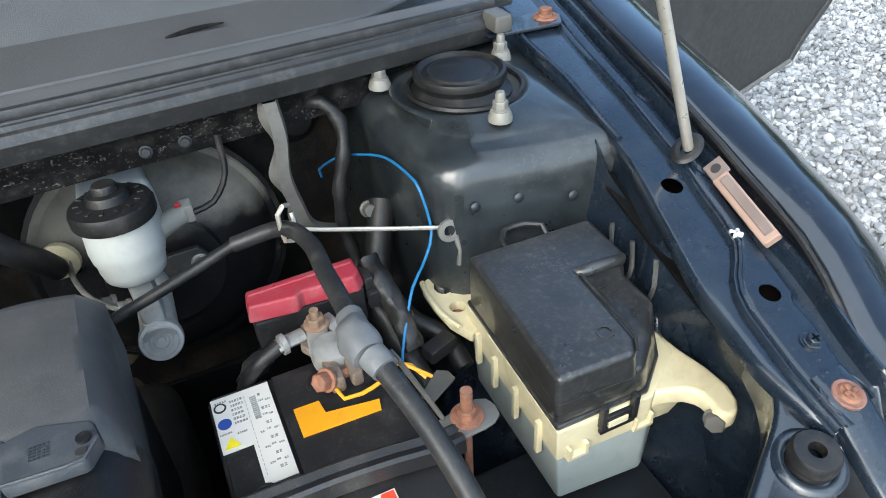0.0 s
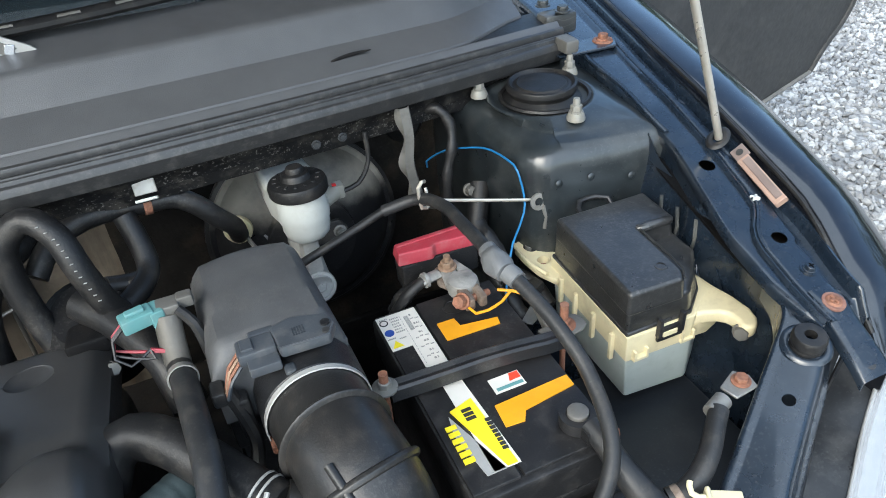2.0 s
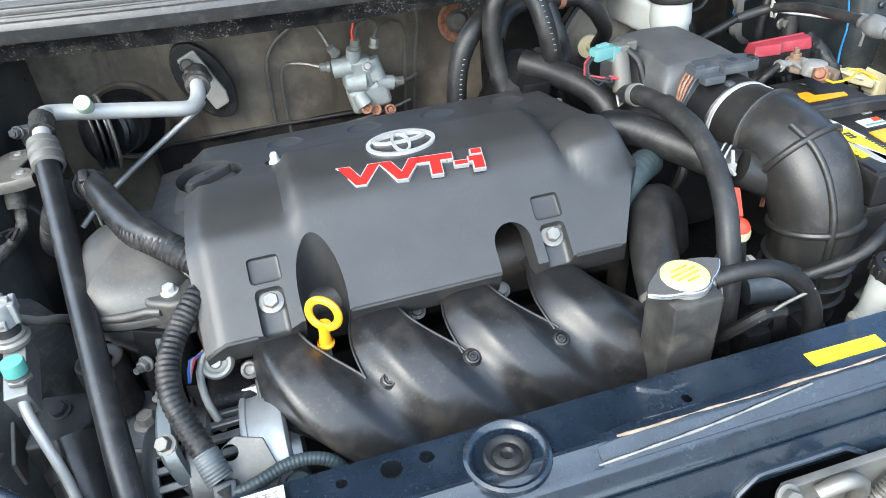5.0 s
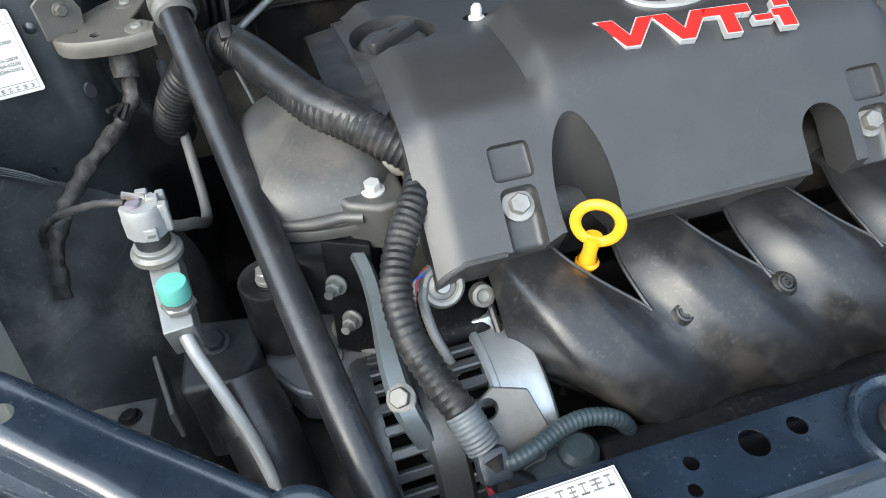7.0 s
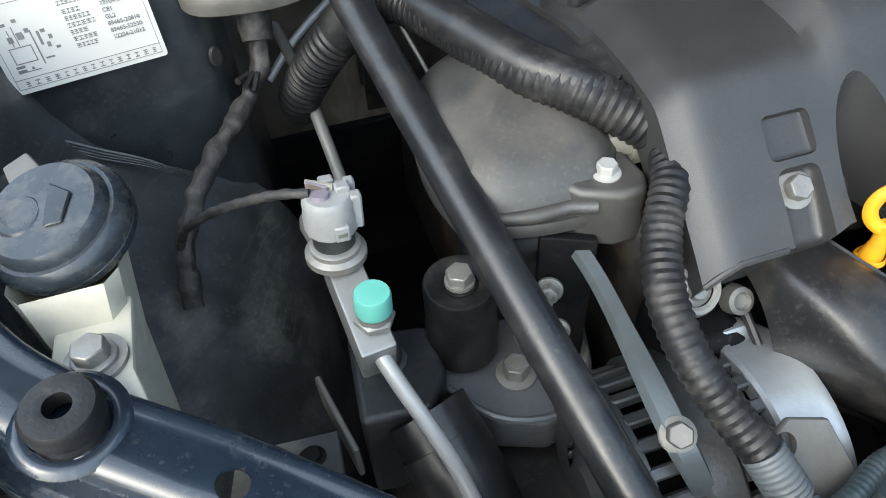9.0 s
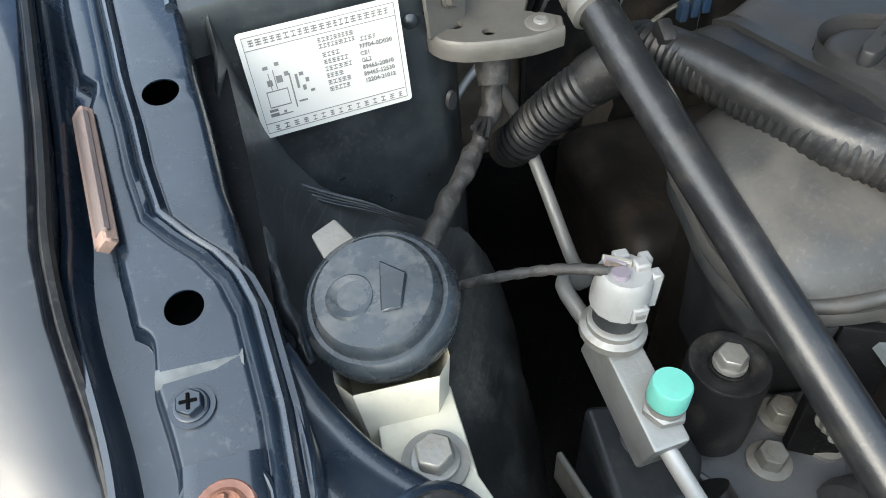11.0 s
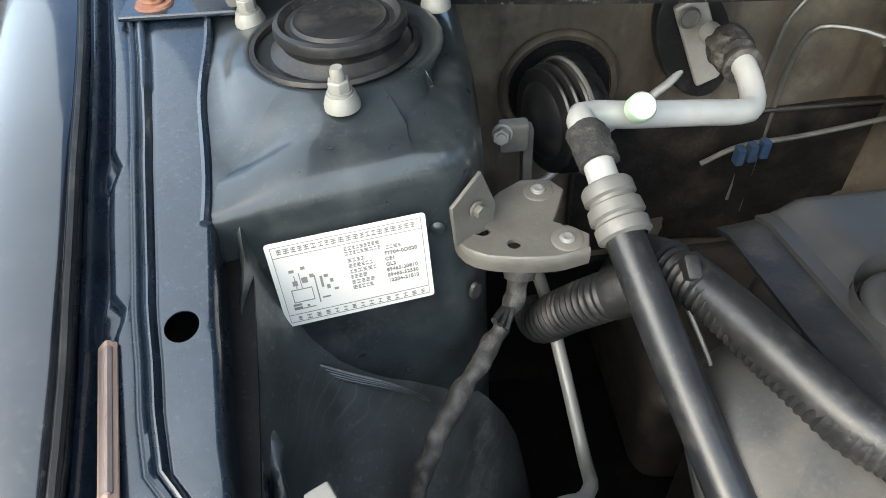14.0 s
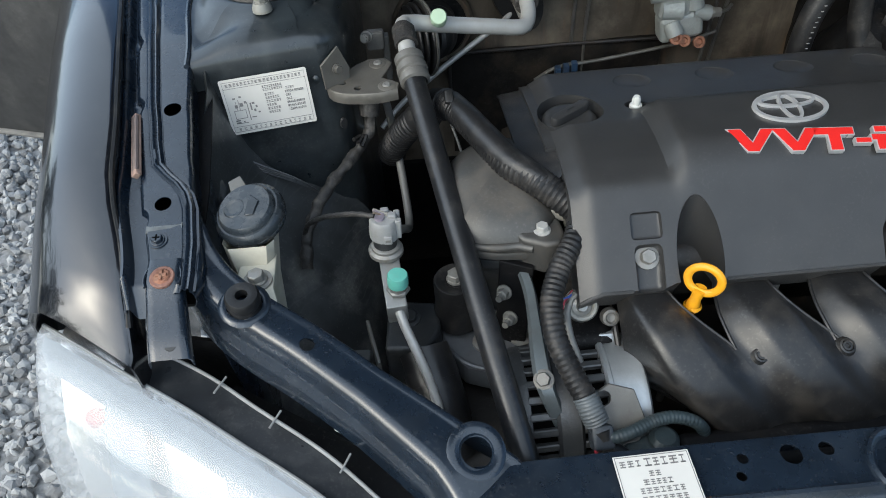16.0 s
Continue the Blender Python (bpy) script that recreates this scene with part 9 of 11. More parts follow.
def ac_block():
    t = thing("ac_pipe_block", (-0.52, 0.065, 0.80), "aluminium air conditioning pipe block with a sensor", "pipe block")
    X = plane_frame((-0.5205, 0.068, 0.852), (0.10, -1, -0.28), (-1, -0.1, 0))
    part("block", box((0, 0, -0.003), (0.070, 0.0205, 0.034), 0.0022, 2, X), M_BLOCK, t)
    s = part("sensor", join(lathe([(0.0155, 0.0), (0.0175, 0.002), (0.0175, 0.006), (0.0145, 0.008), (0.0145, 0.011), (0.012, 0.0125), (0, 0.0125)], aim((-0.5245, 0.091, 0.871), (0.06, 0.02, 1)), 26)), M_STEEL, t, "plated sensor base")
    part("sensor_ring", lathe([(0.0118, 0), (0.0118, 0.016), (0, 0.016)], aim((-0.524, 0.0915, 0.882), (0.06, 0.02, 1)), 24), M_CASEDARK, s)
    P = aim((-0.5235, 0.0920, 0.893), (0.06, 0.02, 1))
    plug = part("plug", lathe([(0.0125, 0), (0.0148, 0.002), (0.0148, 0.013), (0.0142, 0.014), (0.0142, 0.021), (0.0120, 0.024), (0, 0.024)], P, 14), M_PLUGGREY, t, "pale grey sensor plug")
    for size, place in (((0.006, 0.007, 0.022), (0.0138, -0.004, 0.013)), ((0.006, 0.007, 0.016), (0.0125, 0.006, 0.018)), ((0.0085, 0.0045, 0.010), (0.0035, -0.0140, 0.007)), ((0.008, 0.007, 0.006), (0.008, 0.001, 0.0245)), ((0.008, 0.006, 0.005), (0.001, 0.0095, 0.0245))):
        part("plug_lug", box((0, 0, 0), size, 0.0010, 1, P @ Matrix.Translation(place)), M_PLUGGREY, plug)
    part("plug_groove", box((0, 0, 0), (0.0016, 0.014, 0.008), 0.0004, 1, P @ Matrix.Translation((0.0040, 0.002, 0.0185))), M_CASEDARK, plug, "dark slot")
    part("wire_sleeve", tube([tuple(P @ Vector((-0.004, -0.003, 0.018))), tuple(P @ Vector((-0.004, -0.002, 0.0262)))], 0.0046, 12), M_WIREMAUVE, plug, "mauve wire seal")
    part("plug_window", box((0, 0, 0), (0.005, 0.001, 0.003), 0.0003, 1, P @ Matrix.Translation((0.0035, -0.0162, 0.007))), M_BRACKET, t)
    for k, c in enumerate((M_CLAMP, M_WIREMAUVE, M_CREAMGREY)):
        part("plug_wire", tube([tuple(P @ Vector((-0.004 + 0.003 * k, 0.002, 0.018))), tuple(P @ Vector((-0.003 + 0.003 * k, 0.003, 0.026))), tuple(P @ Vector((-0.010, 0.003 + 0.002 * k, 0.0285)))], 0.0015, 6), c, t)
    part("service_port", join(lathe([(0.0095, 0), (0.0115, 0.001), (0.0115, 0.004), (0.0085, 0.006), (0.0085, 0.009), (0, 0.009)], aim((-0.5145, 0.0475, 0.860), (0.06, 0.02, 1)), 6), lathe([(0.0095, 0.004), (0.0095, 0.008), (0, 0.008)], aim((-0.5145, 0.0475, 0.860), (0.06, 0.02, 1)), 20)), M_STEEL, t, "plated service port")
    part("port_cap", lathe([(0.0098, 0), (0.0102, 0.001), (0.0100, 0.0120), (0.0092, 0.0134), (0, 0.0138)], aim((-0.514, 0.048, 0.869), (0.06, 0.02, 1)), 28), M_PORTTEAL, t, "teal service port cap")
    part("pipe", tube([(-0.516, 0.036, 0.845), (-0.511, 0.022, 0.836), (-0.500, 0.000, 0.815), (-0.490, -0.020, 0.790), (-0.482, -0.045, 0.755), (-0.48, -0.06, 0.72)], 0.0048, 14), M_TUBE, t, "bright aluminium pipe")
    part("rear_pipe", tube([(-0.530, 0.104, 0.862), (-0.536, 0.125, 0.868), (-0.532, 0.140, 0.862), (-0.520, 0.146, 0.850), (-0.508, 0.160, 0.838), (-0.502, 0.195, 0.815), (-0.506, 0.25, 0.842), (-0.512, 0.30, 0.87), (-0.52, 0.36, 0.88)], 0.0048, 12), M_LINEPALE, t, "dull aluminium pipe")


def ac_hoses():
    t = thing("ac_suction_hose", (-0.46, 0.10, 0.70), "thick black air conditioning hose with crimped end", "hose")
    path = [(-0.482, 0.252, 0.974), (-0.470, 0.185, 0.943), (-0.455, 0.100, 0.908), (-0.437, 0.0, 0.866), (-0.422, -0.08, 0.831), (-0.412, -0.13, 0.80), (-0.405, -0.15, 0.74)]
    part("hose", tube(path, 0.0120, 22), M_ACHOSE, t)
    d = Vector((0.015, -0.08, -0.038))
    part("crimp", lathe([(0.0100, -0.006), (0.0145, -0.005), (0.0160, -0.003), (0.0160, 0.004), (0.0138, 0.0055), (0.0138, 0.0080), (0.0165, 0.0095), (0.0170, 0.0165), (0.0148, 0.0180), (0.0148, 0.0200), (0.0164, 0.0215), (0.0164, 0.0290), (0.0130, 0.031)], aim((-0.4845, 0.272, 0.982), d), 26), M_BRACKET, t, "dull crimped ferrule")
    part("pipe", tube([(-0.485, 0.276, 0.984), (-0.487, 0.300, 0.992), (-0.488, 0.322, 0.995), (-0.486, 0.338, 0.992), (-0.474, 0.345, 0.988), (-0.445, 0.352, 0.980), (-0.390, 0.368, 0.965), (-0.352, 0.380, 0.954), (-0.338, 0.390, 0.951), (-0.331, 0.410, 0.955), (-0.330, 0.440, 0.962), (-0.330, 0.50, 0.955)], 0.0095, 18), M_TUBE, t, "bright aluminium pipe")
    part("foam_sleeve", crumpled(tube([(-0.4856, 0.290, 0.9895), (-0.487, 0.302, 0.993), (-0.488, 0.316, 0.995)], 0.0128, 20, 0.003), 0.0018, 160), M_FOAM, t, "crumbling black foam sleeve")
    part("port", join(rod((-0.446, 0.352, 0.982), (-0.447, 0.342, 0.992), 0.007), lathe([(0.0078, 0), (0.0082, 0.004), (0, 0.004)], aim((-0.447, 0.342, 0.990), (0, -0.7, 0.7)), 18)), M_TUBE, t)
    part("port_cap", lathe([(0.0095, 0), (0.0098, 0.009), (0.0085, 0.011), (0, 0.0115)], aim((-0.4472, 0.3405, 0.992), (0, -0.7, 0.7)), 22), M_PORTCAP, t, "pale green port cap")
    part("union", join(hexhead(aim((-0.330, 0.432, 0.960), (0, 1, 0)), 0.0135, 0.016, 1.15), crumpled(lathe([(0.010, 0), (0.0155, 0.003), (0.0180, 0.010), (0.0175, 0.020), (0.0165, 0.028), (0.011, 0.031)], aim((-0.330, 0.442, 0.961), (0, 1, 0)), 34), 0.004, 130)), M_UNION, t, "corroded pipe union with old sealant")
    part("thin_pipe", tube([(-0.328, 0.534, 0.908), (-0.345, 0.522, 0.895), (-0.36, 0.517, 0.887), (-0.44, 0.489, 0.845), (-0.50, 0.465, 0.81), (-0.535, 0.44, 0.785)], 0.0042, 12), M_TUBE, t)
    e = thing("evaporator_flange", (-0.325, 0.52, 0.87), "grey pipe flange in a black oval firewall grommet", "flange")
    part("grommet", prism([(0.034 * math.cos(a) * 1.0, 0.062 * math.sin(a)) for a in span(0, 2 * math.pi, 30)[:-1]], -0.004, 0.012, 0.003, 2, aim((-0.328, 0.538, 0.930), (0, -1, 0.05)) @ Matrix.Rotation(radians(24), 4, "Z")), M_RUBBER, e)
    part("plate", prism([(-0.013, -0.046), (0.010, -0.046), (0.016, -0.03), (0.016, 0.042), (-0.013, 0.042)], 0.012, 0.020, 0.003, 2, aim((-0.328, 0.538, 0.935), (0, -1, 0.05)) @ Matrix.Rotation(radians(24), 4, "Z")), M_FLANGE, e, "dusty tan alloy plate")
    part("plate_eye", lathe([(0, 0.0), (0.007, 0.0), (0.0085, 0.002), (0.010, 0.0)], aim((-0.344, 0.514, 0.962), (0, -1, 0.05)), 20), M_BRACKET, e)
    c = thing("heater_bellows", (-0.47, 0.45, 0.80), "ribbed black bellows and pulley discs at the firewall", "bellows")
    A = aim((-0.4650, 0.462, 0.908), (-1, -0.34, 0.06))
    for d, r in ((0.0, 0.049), (0.0085, 0.0475), (0.0165, 0.045)):
        part("disc", lathe([(0, d + 0.0050), (r * 0.72, d + 0.0048), (r * 0.80, d + 0.0036), (r, d + 0.0030), (r + 0.0012, d + 0.0012), (r, d - 0.0008), (r * 0.85, d - 0.0012), (0, d - 0.0012)], A, 44), M_DRUM, c)
    part("front_dish", lathe([(0, 0.031), (0.012, 0.030), (0.026, 0.026), (0.034, 0.021), (0.036, 0.018)], A, 40), M_DRUM, c)
    part("shield", lathe([(0.049, -0.005), (0.0515, -0.003), (0.0515, -0.001), (0.049, 0.0)], A, 44), M_BRACKET, c, "thin bright plate edge")
    part("neck", tube([(-0.4640, 0.464, 0.907), (-0.4500, 0.485, 0.900), (-0.4480, 0.520, 0.895), (-0.448, 0.55, 0.89)], 0.034, 24, ribs=0.012, depth=0.004), M_RUBBER, c)
    part("wall_ring", lathe([(0.050, 0.002), (0.056, 0.006), (0.0585, 0.004), (0.060, 0.0)], aim((-0.4480, 0.5440, 0.8850), (0, -1, 0.05)), 44), M_WALL, c)
    # flat near-black disc whose colour stands for the shade in a wall opening
    part("wall_recess", lathe([(0, 0.0), (0.050, 0.0), (0.051, 0.003)], aim((-0.4480, 0.5430, 0.8850), (0, -1, 0.05)), 40), M_DARK, c)
    part("bracket_lug", join(box((-0.524, 0.372, 0.958), (0.022, 0.012, 0.024), 0.003), box((-0.512, 0.380, 0.930), (0.008, 0.012, 0.060), 0.002), hexhead(aim((-0.533, 0.364, 0.966), (-0.3, -1, 0.3)), 0.0065, 0.010, 1.2), rod((-0.5335, 0.362, 0.967), (-0.536, 0.352, 0.970), 0.0035, 10)), M_BRACKET, c)
    b = thing("hose_bracket", (-0.53, 0.272, 0.93), "dusty grey stamped bracket holding the hose", "bracket")
    R = Matrix.Translation((-0.537, 0.275, 0.9600)) @ Matrix.Rotation(radians(4), 4, "X") @ Matrix.Rotation(radians(-3), 4, "Y") @ Matrix.Translation((0.537, -0.275, 0))
    pts = [(-0.576, 0.288), (-0.578, 0.272), (-0.572, 0.259), (-0.560, 0.251), (-0.542, 0.246), (-0.520, 0.243), (-0.500, 0.246), (-0.497, 0.258), (-0.506, 0.266), (-0.516, 0.272), (-0.510, 0.284), (-0.504, 0.298), (-0.512, 0.310), (-0.530, 0.312), (-0.545, 0.304), (-0.556, 0.294), (-0.566, 0.290)]
    pl = part("plate", prism(pts, 0.0, 0.003, 0.0008, 1, R), M_BRACKETTAN, b)
    cut(pl, *[lathe([(0, -0.02), (r, -0.02), (r, 0.02), (0, 0.02)], R @ Matrix.Translation((x, y, 0)) @ Matrix.Rotation(radians(-25), 4, "Z"), 18, q) for x, y, r, q in ((-0.5610, 0.2720, 0.0060, 0.7), (-0.5430, 0.2575, 0.0042, 0.9), (-0.5085, 0.2720, 0.0040, 1.4))])
    rim = [tuple(R @ Vector((x, y, 0))) for x, y in ((-0.5765, 0.288), (-0.5785, 0.272), (-0.5725, 0.2585), (-0.5605, 0.2505), (-0.542, 0.2455), (-0.520, 0.2425), (-0.4995, 0.2455))]
    part("rim", shell([[Vector(p) + Vector((0, 0.0015, 0.0032)), Vector(p) + Vector((0, 0, 0.0016)), Vector(p) + Vector((0, -0.0008, -0.003)), Vector(p) + Vector((0, 0.0004, -0.0095))] for p in spline(rim, 0.005)], 0.0012), M_BRACKETTAN, b)
    tab = part("tower_tab", prism([(-0.017, -0.022), (0.013, -0.024), (0.017, -0.008), (0.008, 0.020), (-0.017, 0.006)], 0, 0.003, 0.0008, 1, aim((-0.5665, 0.2760, 0.981), (0.55, -0.83, 0.12))), M_BRACKETTAN, b)
    part("tab_nut", hexhead(aim((-0.5635, 0.2720, 0.979), (0.55, -0.83, 0.12)), 0.0048, 0.006, 1.2), M_BRACKETTAN, tab)
    for x, y in ((-0.5205, 0.3000), (-0.5110, 0.2560)):
        w = part("pressed_seat", lathe([(0.0, 0.0012), (0.0085, 0.0010), (0.0100, 0.0)], R @ Matrix.Translation((x, y, 0.003)), 22), M_BRACKETTAN, b)
        part("screw", lathe([(0, 0.0022), (0.0016, 0.0022), (0.0030, 0.0026), (0.0046, 0.0018), (0.0050, 0.0008)], R @ Matrix.Translation((x, y, 0.003)), 16), M_SCREW, w, "zinc cross-head screw")


def conduits():
    t = thing("wiring_conduit", (-0.40, 0.15, 0.80), "thick ribbed black wiring conduit over the engine side", "conduit", "conduits")
    part("conduit", tube([(-0.452, 0.252, 0.938), (-0.441, 0.225, 0.946), (-0.420, 0.180, 0.944), (-0.398, 0.134, 0.938), (-0.378, 0.112, 0.935), (-0.356, 0.094, 0.926), (-0.335, 0.080, 0.914)], 0.0150, 20, ribs=0.0050, depth=0.0014), M_CONDUIT, t)
    part("tape_wrap", tube([(-0.4440, 0.236, 0.9455), (-0.4300, 0.202, 0.9485), (-0.4140, 0.166, 0.9465), (-0.3950, 0.132, 0.9410), (-0.3770, 0.112, 0.9380), (-0.3560, 0.095, 0.9290), (-0.3380, 0.083, 0.9180)], 0.0143, 20, taper=lambda q: 1.0 - 0.25 * ease(0.55, 1.0, q)), M_TAPED, t, "smooth black tape wrap")
    part("torn_tape", join(tube([(-0.458, 0.262, 0.930), (-0.448, 0.242, 0.941)], 0.018, 12), box((-0.446, 0.226, 0.958), (0.010, 0.016, 0.014), 0.003, 2, Matrix.Rotation(0.5, 4, "X"))), M_RUBBER, t, "torn black tape")
    part("thin_wire", tube([(-0.446, 0.215, 0.935), (-0.438, 0.190, 0.915), (-0.432, 0.165, 0.895)], 0.0015, 6), M_BRACKET, t)
    u = thing("wiring_conduit", (-0.37, -0.02, 0.76), "ribbed black wiring conduit down to the alternator", "conduit", "conduits")
    part("conduit", tube([(-0.340, 0.062, 0.912), (-0.348, 0.044, 0.908), (-0.364, 0.022, 0.898), (-0.376, -0.006, 0.886), (-0.377, -0.034, 0.872), (-0.368, -0.058, 0.855), (-0.357, -0.080, 0.840)], 0.0108, 18, ribs=0.0052, depth=0.0010), M_CONDUIT, u)
    part("grey_tape", tube([(-0.358, -0.078, 0.842), (-0.354, -0.088, 0.834), (-0.350, -0.096, 0.826)], 0.0114, 16, ribs=0.003, depth=0.0006), M_CARDBOX, u, "grey wrapped tape")
    part("loom_plug", box((-0.347, -0.104, 0.816), (0.020, 0.022, 0.020), 0.004, 2, Matrix.Rotation(radians(35), 4, "X")), M_BLUEGREY, u, "dark wiring plug")
    part("tail", tube([(-0.348, -0.100, 0.822), (-0.342, -0.112, 0.808), (-0.330, -0.118, 0.800)], 0.010, 12), M_RUBBER, u)
    part("branch", tube([(-0.346, -0.104, 0.818), (-0.336, -0.108, 0.820), (-0.320, -0.105, 0.822), (-0.300, -0.0970, 0.822), (-0.282, -0.0945, 0.821), (-0.266, -0.0970, 0.817), (-0.256, -0.1000, 0.808), (-0.252, -0.101, 0.79), (-0.252, -0.102, 0.74)], 0.0060, 14, ribs=0.0035, depth=0.0005), M_BRANCH, u, "blue grey branch conduit")
    part("red_wire", tube([(-0.352, -0.105, 0.815), (-0.350, -0.118, 0.795), (-0.345, -0.125, 0.76)], 0.003, 8), M_RED, u, "red wire")
    c = thing("wiring_conduit", (-0.51, 0.27, 0.80), "ribbed black conduit curving behind the hose", "conduit", "conduits")
    part("conduit", tube([(-0.472, 0.236, 0.936), (-0.490, 0.247, 0.915), (-0.505, 0.262, 0.888), (-0.516, 0.276, 0.862), (-0.516, 0.30, 0.84)], 0.0165, 20, ribs=0.0055, depth=0.0015), M_CONDUIT, c)
    part("tape_end", tube([(-0.466, 0.232, 0.940), (-0.474, 0.237, 0.934), (-0.482, 0.242, 0.925)], 0.0172, 16), M_RUBBER, c, "black tape wrap")
    h = thing("wiring_harness", (-0.58, 0.18, 0.76), "tape-wrapped black wiring harness down the wheel arch", "wiring harness")
    part("loom", crumpled(tube([(-0.536, 0.285, 0.935), (-0.536, 0.274, 0.905), (-0.546, 0.262, 0.888), (-0.565, 0.238, 0.878), (-0.588, 0.212, 0.866), (-0.605, 0.190, 0.850), (-0.617, 0.172, 0.83), (-0.622, 0.15, 0.80)], 0.0066, 14, 0.002, taper=lambda q: 1 + 0.05 * math.sin(57 * q) * math.sin(23 * q)), 0.0026, 110), M_TAPE, h)
    part("tie", join(*[tube([(-0.548 + 0.003 * k, 0.262, 0.897), (-0.556 + 0.004 * k, 0.250, 0.900 - 0.005 * k)], 0.0025, 6) for k in range(3)]), M_RUBBER, h)
    part("branch", tube([(-0.531, 0.094, 0.918), (-0.545, 0.100, 0.917), (-0.562, 0.110, 0.910), (-0.585, 0.122, 0.898), (-0.605, 0.140, 0.875), (-0.615, 0.155, 0.85)], 0.0028, 10, 0.003, taper=lambda q: 1 + 0.12 * math.sin(80 * q)), M_TAPE, h)
    part("cloth_wrap", tube([(-0.531, 0.300, 0.945), (-0.534, 0.282, 0.930), (-0.536, 0.272, 0.915)], 0.0105, 14, taper=lambda q: 1 + 0.15 * math.sin(25 * q)), M_TAPE, h)


def engine_side():
    t = thing("timing_cover", (-0.40, 0.13, 0.72), "dusty grey cast timing cover with a bolted ear", "timing cover")
    plan = spline([(-0.452, 0.078, 0), (-0.430, 0.066, 0), (-0.398, 0.061, 0), (-0.366, 0.064, 0), (-0.352, 0.090, 0), (-0.346, 0.140, 0), (-0.356, 0.196, 0), (-0.405, 0.214, 0), (-0.448, 0.186, 0), (-0.462, 0.128, 0), (-0.452, 0.078, 0)], 0.006)
    mid = Vector((-0.402, 0.138, 0))

    def level(z, inset, tilt=0.20):
        ring = []
        for p in plan:
            d = mid - p
            q = p + d.normalized() * min(inset, d.length * 0.98)
            ring.append((q.x, q.y, z + tilt * (q.y - 0.066) * ease(0.20, 0.10, q.y) + 0.012 * ease(0.10, 0.16, q.y)))
        return ring

    top = [level(0.8850, 0.0), level(0.8900, 0.0005), level(0.8985, 0.004), level(0.9060, 0.010), level(0.9115, 0.019), level(0.9150, 0.031), level(0.9175, 0.048), level(0.918, 0.2)]
    part("hump", sheet(top), M_GREYMETAL, t, angle=70)
    part("lip", sheet([level(0.8855, 0.010), level(0.8870, -0.0022), level(0.8840, -0.0036), level(0.8790, -0.0030), level(0.8785, 0.010)]), M_GREYMETAL, t)
    part("seam", sheet([level(0.8788, 0.004), level(0.8765, 0.0005), level(0.8745, 0.004)]), M_DARK, t, "dark gasket seam")
    part("lower_case", sheet([level(0.8748, 0.010), level(0.8748, -0.001), level(0.866, -0.001), level(0.856, 0.004), level(0.842, 0.013), level(0.815, 0.024), level(0.74, 0.030)]), M_CASEDARK, t)
    # ear that carries the bright bolt
    ear = part("ear", prism([(-0.400, 0.072), (-0.392, 0.060), (-0.372, 0.050), (-0.356, 0.050), (-0.350, 0.062), (-0.352, 0.086), (-0.372, 0.092)], 0.862, 0.9030, 0.005, 3), M_GREYMETAL, t)
    part("bolt", hexhead(Matrix.Translation((-0.3720, 0.0690, 0.9025)), 0.0062, 0.008, 1.35), M_TUBE, ear, "bright flange bolt")
    part("ear_rib", tube([(-0.438, 0.070, 0.889), (-0.415, 0.0625, 0.891), (-0.396, 0.0625, 0.8915), (-0.382, 0.056, 0.8925)], 0.0042, 10), M_GREYMETAL, t)
    part("pale_plug", join(box((-0.352, 0.096, 0.903), (0.030, 0.018, 0.015), 0.003, 2, Matrix.Rotation(radians(-12), 4, "Z")), box((-0.341, 0.090, 0.900), (0.012, 0.014, 0.020), 0.002), box((-0.364, 0.100, 0.908), (0.008, 0.012, 0.010), 0.002)), M_CREAMGREY, t, "pale wiring plug")
    # plate in near-black, so the shaded space beside the strap is painted dark
    part("side_web", prism([(-0.020, -0.05), (0.012, -0.06), (0.016, 0.05), (-0.018, 0.055)], -0.004, 0.004, 0.002, 2, aim((-0.398, 0.052, 0.822), (-0.3, -1, 0.12))), M_DARK, t)
    for p, d in (((-0.410, 0.050, 0.842), (-0.6, -1, 0.3)), ((-0.404, 0.046, 0.806), (-0.6, -1, 0.3))):
        part("side_bolt", join(hexhead(aim(p, d), 0.0062, 0.009, 1.3), rod(p, tuple(Vector(p) + Vector(d).normalized() * 0.016), 0.0034, 10)), M_STEEL, t, "plated side bolt")
    # mount
    m = thing("engine_mount", (-0.44, 0.06, 0.70), "engine mount with rubber bush and bolted grey bracket", "engine mount")
    part("bush", lathe([(0.0235, -0.060), (0.0238, -0.034), (0.0230, -0.030), (0.0230, 0.001), (0.0220, 0.003), (0.0200, 0.0034), (0.0165, 0.0020), (0.0125, 0.0006), (0.0, -0.002)], Matrix.Translation((-0.4570, 0.0765, 0.836)), 36), M_RUBBER, m)
    part("bush_core", lathe([(0.0112, -0.002), (0.0112, 0.001), (0.0105, 0.0018), (0, 0.0018)], Matrix.Translation((-0.4570, 0.0765, 0.8365)), 26), M_DARK, m)
    part("bush_bolt", hexhead(Matrix.Translation((-0.4570, 0.0765, 0.8380)), 0.0088, 0.010, 1.08), M_STEEL, m)
    part("bracket", prism([(-0.478, 0.056), (-0.474, 0.094), (-0.440, 0.098), (-0.400, 0.090), (-0.376, 0.086), (-0.370, 0.070), (-0.382, 0.030), (-0.400, 0.012), (-0.425, 0.006), (-0.455, 0.018)], 0.735, 0.768, 0.004, 3), M_MOUNTPALE, m)
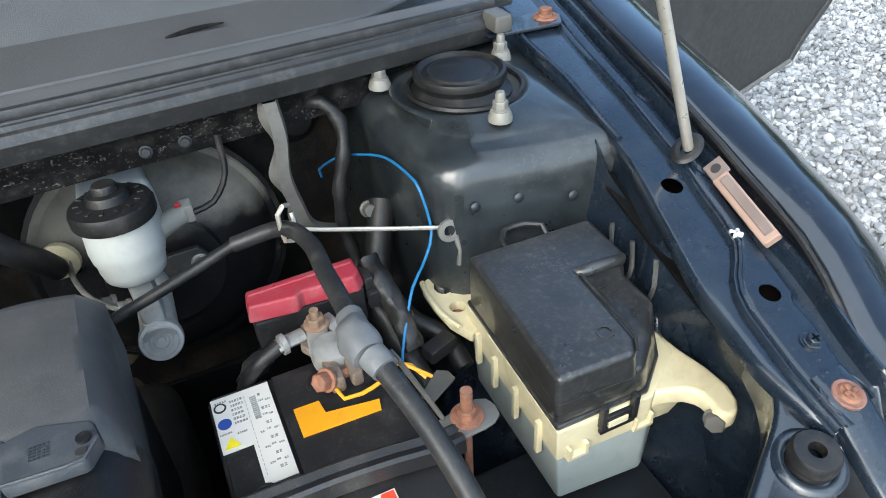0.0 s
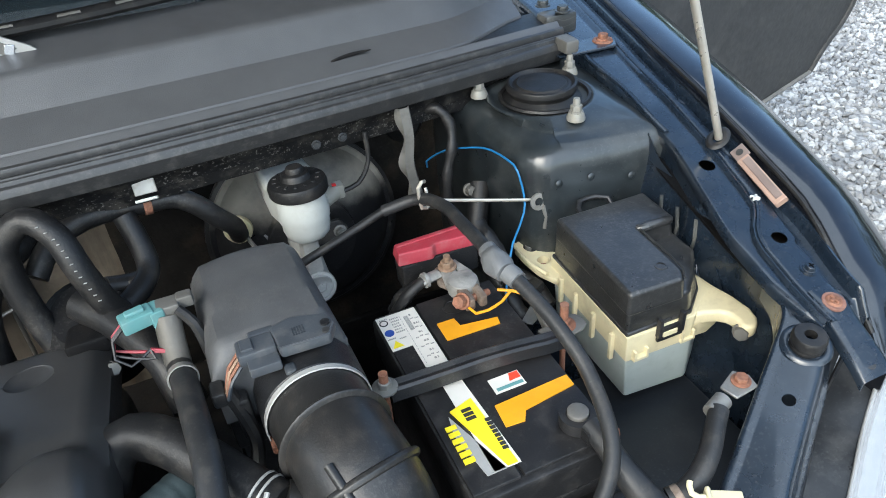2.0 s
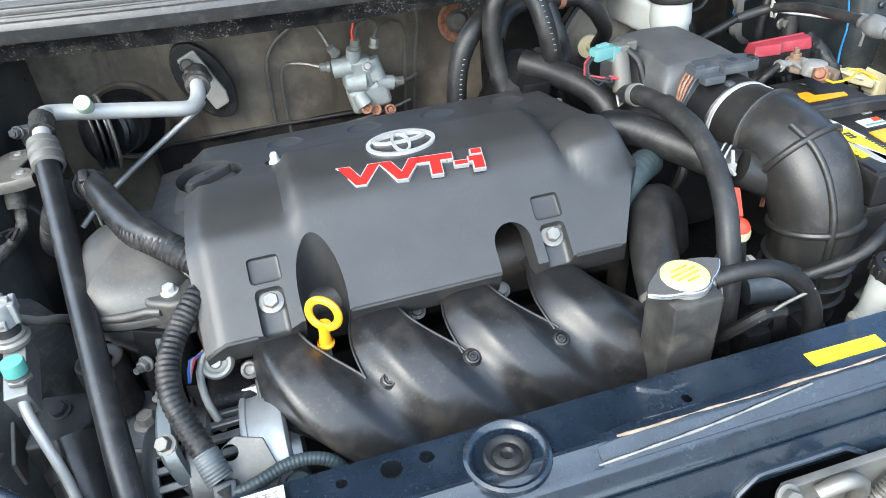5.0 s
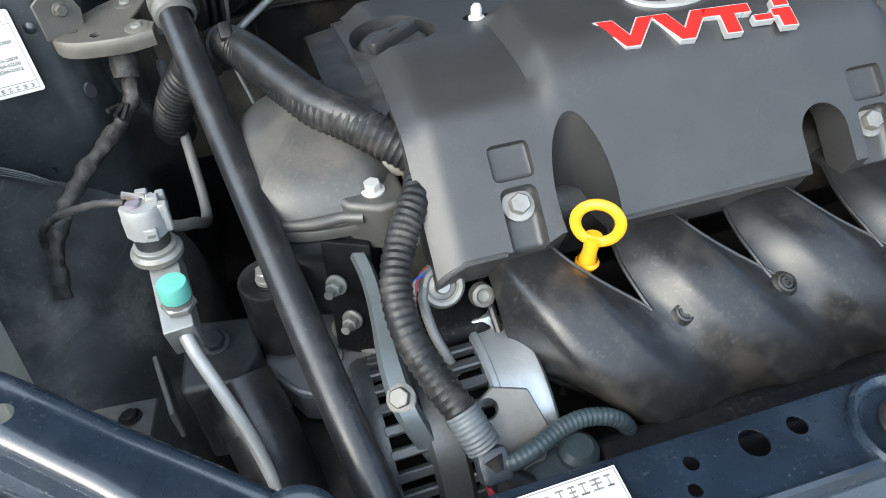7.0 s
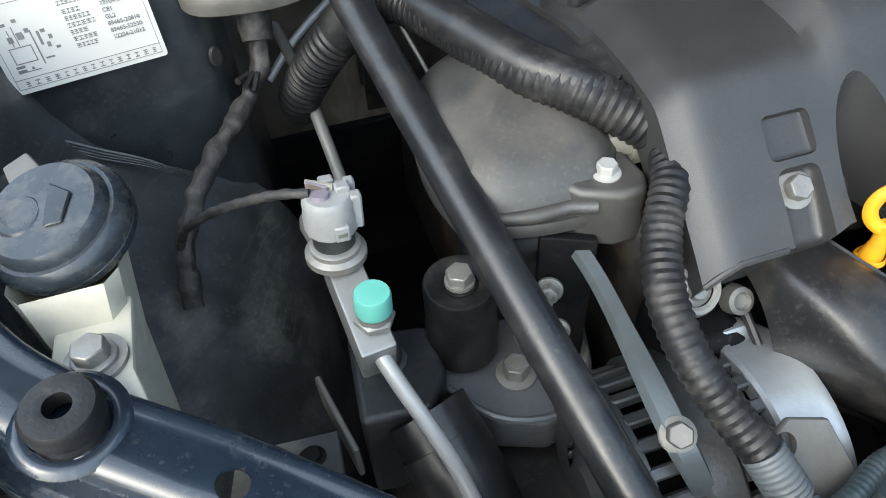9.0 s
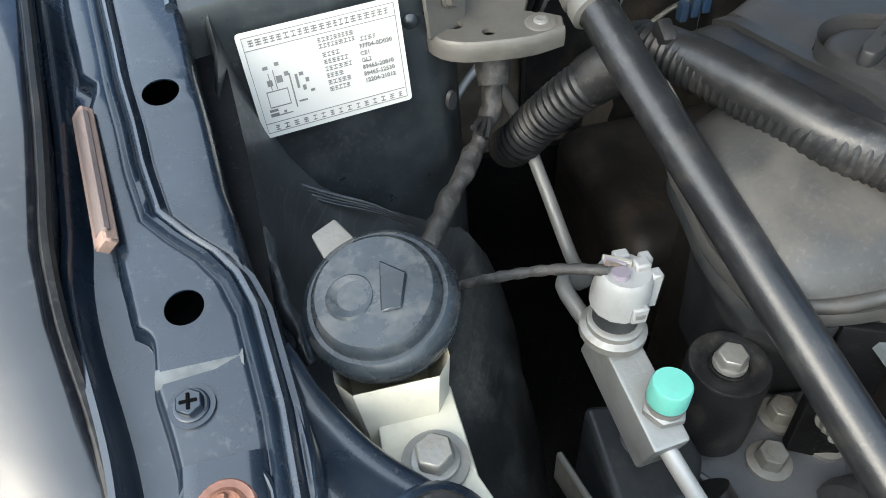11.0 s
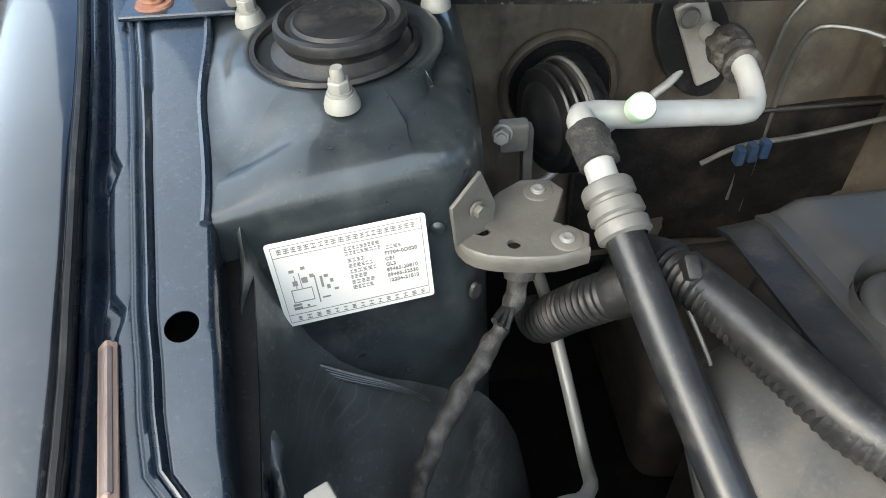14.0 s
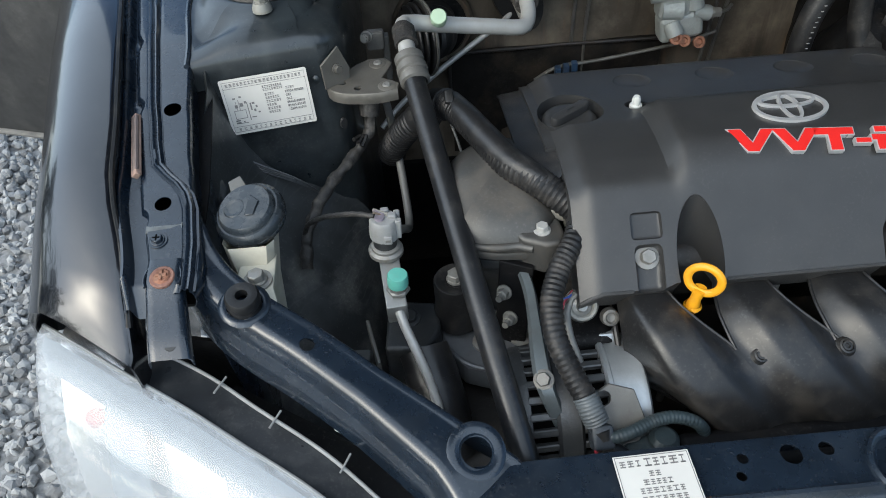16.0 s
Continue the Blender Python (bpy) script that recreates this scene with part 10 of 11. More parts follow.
    part("bracket_rim", tube([(-0.476, 0.052, 0.7685), (-0.455, 0.022, 0.7685), (-0.426, 0.010, 0.7685), (-0.402, 0.016, 0.7685), (-0.386, 0.032, 0.7685), (-0.374, 0.068, 0.7685)], 0.0028, 8), M_MOUNTPALE, m)
    for x, y in ((-0.431, 0.046), (-0.408, 0.072), (-0.392, 0.050)):
        part("bolt", join(hexhead(Matrix.Translation((x, y, 0.768)), 0.0092, 0.014, 1.45), lathe([(0, 0.0148), (0.0045, 0.0146), (0.005, 0.013)], Matrix.Translation((x, y, 0.768)), 14)), M_STEEL, m, "pale flange bolt")
    part("side_bracket", prism([(-0.536, 0.030), (-0.492, 0.026), (-0.476, 0.050), (-0.478, 0.088), (-0.530, 0.098)], 0.70, 0.793, 0.005, 3), M_CASEDARK, m)
    part("side_bolt", hexhead(aim((-0.5075, 0.0680, 0.7935), (-0.1, -0.2, 1)), 0.0085, 0.008, 1.3), M_CASEDARK, m)
    part("strip", box((-0.548, 0.045, 0.775), (0.004, 0.060, 0.030), 0.001, 1, Matrix.Rotation(radians(12), 4, "Z")), M_BRACKET, m, "grey edge strip")
    part("corner_plate", join(prism([(-0.060, -0.030), (0.004, -0.030), (0.006, 0.016), (-0.052, 0.022)], 0, 0.003, 0.001, 1, Matrix.Translation((-0.555, 0.012, 0.798)) @ Matrix.Rotation(radians(-12), 4, "X"))), M_APRON, m, "dark ledge plate with a nut")
    part("corner_nut", hexhead(Matrix.Translation((-0.566, 0.014, 0.801)) @ Matrix.Rotation(radians(-12), 4, "X"), 0.006, 0.004, 1.3), M_DARK, m)
    drum = part("tank_tube", tube([(-0.496, 0.030, 0.786), (-0.484, -0.010, 0.760), (-0.474, -0.050, 0.715)], 0.026, 22), M_DRUM, m, "dark receiver drum")
    part("drum_band", tube([(-0.4920, 0.014, 0.776), (-0.4880, 0.002, 0.768)], 0.0275, 22), M_DRUM, drum)
    # alternator
    a = thing("alternator", (-0.33, -0.03, 0.66), "finned alloy alternator behind the crossbar", "alternator")
    A = aim((-0.345, -0.037, 0.763), (1, 0.0, 0.03)) @ Matrix.Diagonal((0.95, 0.95, 1, 1))
    # black drum behind the fins paints the shade of their gaps
    part("rotor_core", lathe([(0, -0.064), (0.050, -0.064), (0.055, -0.058), (0.057, 0.02), (0, 0.02)], A, 40), M_SLOTSHADE, a, "black core put in as the shade between the fins")
    part("end_ring", lathe([(0.030, -0.074), (0.052, -0.074), (0.064, -0.069), (0.067, -0.063), (0.0665, -0.056), (0.060, -0.056), (0.058, -0.066), (0.030, -0.069)], A, 44), M_ALUDARK, a)
    part("front_frame", lathe([(0.058, -0.034), (0.067, -0.034), (0.0705, -0.031), (0.0705, -0.013), (0.067, -0.010), (0.058, -0.010)], A, 44), M_ALUDARK, a)
    bell = part("bell", lathe([(0.058, 0.0150), (0.0690, 0.0150), (0.0715, 0.017), (0.0715, 0.0205), (0.0695, 0.0215), (0.0695, 0.046), (0.0680, 0.0510), (0.0640, 0.0535), (0.0600, 0.0540), (0.0590, 0.0515), (0.030, 0.0515), (0.028, 0.060), (0.0, 0.060)], A, 48), M_BELL, a, "smooth silver bell housing")
    for k in range(3):
        part("ear", box((0, 0, 0), (0.022, 0.016, 0.022), 0.004, 2, A @ Matrix.Rotation(radians(60 + 120 * k), 4, "Z") @ Matrix.Translation((0.068, 0, 0.028))), M_BELL, bell)
    for lo, hi, n0, w in ((-0.058, -0.033, 26, 0.0075), (-0.012, 0.017, 26, 0.0078)):
        for k in range(n0):
            ang = 2 * math.pi * (k + 0.3) / n0
            part("fin", box((0, 0, 0), (0.007, w, hi - lo), 0.0012, 1, A @ Matrix.Rotation(ang, 4, "Z") @ Matrix.Translation((0.0635, 0, (lo + hi) / 2))), M_ALUDARK, a)
    for k in range(18):
        ang = 2 * math.pi * k / 18
        part("fin", box((0, 0, 0), (0.026, 0.0065, 0.006), 0.001, 1, A @ Matrix.Rotation(ang, 4, "Z") @ Matrix.Translation((0.043, 0, -0.0705))), M_ALUDARK, a)
    part("hub", lathe([(0, -0.078), (0.016, -0.078), (0.024, -0.072), (0.030, -0.070), (0.030, -0.064)], A, 28), M_ALUDARK, a)
    tab = part("tab", prism([(-0.020, -0.032), (0.006, -0.040), (0.026, -0.022), (0.024, 0.012), (0.004, 0.024), (-0.016, 0.018)], -0.002, 0.002, 0.0008, 1, aim((-0.333, -0.083, 0.822), (0.05, -0.70, 0.70)) @ Matrix.Rotation(radians(10), 4, "Z")), M_BRACKET, a, "grey tab with a hole")
    cut(tab, lathe([(0, -0.02), (0.0070, -0.02), (0.0070, 0.02), (0, 0.02)], aim((-0.3405, -0.0750, 0.8310), (0.05, -0.70, 0.70)), 18))
    rows = []
    for p in spline([(-0.397, 0.080, 0.870), (-0.392, 0.058, 0.864), (-0.388, 0.0335, 0.856), (-0.3885, 0.000, 0.850), (-0.390, -0.030, 0.846), (-0.389, -0.058, 0.836), (-0.382, -0.072, 0.817), (-0.374, -0.078, 0.795)], 0.006):
        u = ease(0.02, -0.05, p.y)
        rows.append([(p.x - 0.0028 - 0.0022 * u, p.y, p.z - 0.001), (p.x - 0.0024 - 0.0022 * u, p.y, p.z + 0.001), (p.x + 0.0022 + 0.0022 * u, p.y, p.z + 0.0016), (p.x + 0.0026 + 0.0022 * u, p.y, p.z - 0.001)])
    part("adjuster", shell(rows, 0.0035), M_ADJUSTER, a, "blue grey adjuster strap")
    part("adjuster_bolt", join(hexhead(aim((-0.3895, -0.056, 0.8395), (-0.25, -0.5, 0.8)), 0.0068, 0.010, 1.35), lathe([(0, 0.0002), (0.0095, 0), (0.0095, 0.0015), (0, 0.0016)], aim((-0.3895, -0.056, 0.8388), (-0.25, -0.5, 0.8)), 22)), M_BRACKET, a)
    part("adjuster_bolt", hexhead(aim((-0.3985, 0.078, 0.8735), (-0.5, -0.5, 0.7)), 0.0070, 0.010, 1.3), M_STEEL, a)
    part("terminal_cover", join(box((-0.304, -0.109, 0.792), (0.046, 0.024, 0.022), 0.006, 3, Matrix.Rotation(radians(15), 4, "Z")), lathe([(0, 0.014), (0.009, 0.013), (0.013, 0.009), (0.014, 0.0)], Matrix.Translation((-0.291, -0.106, 0.798)), 20)), M_BRANCH, a)
    f = thing("oil_control_valve", (-0.34, 0.0, 0.80), "pale ringed oil control valve beside the manifold", "valve")
    V = aim((-0.343, 0.012, 0.856), (0, -0.8, 0.6))
    part("collar", lathe([(0.0095, 0.006), (0.0110, 0.0075), (0.0135, 0.0075), (0.0160, 0.004), (0.0160, -0.004), (0.014, -0.012), (0.0, -0.012)], V, 28), M_CREAMMETAL, f, "pale collar")
    part("core", lathe([(0, 0.009), (0.0045, 0.009), (0.006, 0.006), (0.0094, 0.005)], V, 20), M_STEEL, f)
    part("small_plug", lathe([(0.0, 0.002), (0.004, 0.003), (0.0055, 0.005), (0.008, 0.004), (0.009, -0.004), (0, -0.004)], aim((-0.316, 0.004, 0.844), (0, -0.8, 0.6)), 20), M_BRACKET, f)
    part("pipe", tube([(-0.352, 0.016, 0.864), (-0.358, 0.004, 0.856), (-0.357, -0.014, 0.842), (-0.350, -0.030, 0.824), (-0.344, -0.036, 0.80)], 0.0036, 10), M_LINEPALE, f)
    for k, c in enumerate((M_RED, M_CREAMGREY, M_BLUEINK)):
        part("wire", tube([(-0.350, 0.020 - 0.002 * k, 0.868), (-0.360 - 0.002 * k, 0.010, 0.866), (-0.366, -0.004 - 0.003 * k, 0.858)], 0.0014, 6), c, f)
    part("casting", box((-0.335, 0.012, 0.800), (0.050, 0.050, 0.062), 0.010, 3), M_DARK, f)


# ---- body fittings ----
def rail_fittings():
    for s in (1, -1):
        t = thing("rail_pad", (s * 0.746, 0.13, 0.97), "pinkish foam pad in the fender gutter", "pad", "rail pads")
        a, b = Vector((s * 0.7432, 0.108, rail_z(0.108) + 0.0105)), Vector((s * 0.7515, 0.173, rail_z(0.173) + 0.0105))
        wide = 0.0135
        if s < 0:
            a, b, wide = Vector((-0.7395, 0.107, rail_z(0.107) + 0.007)), Vector((-0.7525, 0.183, rail_z(0.183) + 0.004)), 0.0065
        M = plane_frame((a + b) / 2, b - a, (-s, 0, -1.0))
        part("pad", box((0, 0, -0.0025), ((b - a).length, wide, 0.009), 0.001, 1, M), M_TAN, t)
        part("core", box((0, 0, 0), ((b - a).length - 0.008, wide * 0.56, 0.0072), 0.0008, 1, M), M_PADCORE, t, "brown grey core")
        if s > 0:
            tab = part("holder", box((0, 0, 0), (0.016, 0.0155, 0.0025), 0.0008, 1, M @ Matrix.Translation(((b - a).length / 2 + 0.0075, 0, -0.001))), M_PADCORE, t, "dark brown holder tab")
            part("holder_hole", lathe([(0, 0.0016), (0.0036, 0.0016), (0.0040, 0.001)], M @ Matrix.Translation(((b - a).length / 2 + 0.0075, 0, 0)), 16), M_INK, tab)
        w = thing("fender_bolt", (s * 0.702, 0.001, 0.94), "rusty fender bolt with large washer", "bolt", "fender bolts")
        R = aim((s * 0.702, 0.001, rail_z(0.001)), (0, -0.2, 1))
        part("washer", lathe([(0, 0.0), (0.0105, 0.0), (0.0105, 0.0022), (0.0098, 0.003), (0, 0.003)], R, 28), M_PALERUST, w)
        part("boss_ridge", tube([(s * (0.702 + 0.0155 * math.cos(a)), 0.001 + 0.0165 * math.sin(a), rail_z(0.001 + 0.0165 * math.sin(a)) + 0.0004) for a in span(-0.5, math.pi + 0.5, 18)], 0.0013, 8), M_BODY, w, "pressed ridge round the washer")
        part("cross", join(lathe([(0, 0.005), (0.006, 0.0045), (0.0075, 0.003)], R, 18), box((0, 0, 0), (0.010, 0.003, 0.0025), 0.0006, 1, R @ Matrix.Translation((0, 0, 0.005))), box((0, 0, 0), (0.003, 0.010, 0.0025), 0.0006, 1, R @ Matrix.Translation((0, 0, 0.005)))), M_RUST, w)
        bend = [[(s * x, y + 0.05 * (0.71 - x), rail_z(y) + h) for x in (0.6925, 0.700, 0.708, 0.716, 0.7235)] for y, h in ((0.0475, 0.0002), (0.0495, 0.0008), (0.0525, 0.0009), (0.0550, 0.0003))]
        # pale strip whose colour stands for the highlight where the rail bends
        if s < 0:
            v = thing("rail_bend_glint", (s * 0.708, 0.051, 0.96), "pale band painted as the highlight along the rail's bend", "scuff mark")
            part("band", slab(bend, (0, 0, -0.0012)), M_BENDGLINT, v)
        c = thing("fender_bolt", (s * 0.711, 0.038, 0.95), "black hexagon fender bolt on the rail", "bolt", "fender bolts")
        R = aim((s * 0.711, 0.038, rail_z(0.038)), (0, -0.2, 1))
        part("washer", lathe([(0, 0.0), (0.0082, 0.0), (0.0082, 0.0018), (0, 0.0018)], R, 22), M_BODY, c)
        part("head", hexhead(R @ Matrix.Translation((0, 0, 0.0015)), 0.0052, 0.0045, 1.2), M_BODY, c)
        part("cross_slot", join(box((0, 0, 0), (0.006, 0.0012, 0.0008), 0.0002, 1, R @ Matrix.Translation((0, 0, 0.0061))), box((0, 0, 0), (0.0012, 0.006, 0.0008), 0.0002, 1, R @ Matrix.Translation((0, 0, 0.0062)))), M_SLOTSHADE, c)
        k = thing("rail_clip", (s * 0.733, 0.125, 0.97), "small white clip on the rail", "clip", "rail clips") if s > 0 else None
        if k:
            part("clip", join(box((0.728, 0.128, rail_z(0.128) + 0.003), (0.010, 0.003, 0.004), 0.0008, 1, Matrix.Rotation(0.6, 4, "Z")), box((0.728, 0.128, rail_z(0.128) + 0.003), (0.003, 0.010, 0.004), 0.0008, 1, Matrix.Rotation(0.6, 4, "Z"))), M_WHITE, k)
        # front tongue that carries the big washer
        top = [(-0.066, 0.924), (-0.02, 0.9425), (0.0, 0.9530), (0.03, 0.9590)]
        part_rows = []
        for y in span(-0.062, 0.018, 12):
            a, b, z = 0.7155 - 0.11 * max(0.0, -y), 0.6885 - 0.18 * max(0.0, -y), lerp(top, y) - 0.003 * ease(-0.050, -0.062, y)
            part_rows.append([(s * (a + 0.001), y, z - 0.009), (s * (a + 0.0004), y, z - 0.0018), (s * (a - 0.0014), y, z), (s * (a - 0.006), y, z + 0.0003), (s * (b + 0.006), y, z + 0.0003), (s * (b + 0.0014), y, z), (s * (b - 0.0004), y, z - 0.0018), (s * (b - 0.001), y, z - 0.009)])
        tongue = thing("fender_bracket", (s * 0.69, -0.04, 0.90), "black folded fender bracket at the front corner", "bracket", "fender brackets")
        part("plate", shell(part_rows, 0.0012 * s), M_BODY, tongue, angle=60)
        part("dimple", lathe([(0, 0.0012), (0.0030, 0.0010), (0.0042, 0)], aim((s * 0.705, -0.024, lerp(top, -0.024)), (0, -0.37, 0.93)), 14), M_BODY, tongue)
        part("bracket_hole", lathe([(0, 0.0006), (0.0052, 0.0006), (0.0056, 0.0)], aim((s * 0.692, -0.052, lerp(top, -0.052)), (0, -0.37, 0.93)), 18), M_INK, tongue, "dark bolt hole")
    b = thing("bonnet_prop", (0.749, 0.212, 1.0), "plated bonnet prop rod in a rubber socket", "prop rod")
    part("socket", lathe([(0.0045, -0.002), (0.0050, 0.001), (0.0080, 0.0022), (0.0100, 0.0018), (0.0118, 0.0)], aim((0.7470, 0.208, rail_z(0.21) + 0.0105), (-0.5, -0.2, 1)), 26, 1.35), M_RUBBER, b)
    part("rod", tube([(0.7480, 0.208, 1.010), (0.7400, 0.2072, 1.030), (0.690, 0.2025, 1.15), (0.512, 0.1855, 1.575)], 0.0043, 14), M_ROD, b)
    # hinge area
    for s in (1, -1):
        h = thing("hinge_bracket", (s * 0.74, 0.46, 1.02), "black bonnet hinge bracket with rusty bolt", "hinge", "hinges")
        part("plate", prism([(-0.05, -0.018), (0.034, -0.022), (0.046, 0.0), (0.034, 0.020), (-0.05, 0.016)], 0, 0.004, 0.001, 1, Matrix.Translation((s * 0.745, 0.462, 1.034))), M_BODY, h)
        part("bolt", join(lathe([(0, 0.002), (0.013, 0.002), (0.014, 0.0)], Matrix.Translation((s * 0.772, 0.462, 1.038)), 22), hexhead(Matrix.Translation((s * 0.772, 0.462, 1.040)), 0.007, 0.008, 1.2)), M_RUST, h, "rusty hinge bolt")
        part("arm", join(box((s * 0.735, 0.52, 1.055), (0.05, 0.03, 0.03), 0.006), hexhead(Matrix.Translation((s * 0.737, 0.508, 1.072)), 0.008, 0.008, 1.3), hexhead(Matrix.Translation((s * 0.728, 0.545, 1.072)), 0.008, 0.008, 1.3)), M_APRON, h)
        part("seal_end", box((s * 0.705, 0.445, 1.052), (0.020, 0.030, 0.018), 0.004, 2), M_BRACKET, h, "torn grey seal end")


def labels():
    rng = random.Random(11)
    # emission label on the tower
    bl, br = Vector((-0.6850, 0.2425, 0.9255)), Vector((-0.5935, 0.2563, 0.9265))
    tl = Vector((-0.6865, 0.2492, 0.9890))
    t = thing("emission_label", (-0.64, 0.25, 0.925), "white printed emission diagram label on the strut tower", "label")
    M = plane_frame(bl, br - bl, tl - bl)
    M = M @ Matrix.Translation((0, 0, 0.0010))
    W, H = (br - bl).length, (tl - bl).length
    part("paper", flat([(0.002, 0), (W - 0.002, 0), (W - 0.0006, 0.0006), (W, 0.002), (W, H - 0.002), (W - 0.0006, H - 0.0006), (W - 0.002, H), (0.002, H), (0.0006, H - 0.0006), (0, H - 0.002), (0, 0.002), (0.0006, 0.0006)], 0.0006, M), M_PAPER, t, smooth=False)
    b = 0.0028
    lines = [(b, b, W - b, b + 0.0003), (b, H - b - 0.0003, W - b, H - b), (b, b, b + 0.0003, H - b), (W - b - 0.0003, b, W - b, H - b), (b, H - 0.0105, W - b, H - 0.0102), (b, 0.0088, W - b, 0.0091)]
    for r in lines:
        printed(t, M, [r], M_LABELINK, 0.0009, "rule")
    bars = word_bars(0.006, W - 0.005, H - 0.0082, 0.0034, rng, 0.35) + word_bars(0.008, W - 0.006, 0.0040, 0.0030, rng, 1.0)
    for k in range(2):
        bars += word_bars(0.043, 0.064, H - 0.0150 - 0.0036 * k, 0.0024, rng, 0.25)
    for k in range(6):
        bars += word_bars(0.044, 0.045 + rng.uniform(0.010, 0.016), H - 0.0240 - 0.0042 * k, 0.0026, rng, 0.25)
    bars += word_bars(0.067, 0.076, H - 0.0200, 0.0024, rng, 0.25) + [(0.007, 0.0125, 0.012, 0.0145), (0.007, 0.0155, 0.012, 0.0170), (0.0150, 0.0135, 0.0165, 0.0150)]
    printed(t, M, bars, M_LABELINK, 0.0009)
    dia = [(0.008, 0.018, 0.0205, 0.0185), (0.008, 0.0275, 0.0205, 0.0280), (0.008, 0.018, 0.0085, 0.028), (0.020, 0.018, 0.0205, 0.028), (0.010, 0.0310, 0.013, 0.0345), (0.0155, 0.0320, 0.0190, 0.0360), (0.0115, 0.0285, 0.0120, 0.0385), (0.0145, 0.0285, 0.0150, 0.0400), (0.0228, 0.0150, 0.0236, 0.0360), (0.0205, 0.0350, 0.0230, 0.0375), (0.026, 0.0260, 0.0275, 0.0345), (0.0290, 0.0240, 0.0310, 0.0270), (0.0315, 0.0285, 0.0335, 0.0310), (0.0285, 0.0330, 0.0310, 0.0350), (0.025, 0.0175, 0.030, 0.0185), (0.033, 0.022, 0.0355, 0.0235), (0.010, 0.0125, 0.0200, 0.0130), (0.0095, 0.0410, 0.0125, 0.0428), (0.0165, 0.0420, 0.0190, 0.0440)]
    printed(t, M, dia, M_LABELINK, 0.0009, "diagram")
    for k, txt in enumerate(("77704-0D020", "CE1", "GL2", "89465-20810", "89465-52530", "12204-21012")):
        lettering(txt, 0.0036, M @ Matrix.Translation((0.0655, H - 0.0242 - 0.0042 * k, 0.0008)), M_LABELINK, t)
    # yellow strip label on the crossbar
    y = thing("caution_label", (0.172, -0.172, 0.86), "bright yellow caution label with black print", "label")
    M = plane_frame((0.137, -0.1815, 0.8608), (1, -0.015, 0), (0, 1, 0))
    part("paper", flat(rect(0, 0, 0.071, 0.0175), 0.0006, M), M_YELLOWLABEL, y, smooth=False)
    bars = [(0.008, 0.0115, 0.026, 0.0155)]
    for k, (a, c) in enumerate(((0.028, 0.066), (0.004, 0.066), (0.004, 0.066))):
        bars += word_bars(a, c, 0.0115 - 0.0046 * k, 0.0026, rng, 0.3)
    printed(y, M, bars, M_OCHREINK, 0.0009)
    # white label on the crossbar
    w = thing("spec_label", (-0.324, -0.17, 0.86), "white specification label with black print", "label")
    M = plane_frame((-0.3545, -0.1905, 0.8640), (1, 0.02, 0), (0, 1, 0.02))
    part("paper", flat(rect(0, 0, 0.0585, 0.0405), 0.0006, M), M_PAPER, w, smooth=False)
    bars = [(0.001, 0.001, 0.0015, 0.0395), (0.057, 0.001, 0.0575, 0.0395), (0.001, 0.039, 0.0575, 0.0395)]
    bars += word_bars(0.004, 0.020, 0.031, 0.0050, rng, 0.4) + word_bars(0.023, 0.054, 0.0305, 0.0065, rng, 0.3)
    for k, (a, c) in enumerate(((0.024, 0.036), (0.018, 0.042), (0.014, 0.050), (0.014, 0.050))):
        bars += word_bars(a, c, 0.0225 - 0.0065 * k, 0.0042, rng, 0.35)
    printed(w, M, bars, M_LABELINK, 0.0009)


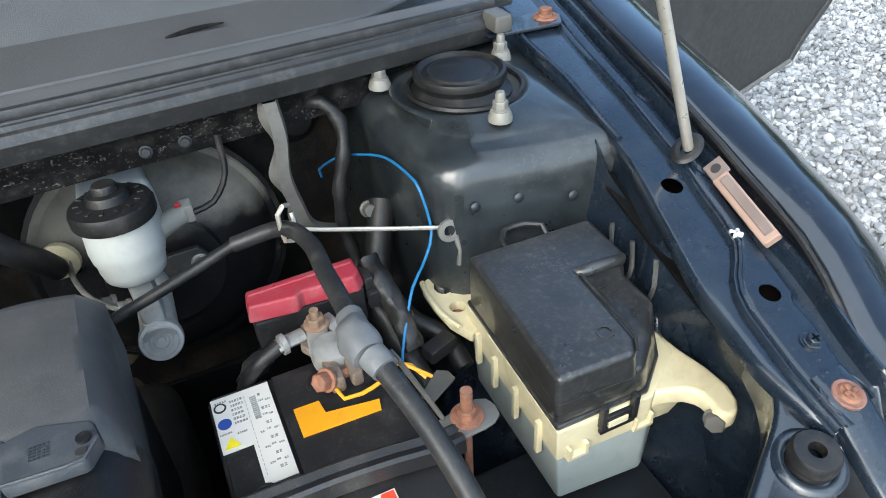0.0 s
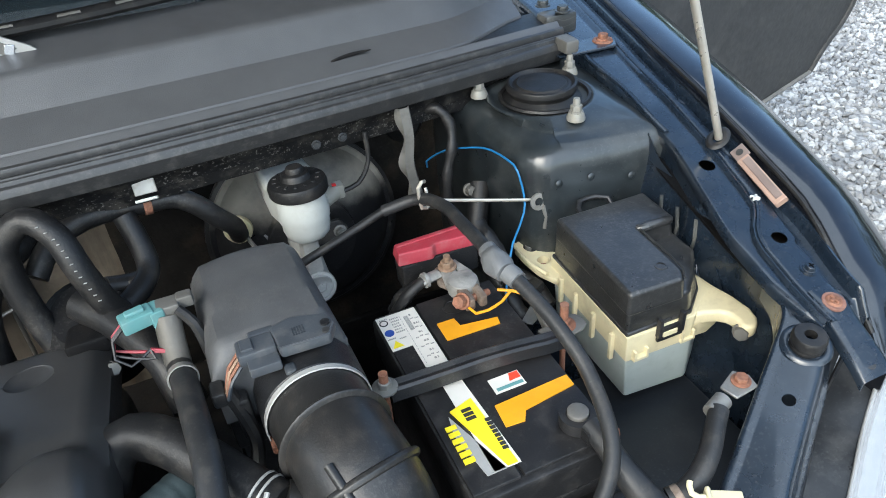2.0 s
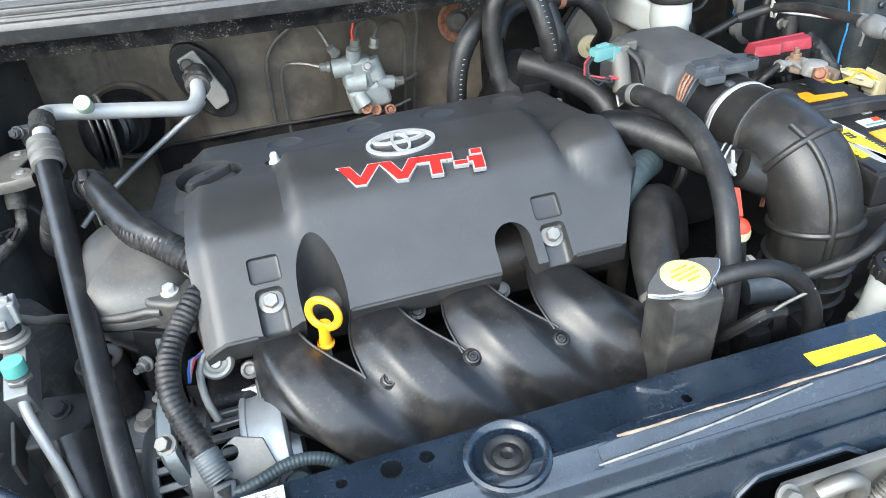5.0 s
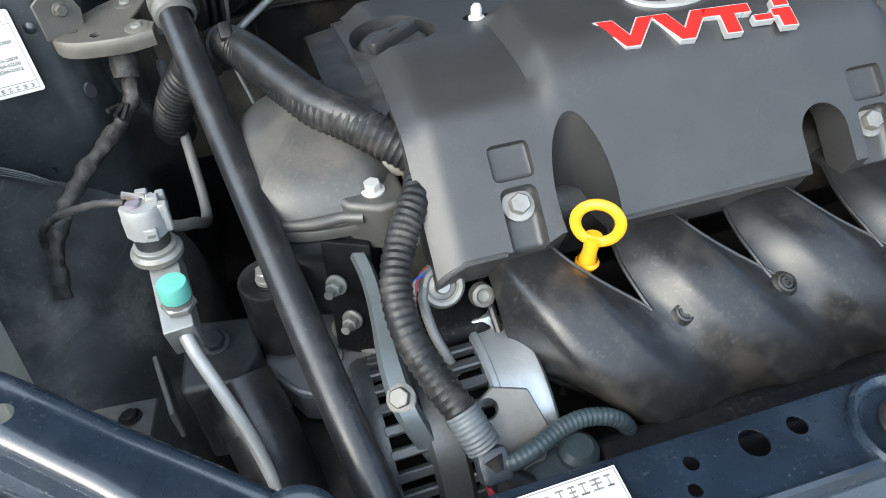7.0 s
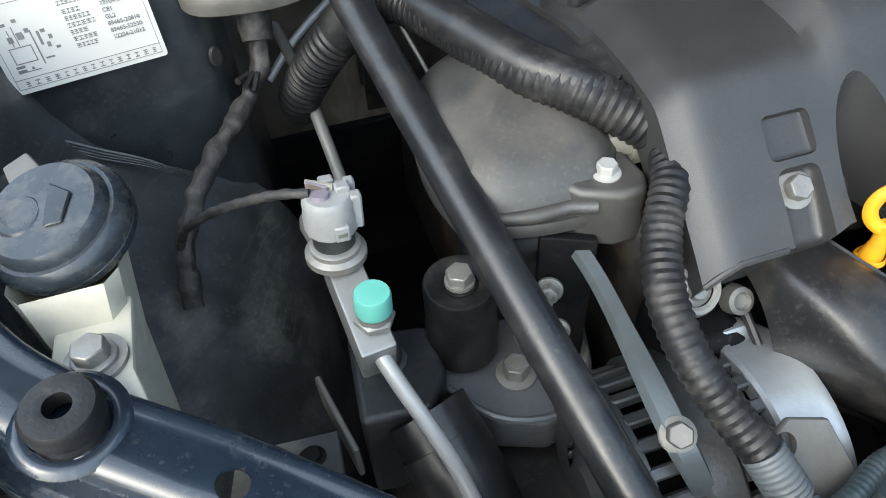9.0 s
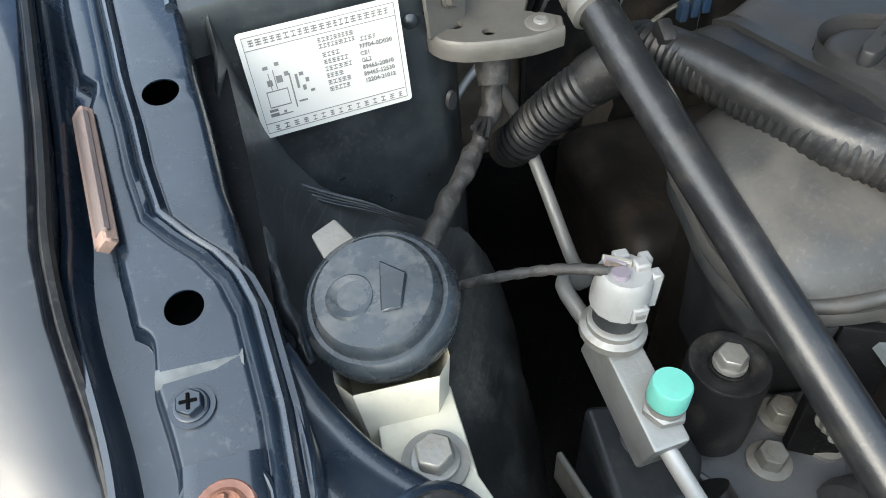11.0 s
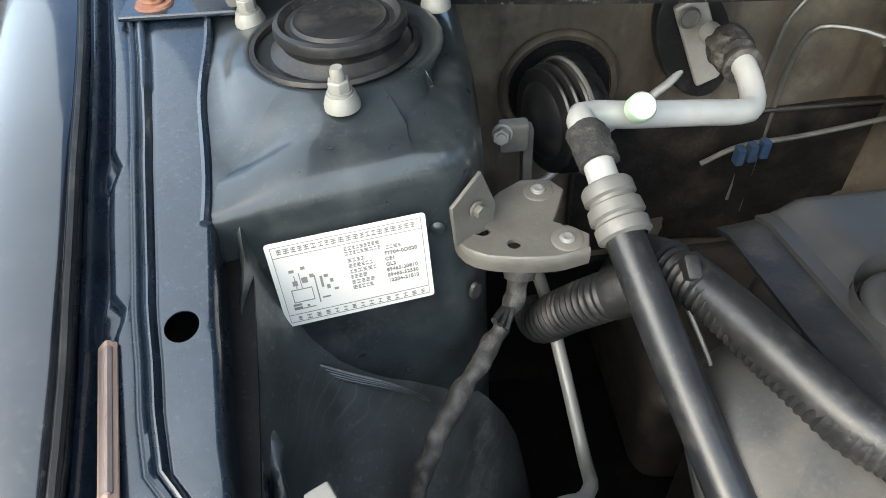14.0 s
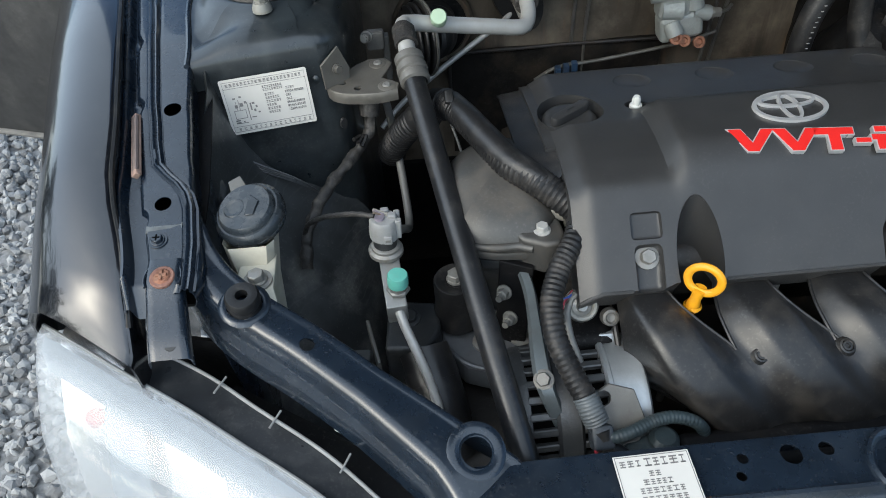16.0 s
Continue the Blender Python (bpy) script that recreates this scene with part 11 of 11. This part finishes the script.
def headlamp(s):
    t = thing("headlamp", (s * 0.66, -0.16, 0.65), "large clear headlamp with chrome reflector", "headlamp", "headlamps")
    edge = [(0.838, 0.022, 0.884), (0.800, -0.003, 0.880), (0.760, -0.028, 0.870), (0.700, -0.064, 0.856), (0.650, -0.098, 0.846), (0.590, -0.139, 0.834), (0.535, -0.185, 0.816), (0.490, -0.242, 0.788)]
    rows = []
    for x, y, z in edge:
        k = (0.84 - x) / 0.35
        rows.append([(s * x, y, z), (s * (x + 0.0005), y - 0.012, z + 0.0005), (s * (x - 0.004), y - 0.045, z - 0.014), (s * (x - 0.008), y - 0.085, z - 0.048), (s * (x - 0.014), y - 0.115, z - 0.10), (s * (x - 0.022), y - 0.13, z - 0.19)])
    part("lens", shell(rows, 0.003 * s), M_LENS, t, "clear polycarbonate lens", angle=60)
    part("inner_strip", shell([[(r[1][0] - s * 0.002, r[1][1] + 0.004, r[1][2] - 0.006), (r[1][0] - s * 0.003, r[1][1] - 0.010, r[1][2] - 0.008), (r[2][0], r[2][1] + 0.014, r[2][2] - 0.012)] for r in rows], 0.0015 * s), M_STRIP, t, "blue grey inner strip")
    for q in (2, 4):
        part("divider", shell([[(p[0] + s * w, p[1] + 0.006, p[2] - 0.009) for p in rows[q][1:]] for w in (-0.016, -0.008, 0.008, 0.016)], 0.0015 * s), M_STRIP, t, "grey lamp divider")
    inner = [[(p[0] - s * 0.006, p[1] + 0.022 - 0.01, p[2] - 0.016) for p in r] for r in rows]
    part("reflector", shell([[(x, y + 0.004 + 0.010 * math.sin(i * 1.7) ** 2, z - 0.006) for x, y, z in r] for i, r in enumerate(inner)], 0.002 * s), M_REFLECTOR, t, "bright chrome reflector")
    back = []
    for (x, y, z), (dx, dy) in zip(edge[2:], ((-0.006, 0.034), (-0.008, 0.038), (-0.008, 0.036), (-0.008, 0.034), (-0.008, 0.031), (-0.008, 0.028))):
        back.append([(s * x, y + 0.001, z - 0.002), (s * (x + dx * 0.5), y + dy * 0.5, z - 0.003), (s * (x + dx), y + dy, z - 0.004), (s * (x + dx), y + dy + 0.004, z - 0.03), (s * (x + dx), y + dy + 0.006, z - 0.16)])
    part("housing", shell(back, 0.002 * s), M_HOUSING, t, "smoky housing top")
    part("indicator_bulb", lathe([(0, 0.014), (0.007, 0.012), (0.010, 0.004), (0.008, -0.006), (0, -0.006)], aim((s * 0.795, -0.040, 0.822), (0, -0.5, 0.86)), 18), M_ORANGE, t, "orange indicator bulb")
    for x, y, z in ((0.712, -0.016, 0.852), (0.566, -0.066, 0.838)):
        part("housing_clip", box((s * x, y - 0.022, z), (0.020, 0.007, 0.004), 0.0012, 1, Matrix.Rotation(s * radians(34), 4, "Z")), M_WHITE, t, "pale mounting clip")
    part("edge_bead", tube([(s * (x + dx), y + dy, z - 0.002) for (x, y, z), (dx, dy) in zip(edge[2:], ((-0.006, 0.034), (-0.008, 0.038), (-0.008, 0.036), (-0.008, 0.034), (-0.008, 0.031)))], 0.0018, 8), M_RIM if s < 0 else M_RUBBER, t, "sealing bead along the housing")
    part("bright_rim", tube([(s * x, y, z + 0.001) for x, y, z in edge], 0.0020, 8), M_RIM, t, "pale lens rim")
    for i in (2, 3, 4, 5) if s < 0 else ():
        x, y, z = edge[i]
        part("housing_rib", rod((s * (x - 0.02), y + 0.016, z - 0.002), (s * (x - 0.028), y + 0.033, z - 0.003), 0.0010, 8), M_RIM, t)
    f = thing("front_baffle", (s * 0.60, -0.10, 0.70), "black plastic baffle behind the headlamp", "baffle", "baffles")
    rows = [[(s * x, y, z) for z in (0.800 - 0.05 * (0.70 - x), 0.70)] for x, y in ((0.70, -0.034), (0.68, -0.048), (0.62, -0.085), (0.56, -0.125), (0.51, -0.168))]
    part("panel", shell(rows, 0.003 * s), M_DARK, f)
    part("ledge", shell([[(s * x, y, 0.800 - 0.05 * (0.70 - x)), (s * (x - 0.02), y + 0.03, 0.804 - 0.05 * (0.70 - x))] for x, y in ((0.70, -0.034), (0.68, -0.048), (0.62, -0.085), (0.56, -0.125), (0.51, -0.168))], 0.003 * s), M_DARK, f)


def door(s):
    """Open front door, its lower rear corner cut at a slant."""
    t = thing("front_door", (s * 1.4, 1.05, 0.35), "open dusty dark car door with dirty lower edge", "car door", "doors")
    z0 = 0.345 if s > 0 else 0.43
    rows = []
    for k in span(0, 1, 14):
        row = []
        for h in (0.0, 0.012, 0.05, 0.11, 0.20, 0.32, 0.46, 0.62, 0.75):
            x = 0.90 + 1.43 * k + 0.17 * k * ease(0, 0.21, h)
            y = 0.90 + 0.335 * (x - 0.90)
            row.append((s * x, y - 0.035 * math.sin(math.pi * min(1, h / 0.75)), z0 + h))
        rows.append(row)
    part("skin", shell(rows, -0.03 * s), M_DOOR, t)
    part("lower_edge", tube([(s * (0.90 + 1.43 * k), 0.897 + 0.479 * k, z0 - 0.002) for k in span(0, 1, 6)], 0.008, 8), M_DUSTEDGE, t, "dust-covered lower edge")
    part("trailing_edge", tube([(s * (2.33 + 0.17 * ease(0, 0.21, h)), 1.379 + 0.057 * ease(0, 0.21, h) - 0.035 * math.sin(math.pi * min(1, h / 0.75)), z0 + h) for h in span(0, 0.74, 10)], 0.012, 8), M_DOOR, t)


def front_latch():
    t = thing("condenser", (0.1, -0.27, 0.55), "dark finned condenser and fan shroud in front", "condenser")
    part("core", box((0.0, -0.262, 0.62), (0.70, 0.016, 0.22), 0.003), M_DARK, t)
    for k in range(16):
        part("fin_row", box((0.0, -0.272, 0.53 + 0.0125 * k), (0.68, 0.004, 0.003), 0.0005, 1), M_LINE, t)
    u = thing("bonnet_latch", (0.12, -0.24, 0.72), "grimy bonnet latch with spring and cable", "latch")
    part("plate", box((0.13, -0.236, 0.765), (0.11, 0.008, 0.08), 0.002), M_BRACKET, u)
    part("hook", tube([(0.10, -0.248, 0.80), (0.118, -0.252, 0.812), (0.135, -0.252, 0.802), (0.14, -0.25, 0.77)], 0.007, 10), M_LINE, u)
    part("spring", tube([(0.15, -0.25, 0.75), (0.165, -0.252, 0.775), (0.175, -0.252, 0.79)], 0.008, 12, ribs=0.004, depth=0.002), M_LINE, u)
    part("bolt", hexhead(aim((0.075, -0.243, 0.80), (0, -0.8, 0.6)), 0.008, 0.010, 1.4), M_BRACKET, u)
    part("bolt", hexhead(aim((0.19, -0.243, 0.79), (0, -0.8, 0.6)), 0.008, 0.010, 1.4), M_BRACKET, u)
    part("plug", rod((0.385, -0.236, 0.812), (0.385, -0.252, 0.80), 0.009), M_MOUNT, u)
    part("bolt", hexhead(aim((0.30, -0.232, 0.808), (0, -0.6, 0.8)), 0.008, 0.010, 1.3), M_BRACKET, u)
    h = thing("horn", (0.44, -0.27, 0.74), "round black horn with a grey centre", "horn")
    part("disc", lathe([(0, 0.012), (0.012, 0.012), (0.014, 0.006), (0.038, 0.004), (0.040, 0.0), (0.036, -0.02), (0, -0.02)], aim((0.430, -0.250, 0.722), (0, -0.7, 0.7)) @ Matrix.Scale(0.8, 4), 30), M_DARK, h)
    part("centre", lathe([(0, 0.004), (0.008, 0.003), (0.009, 0)], aim((0.430, -0.257, 0.729), (0, -0.7, 0.7)), 16), M_BRACKET, h, "grey centre boss")


for make in (washer_filler, ac_block, ac_hoses, conduits, engine_side, rail_fittings, labels, front_latch):
    make()
for side in (1, -1):
    headlamp(side)
    door(side)
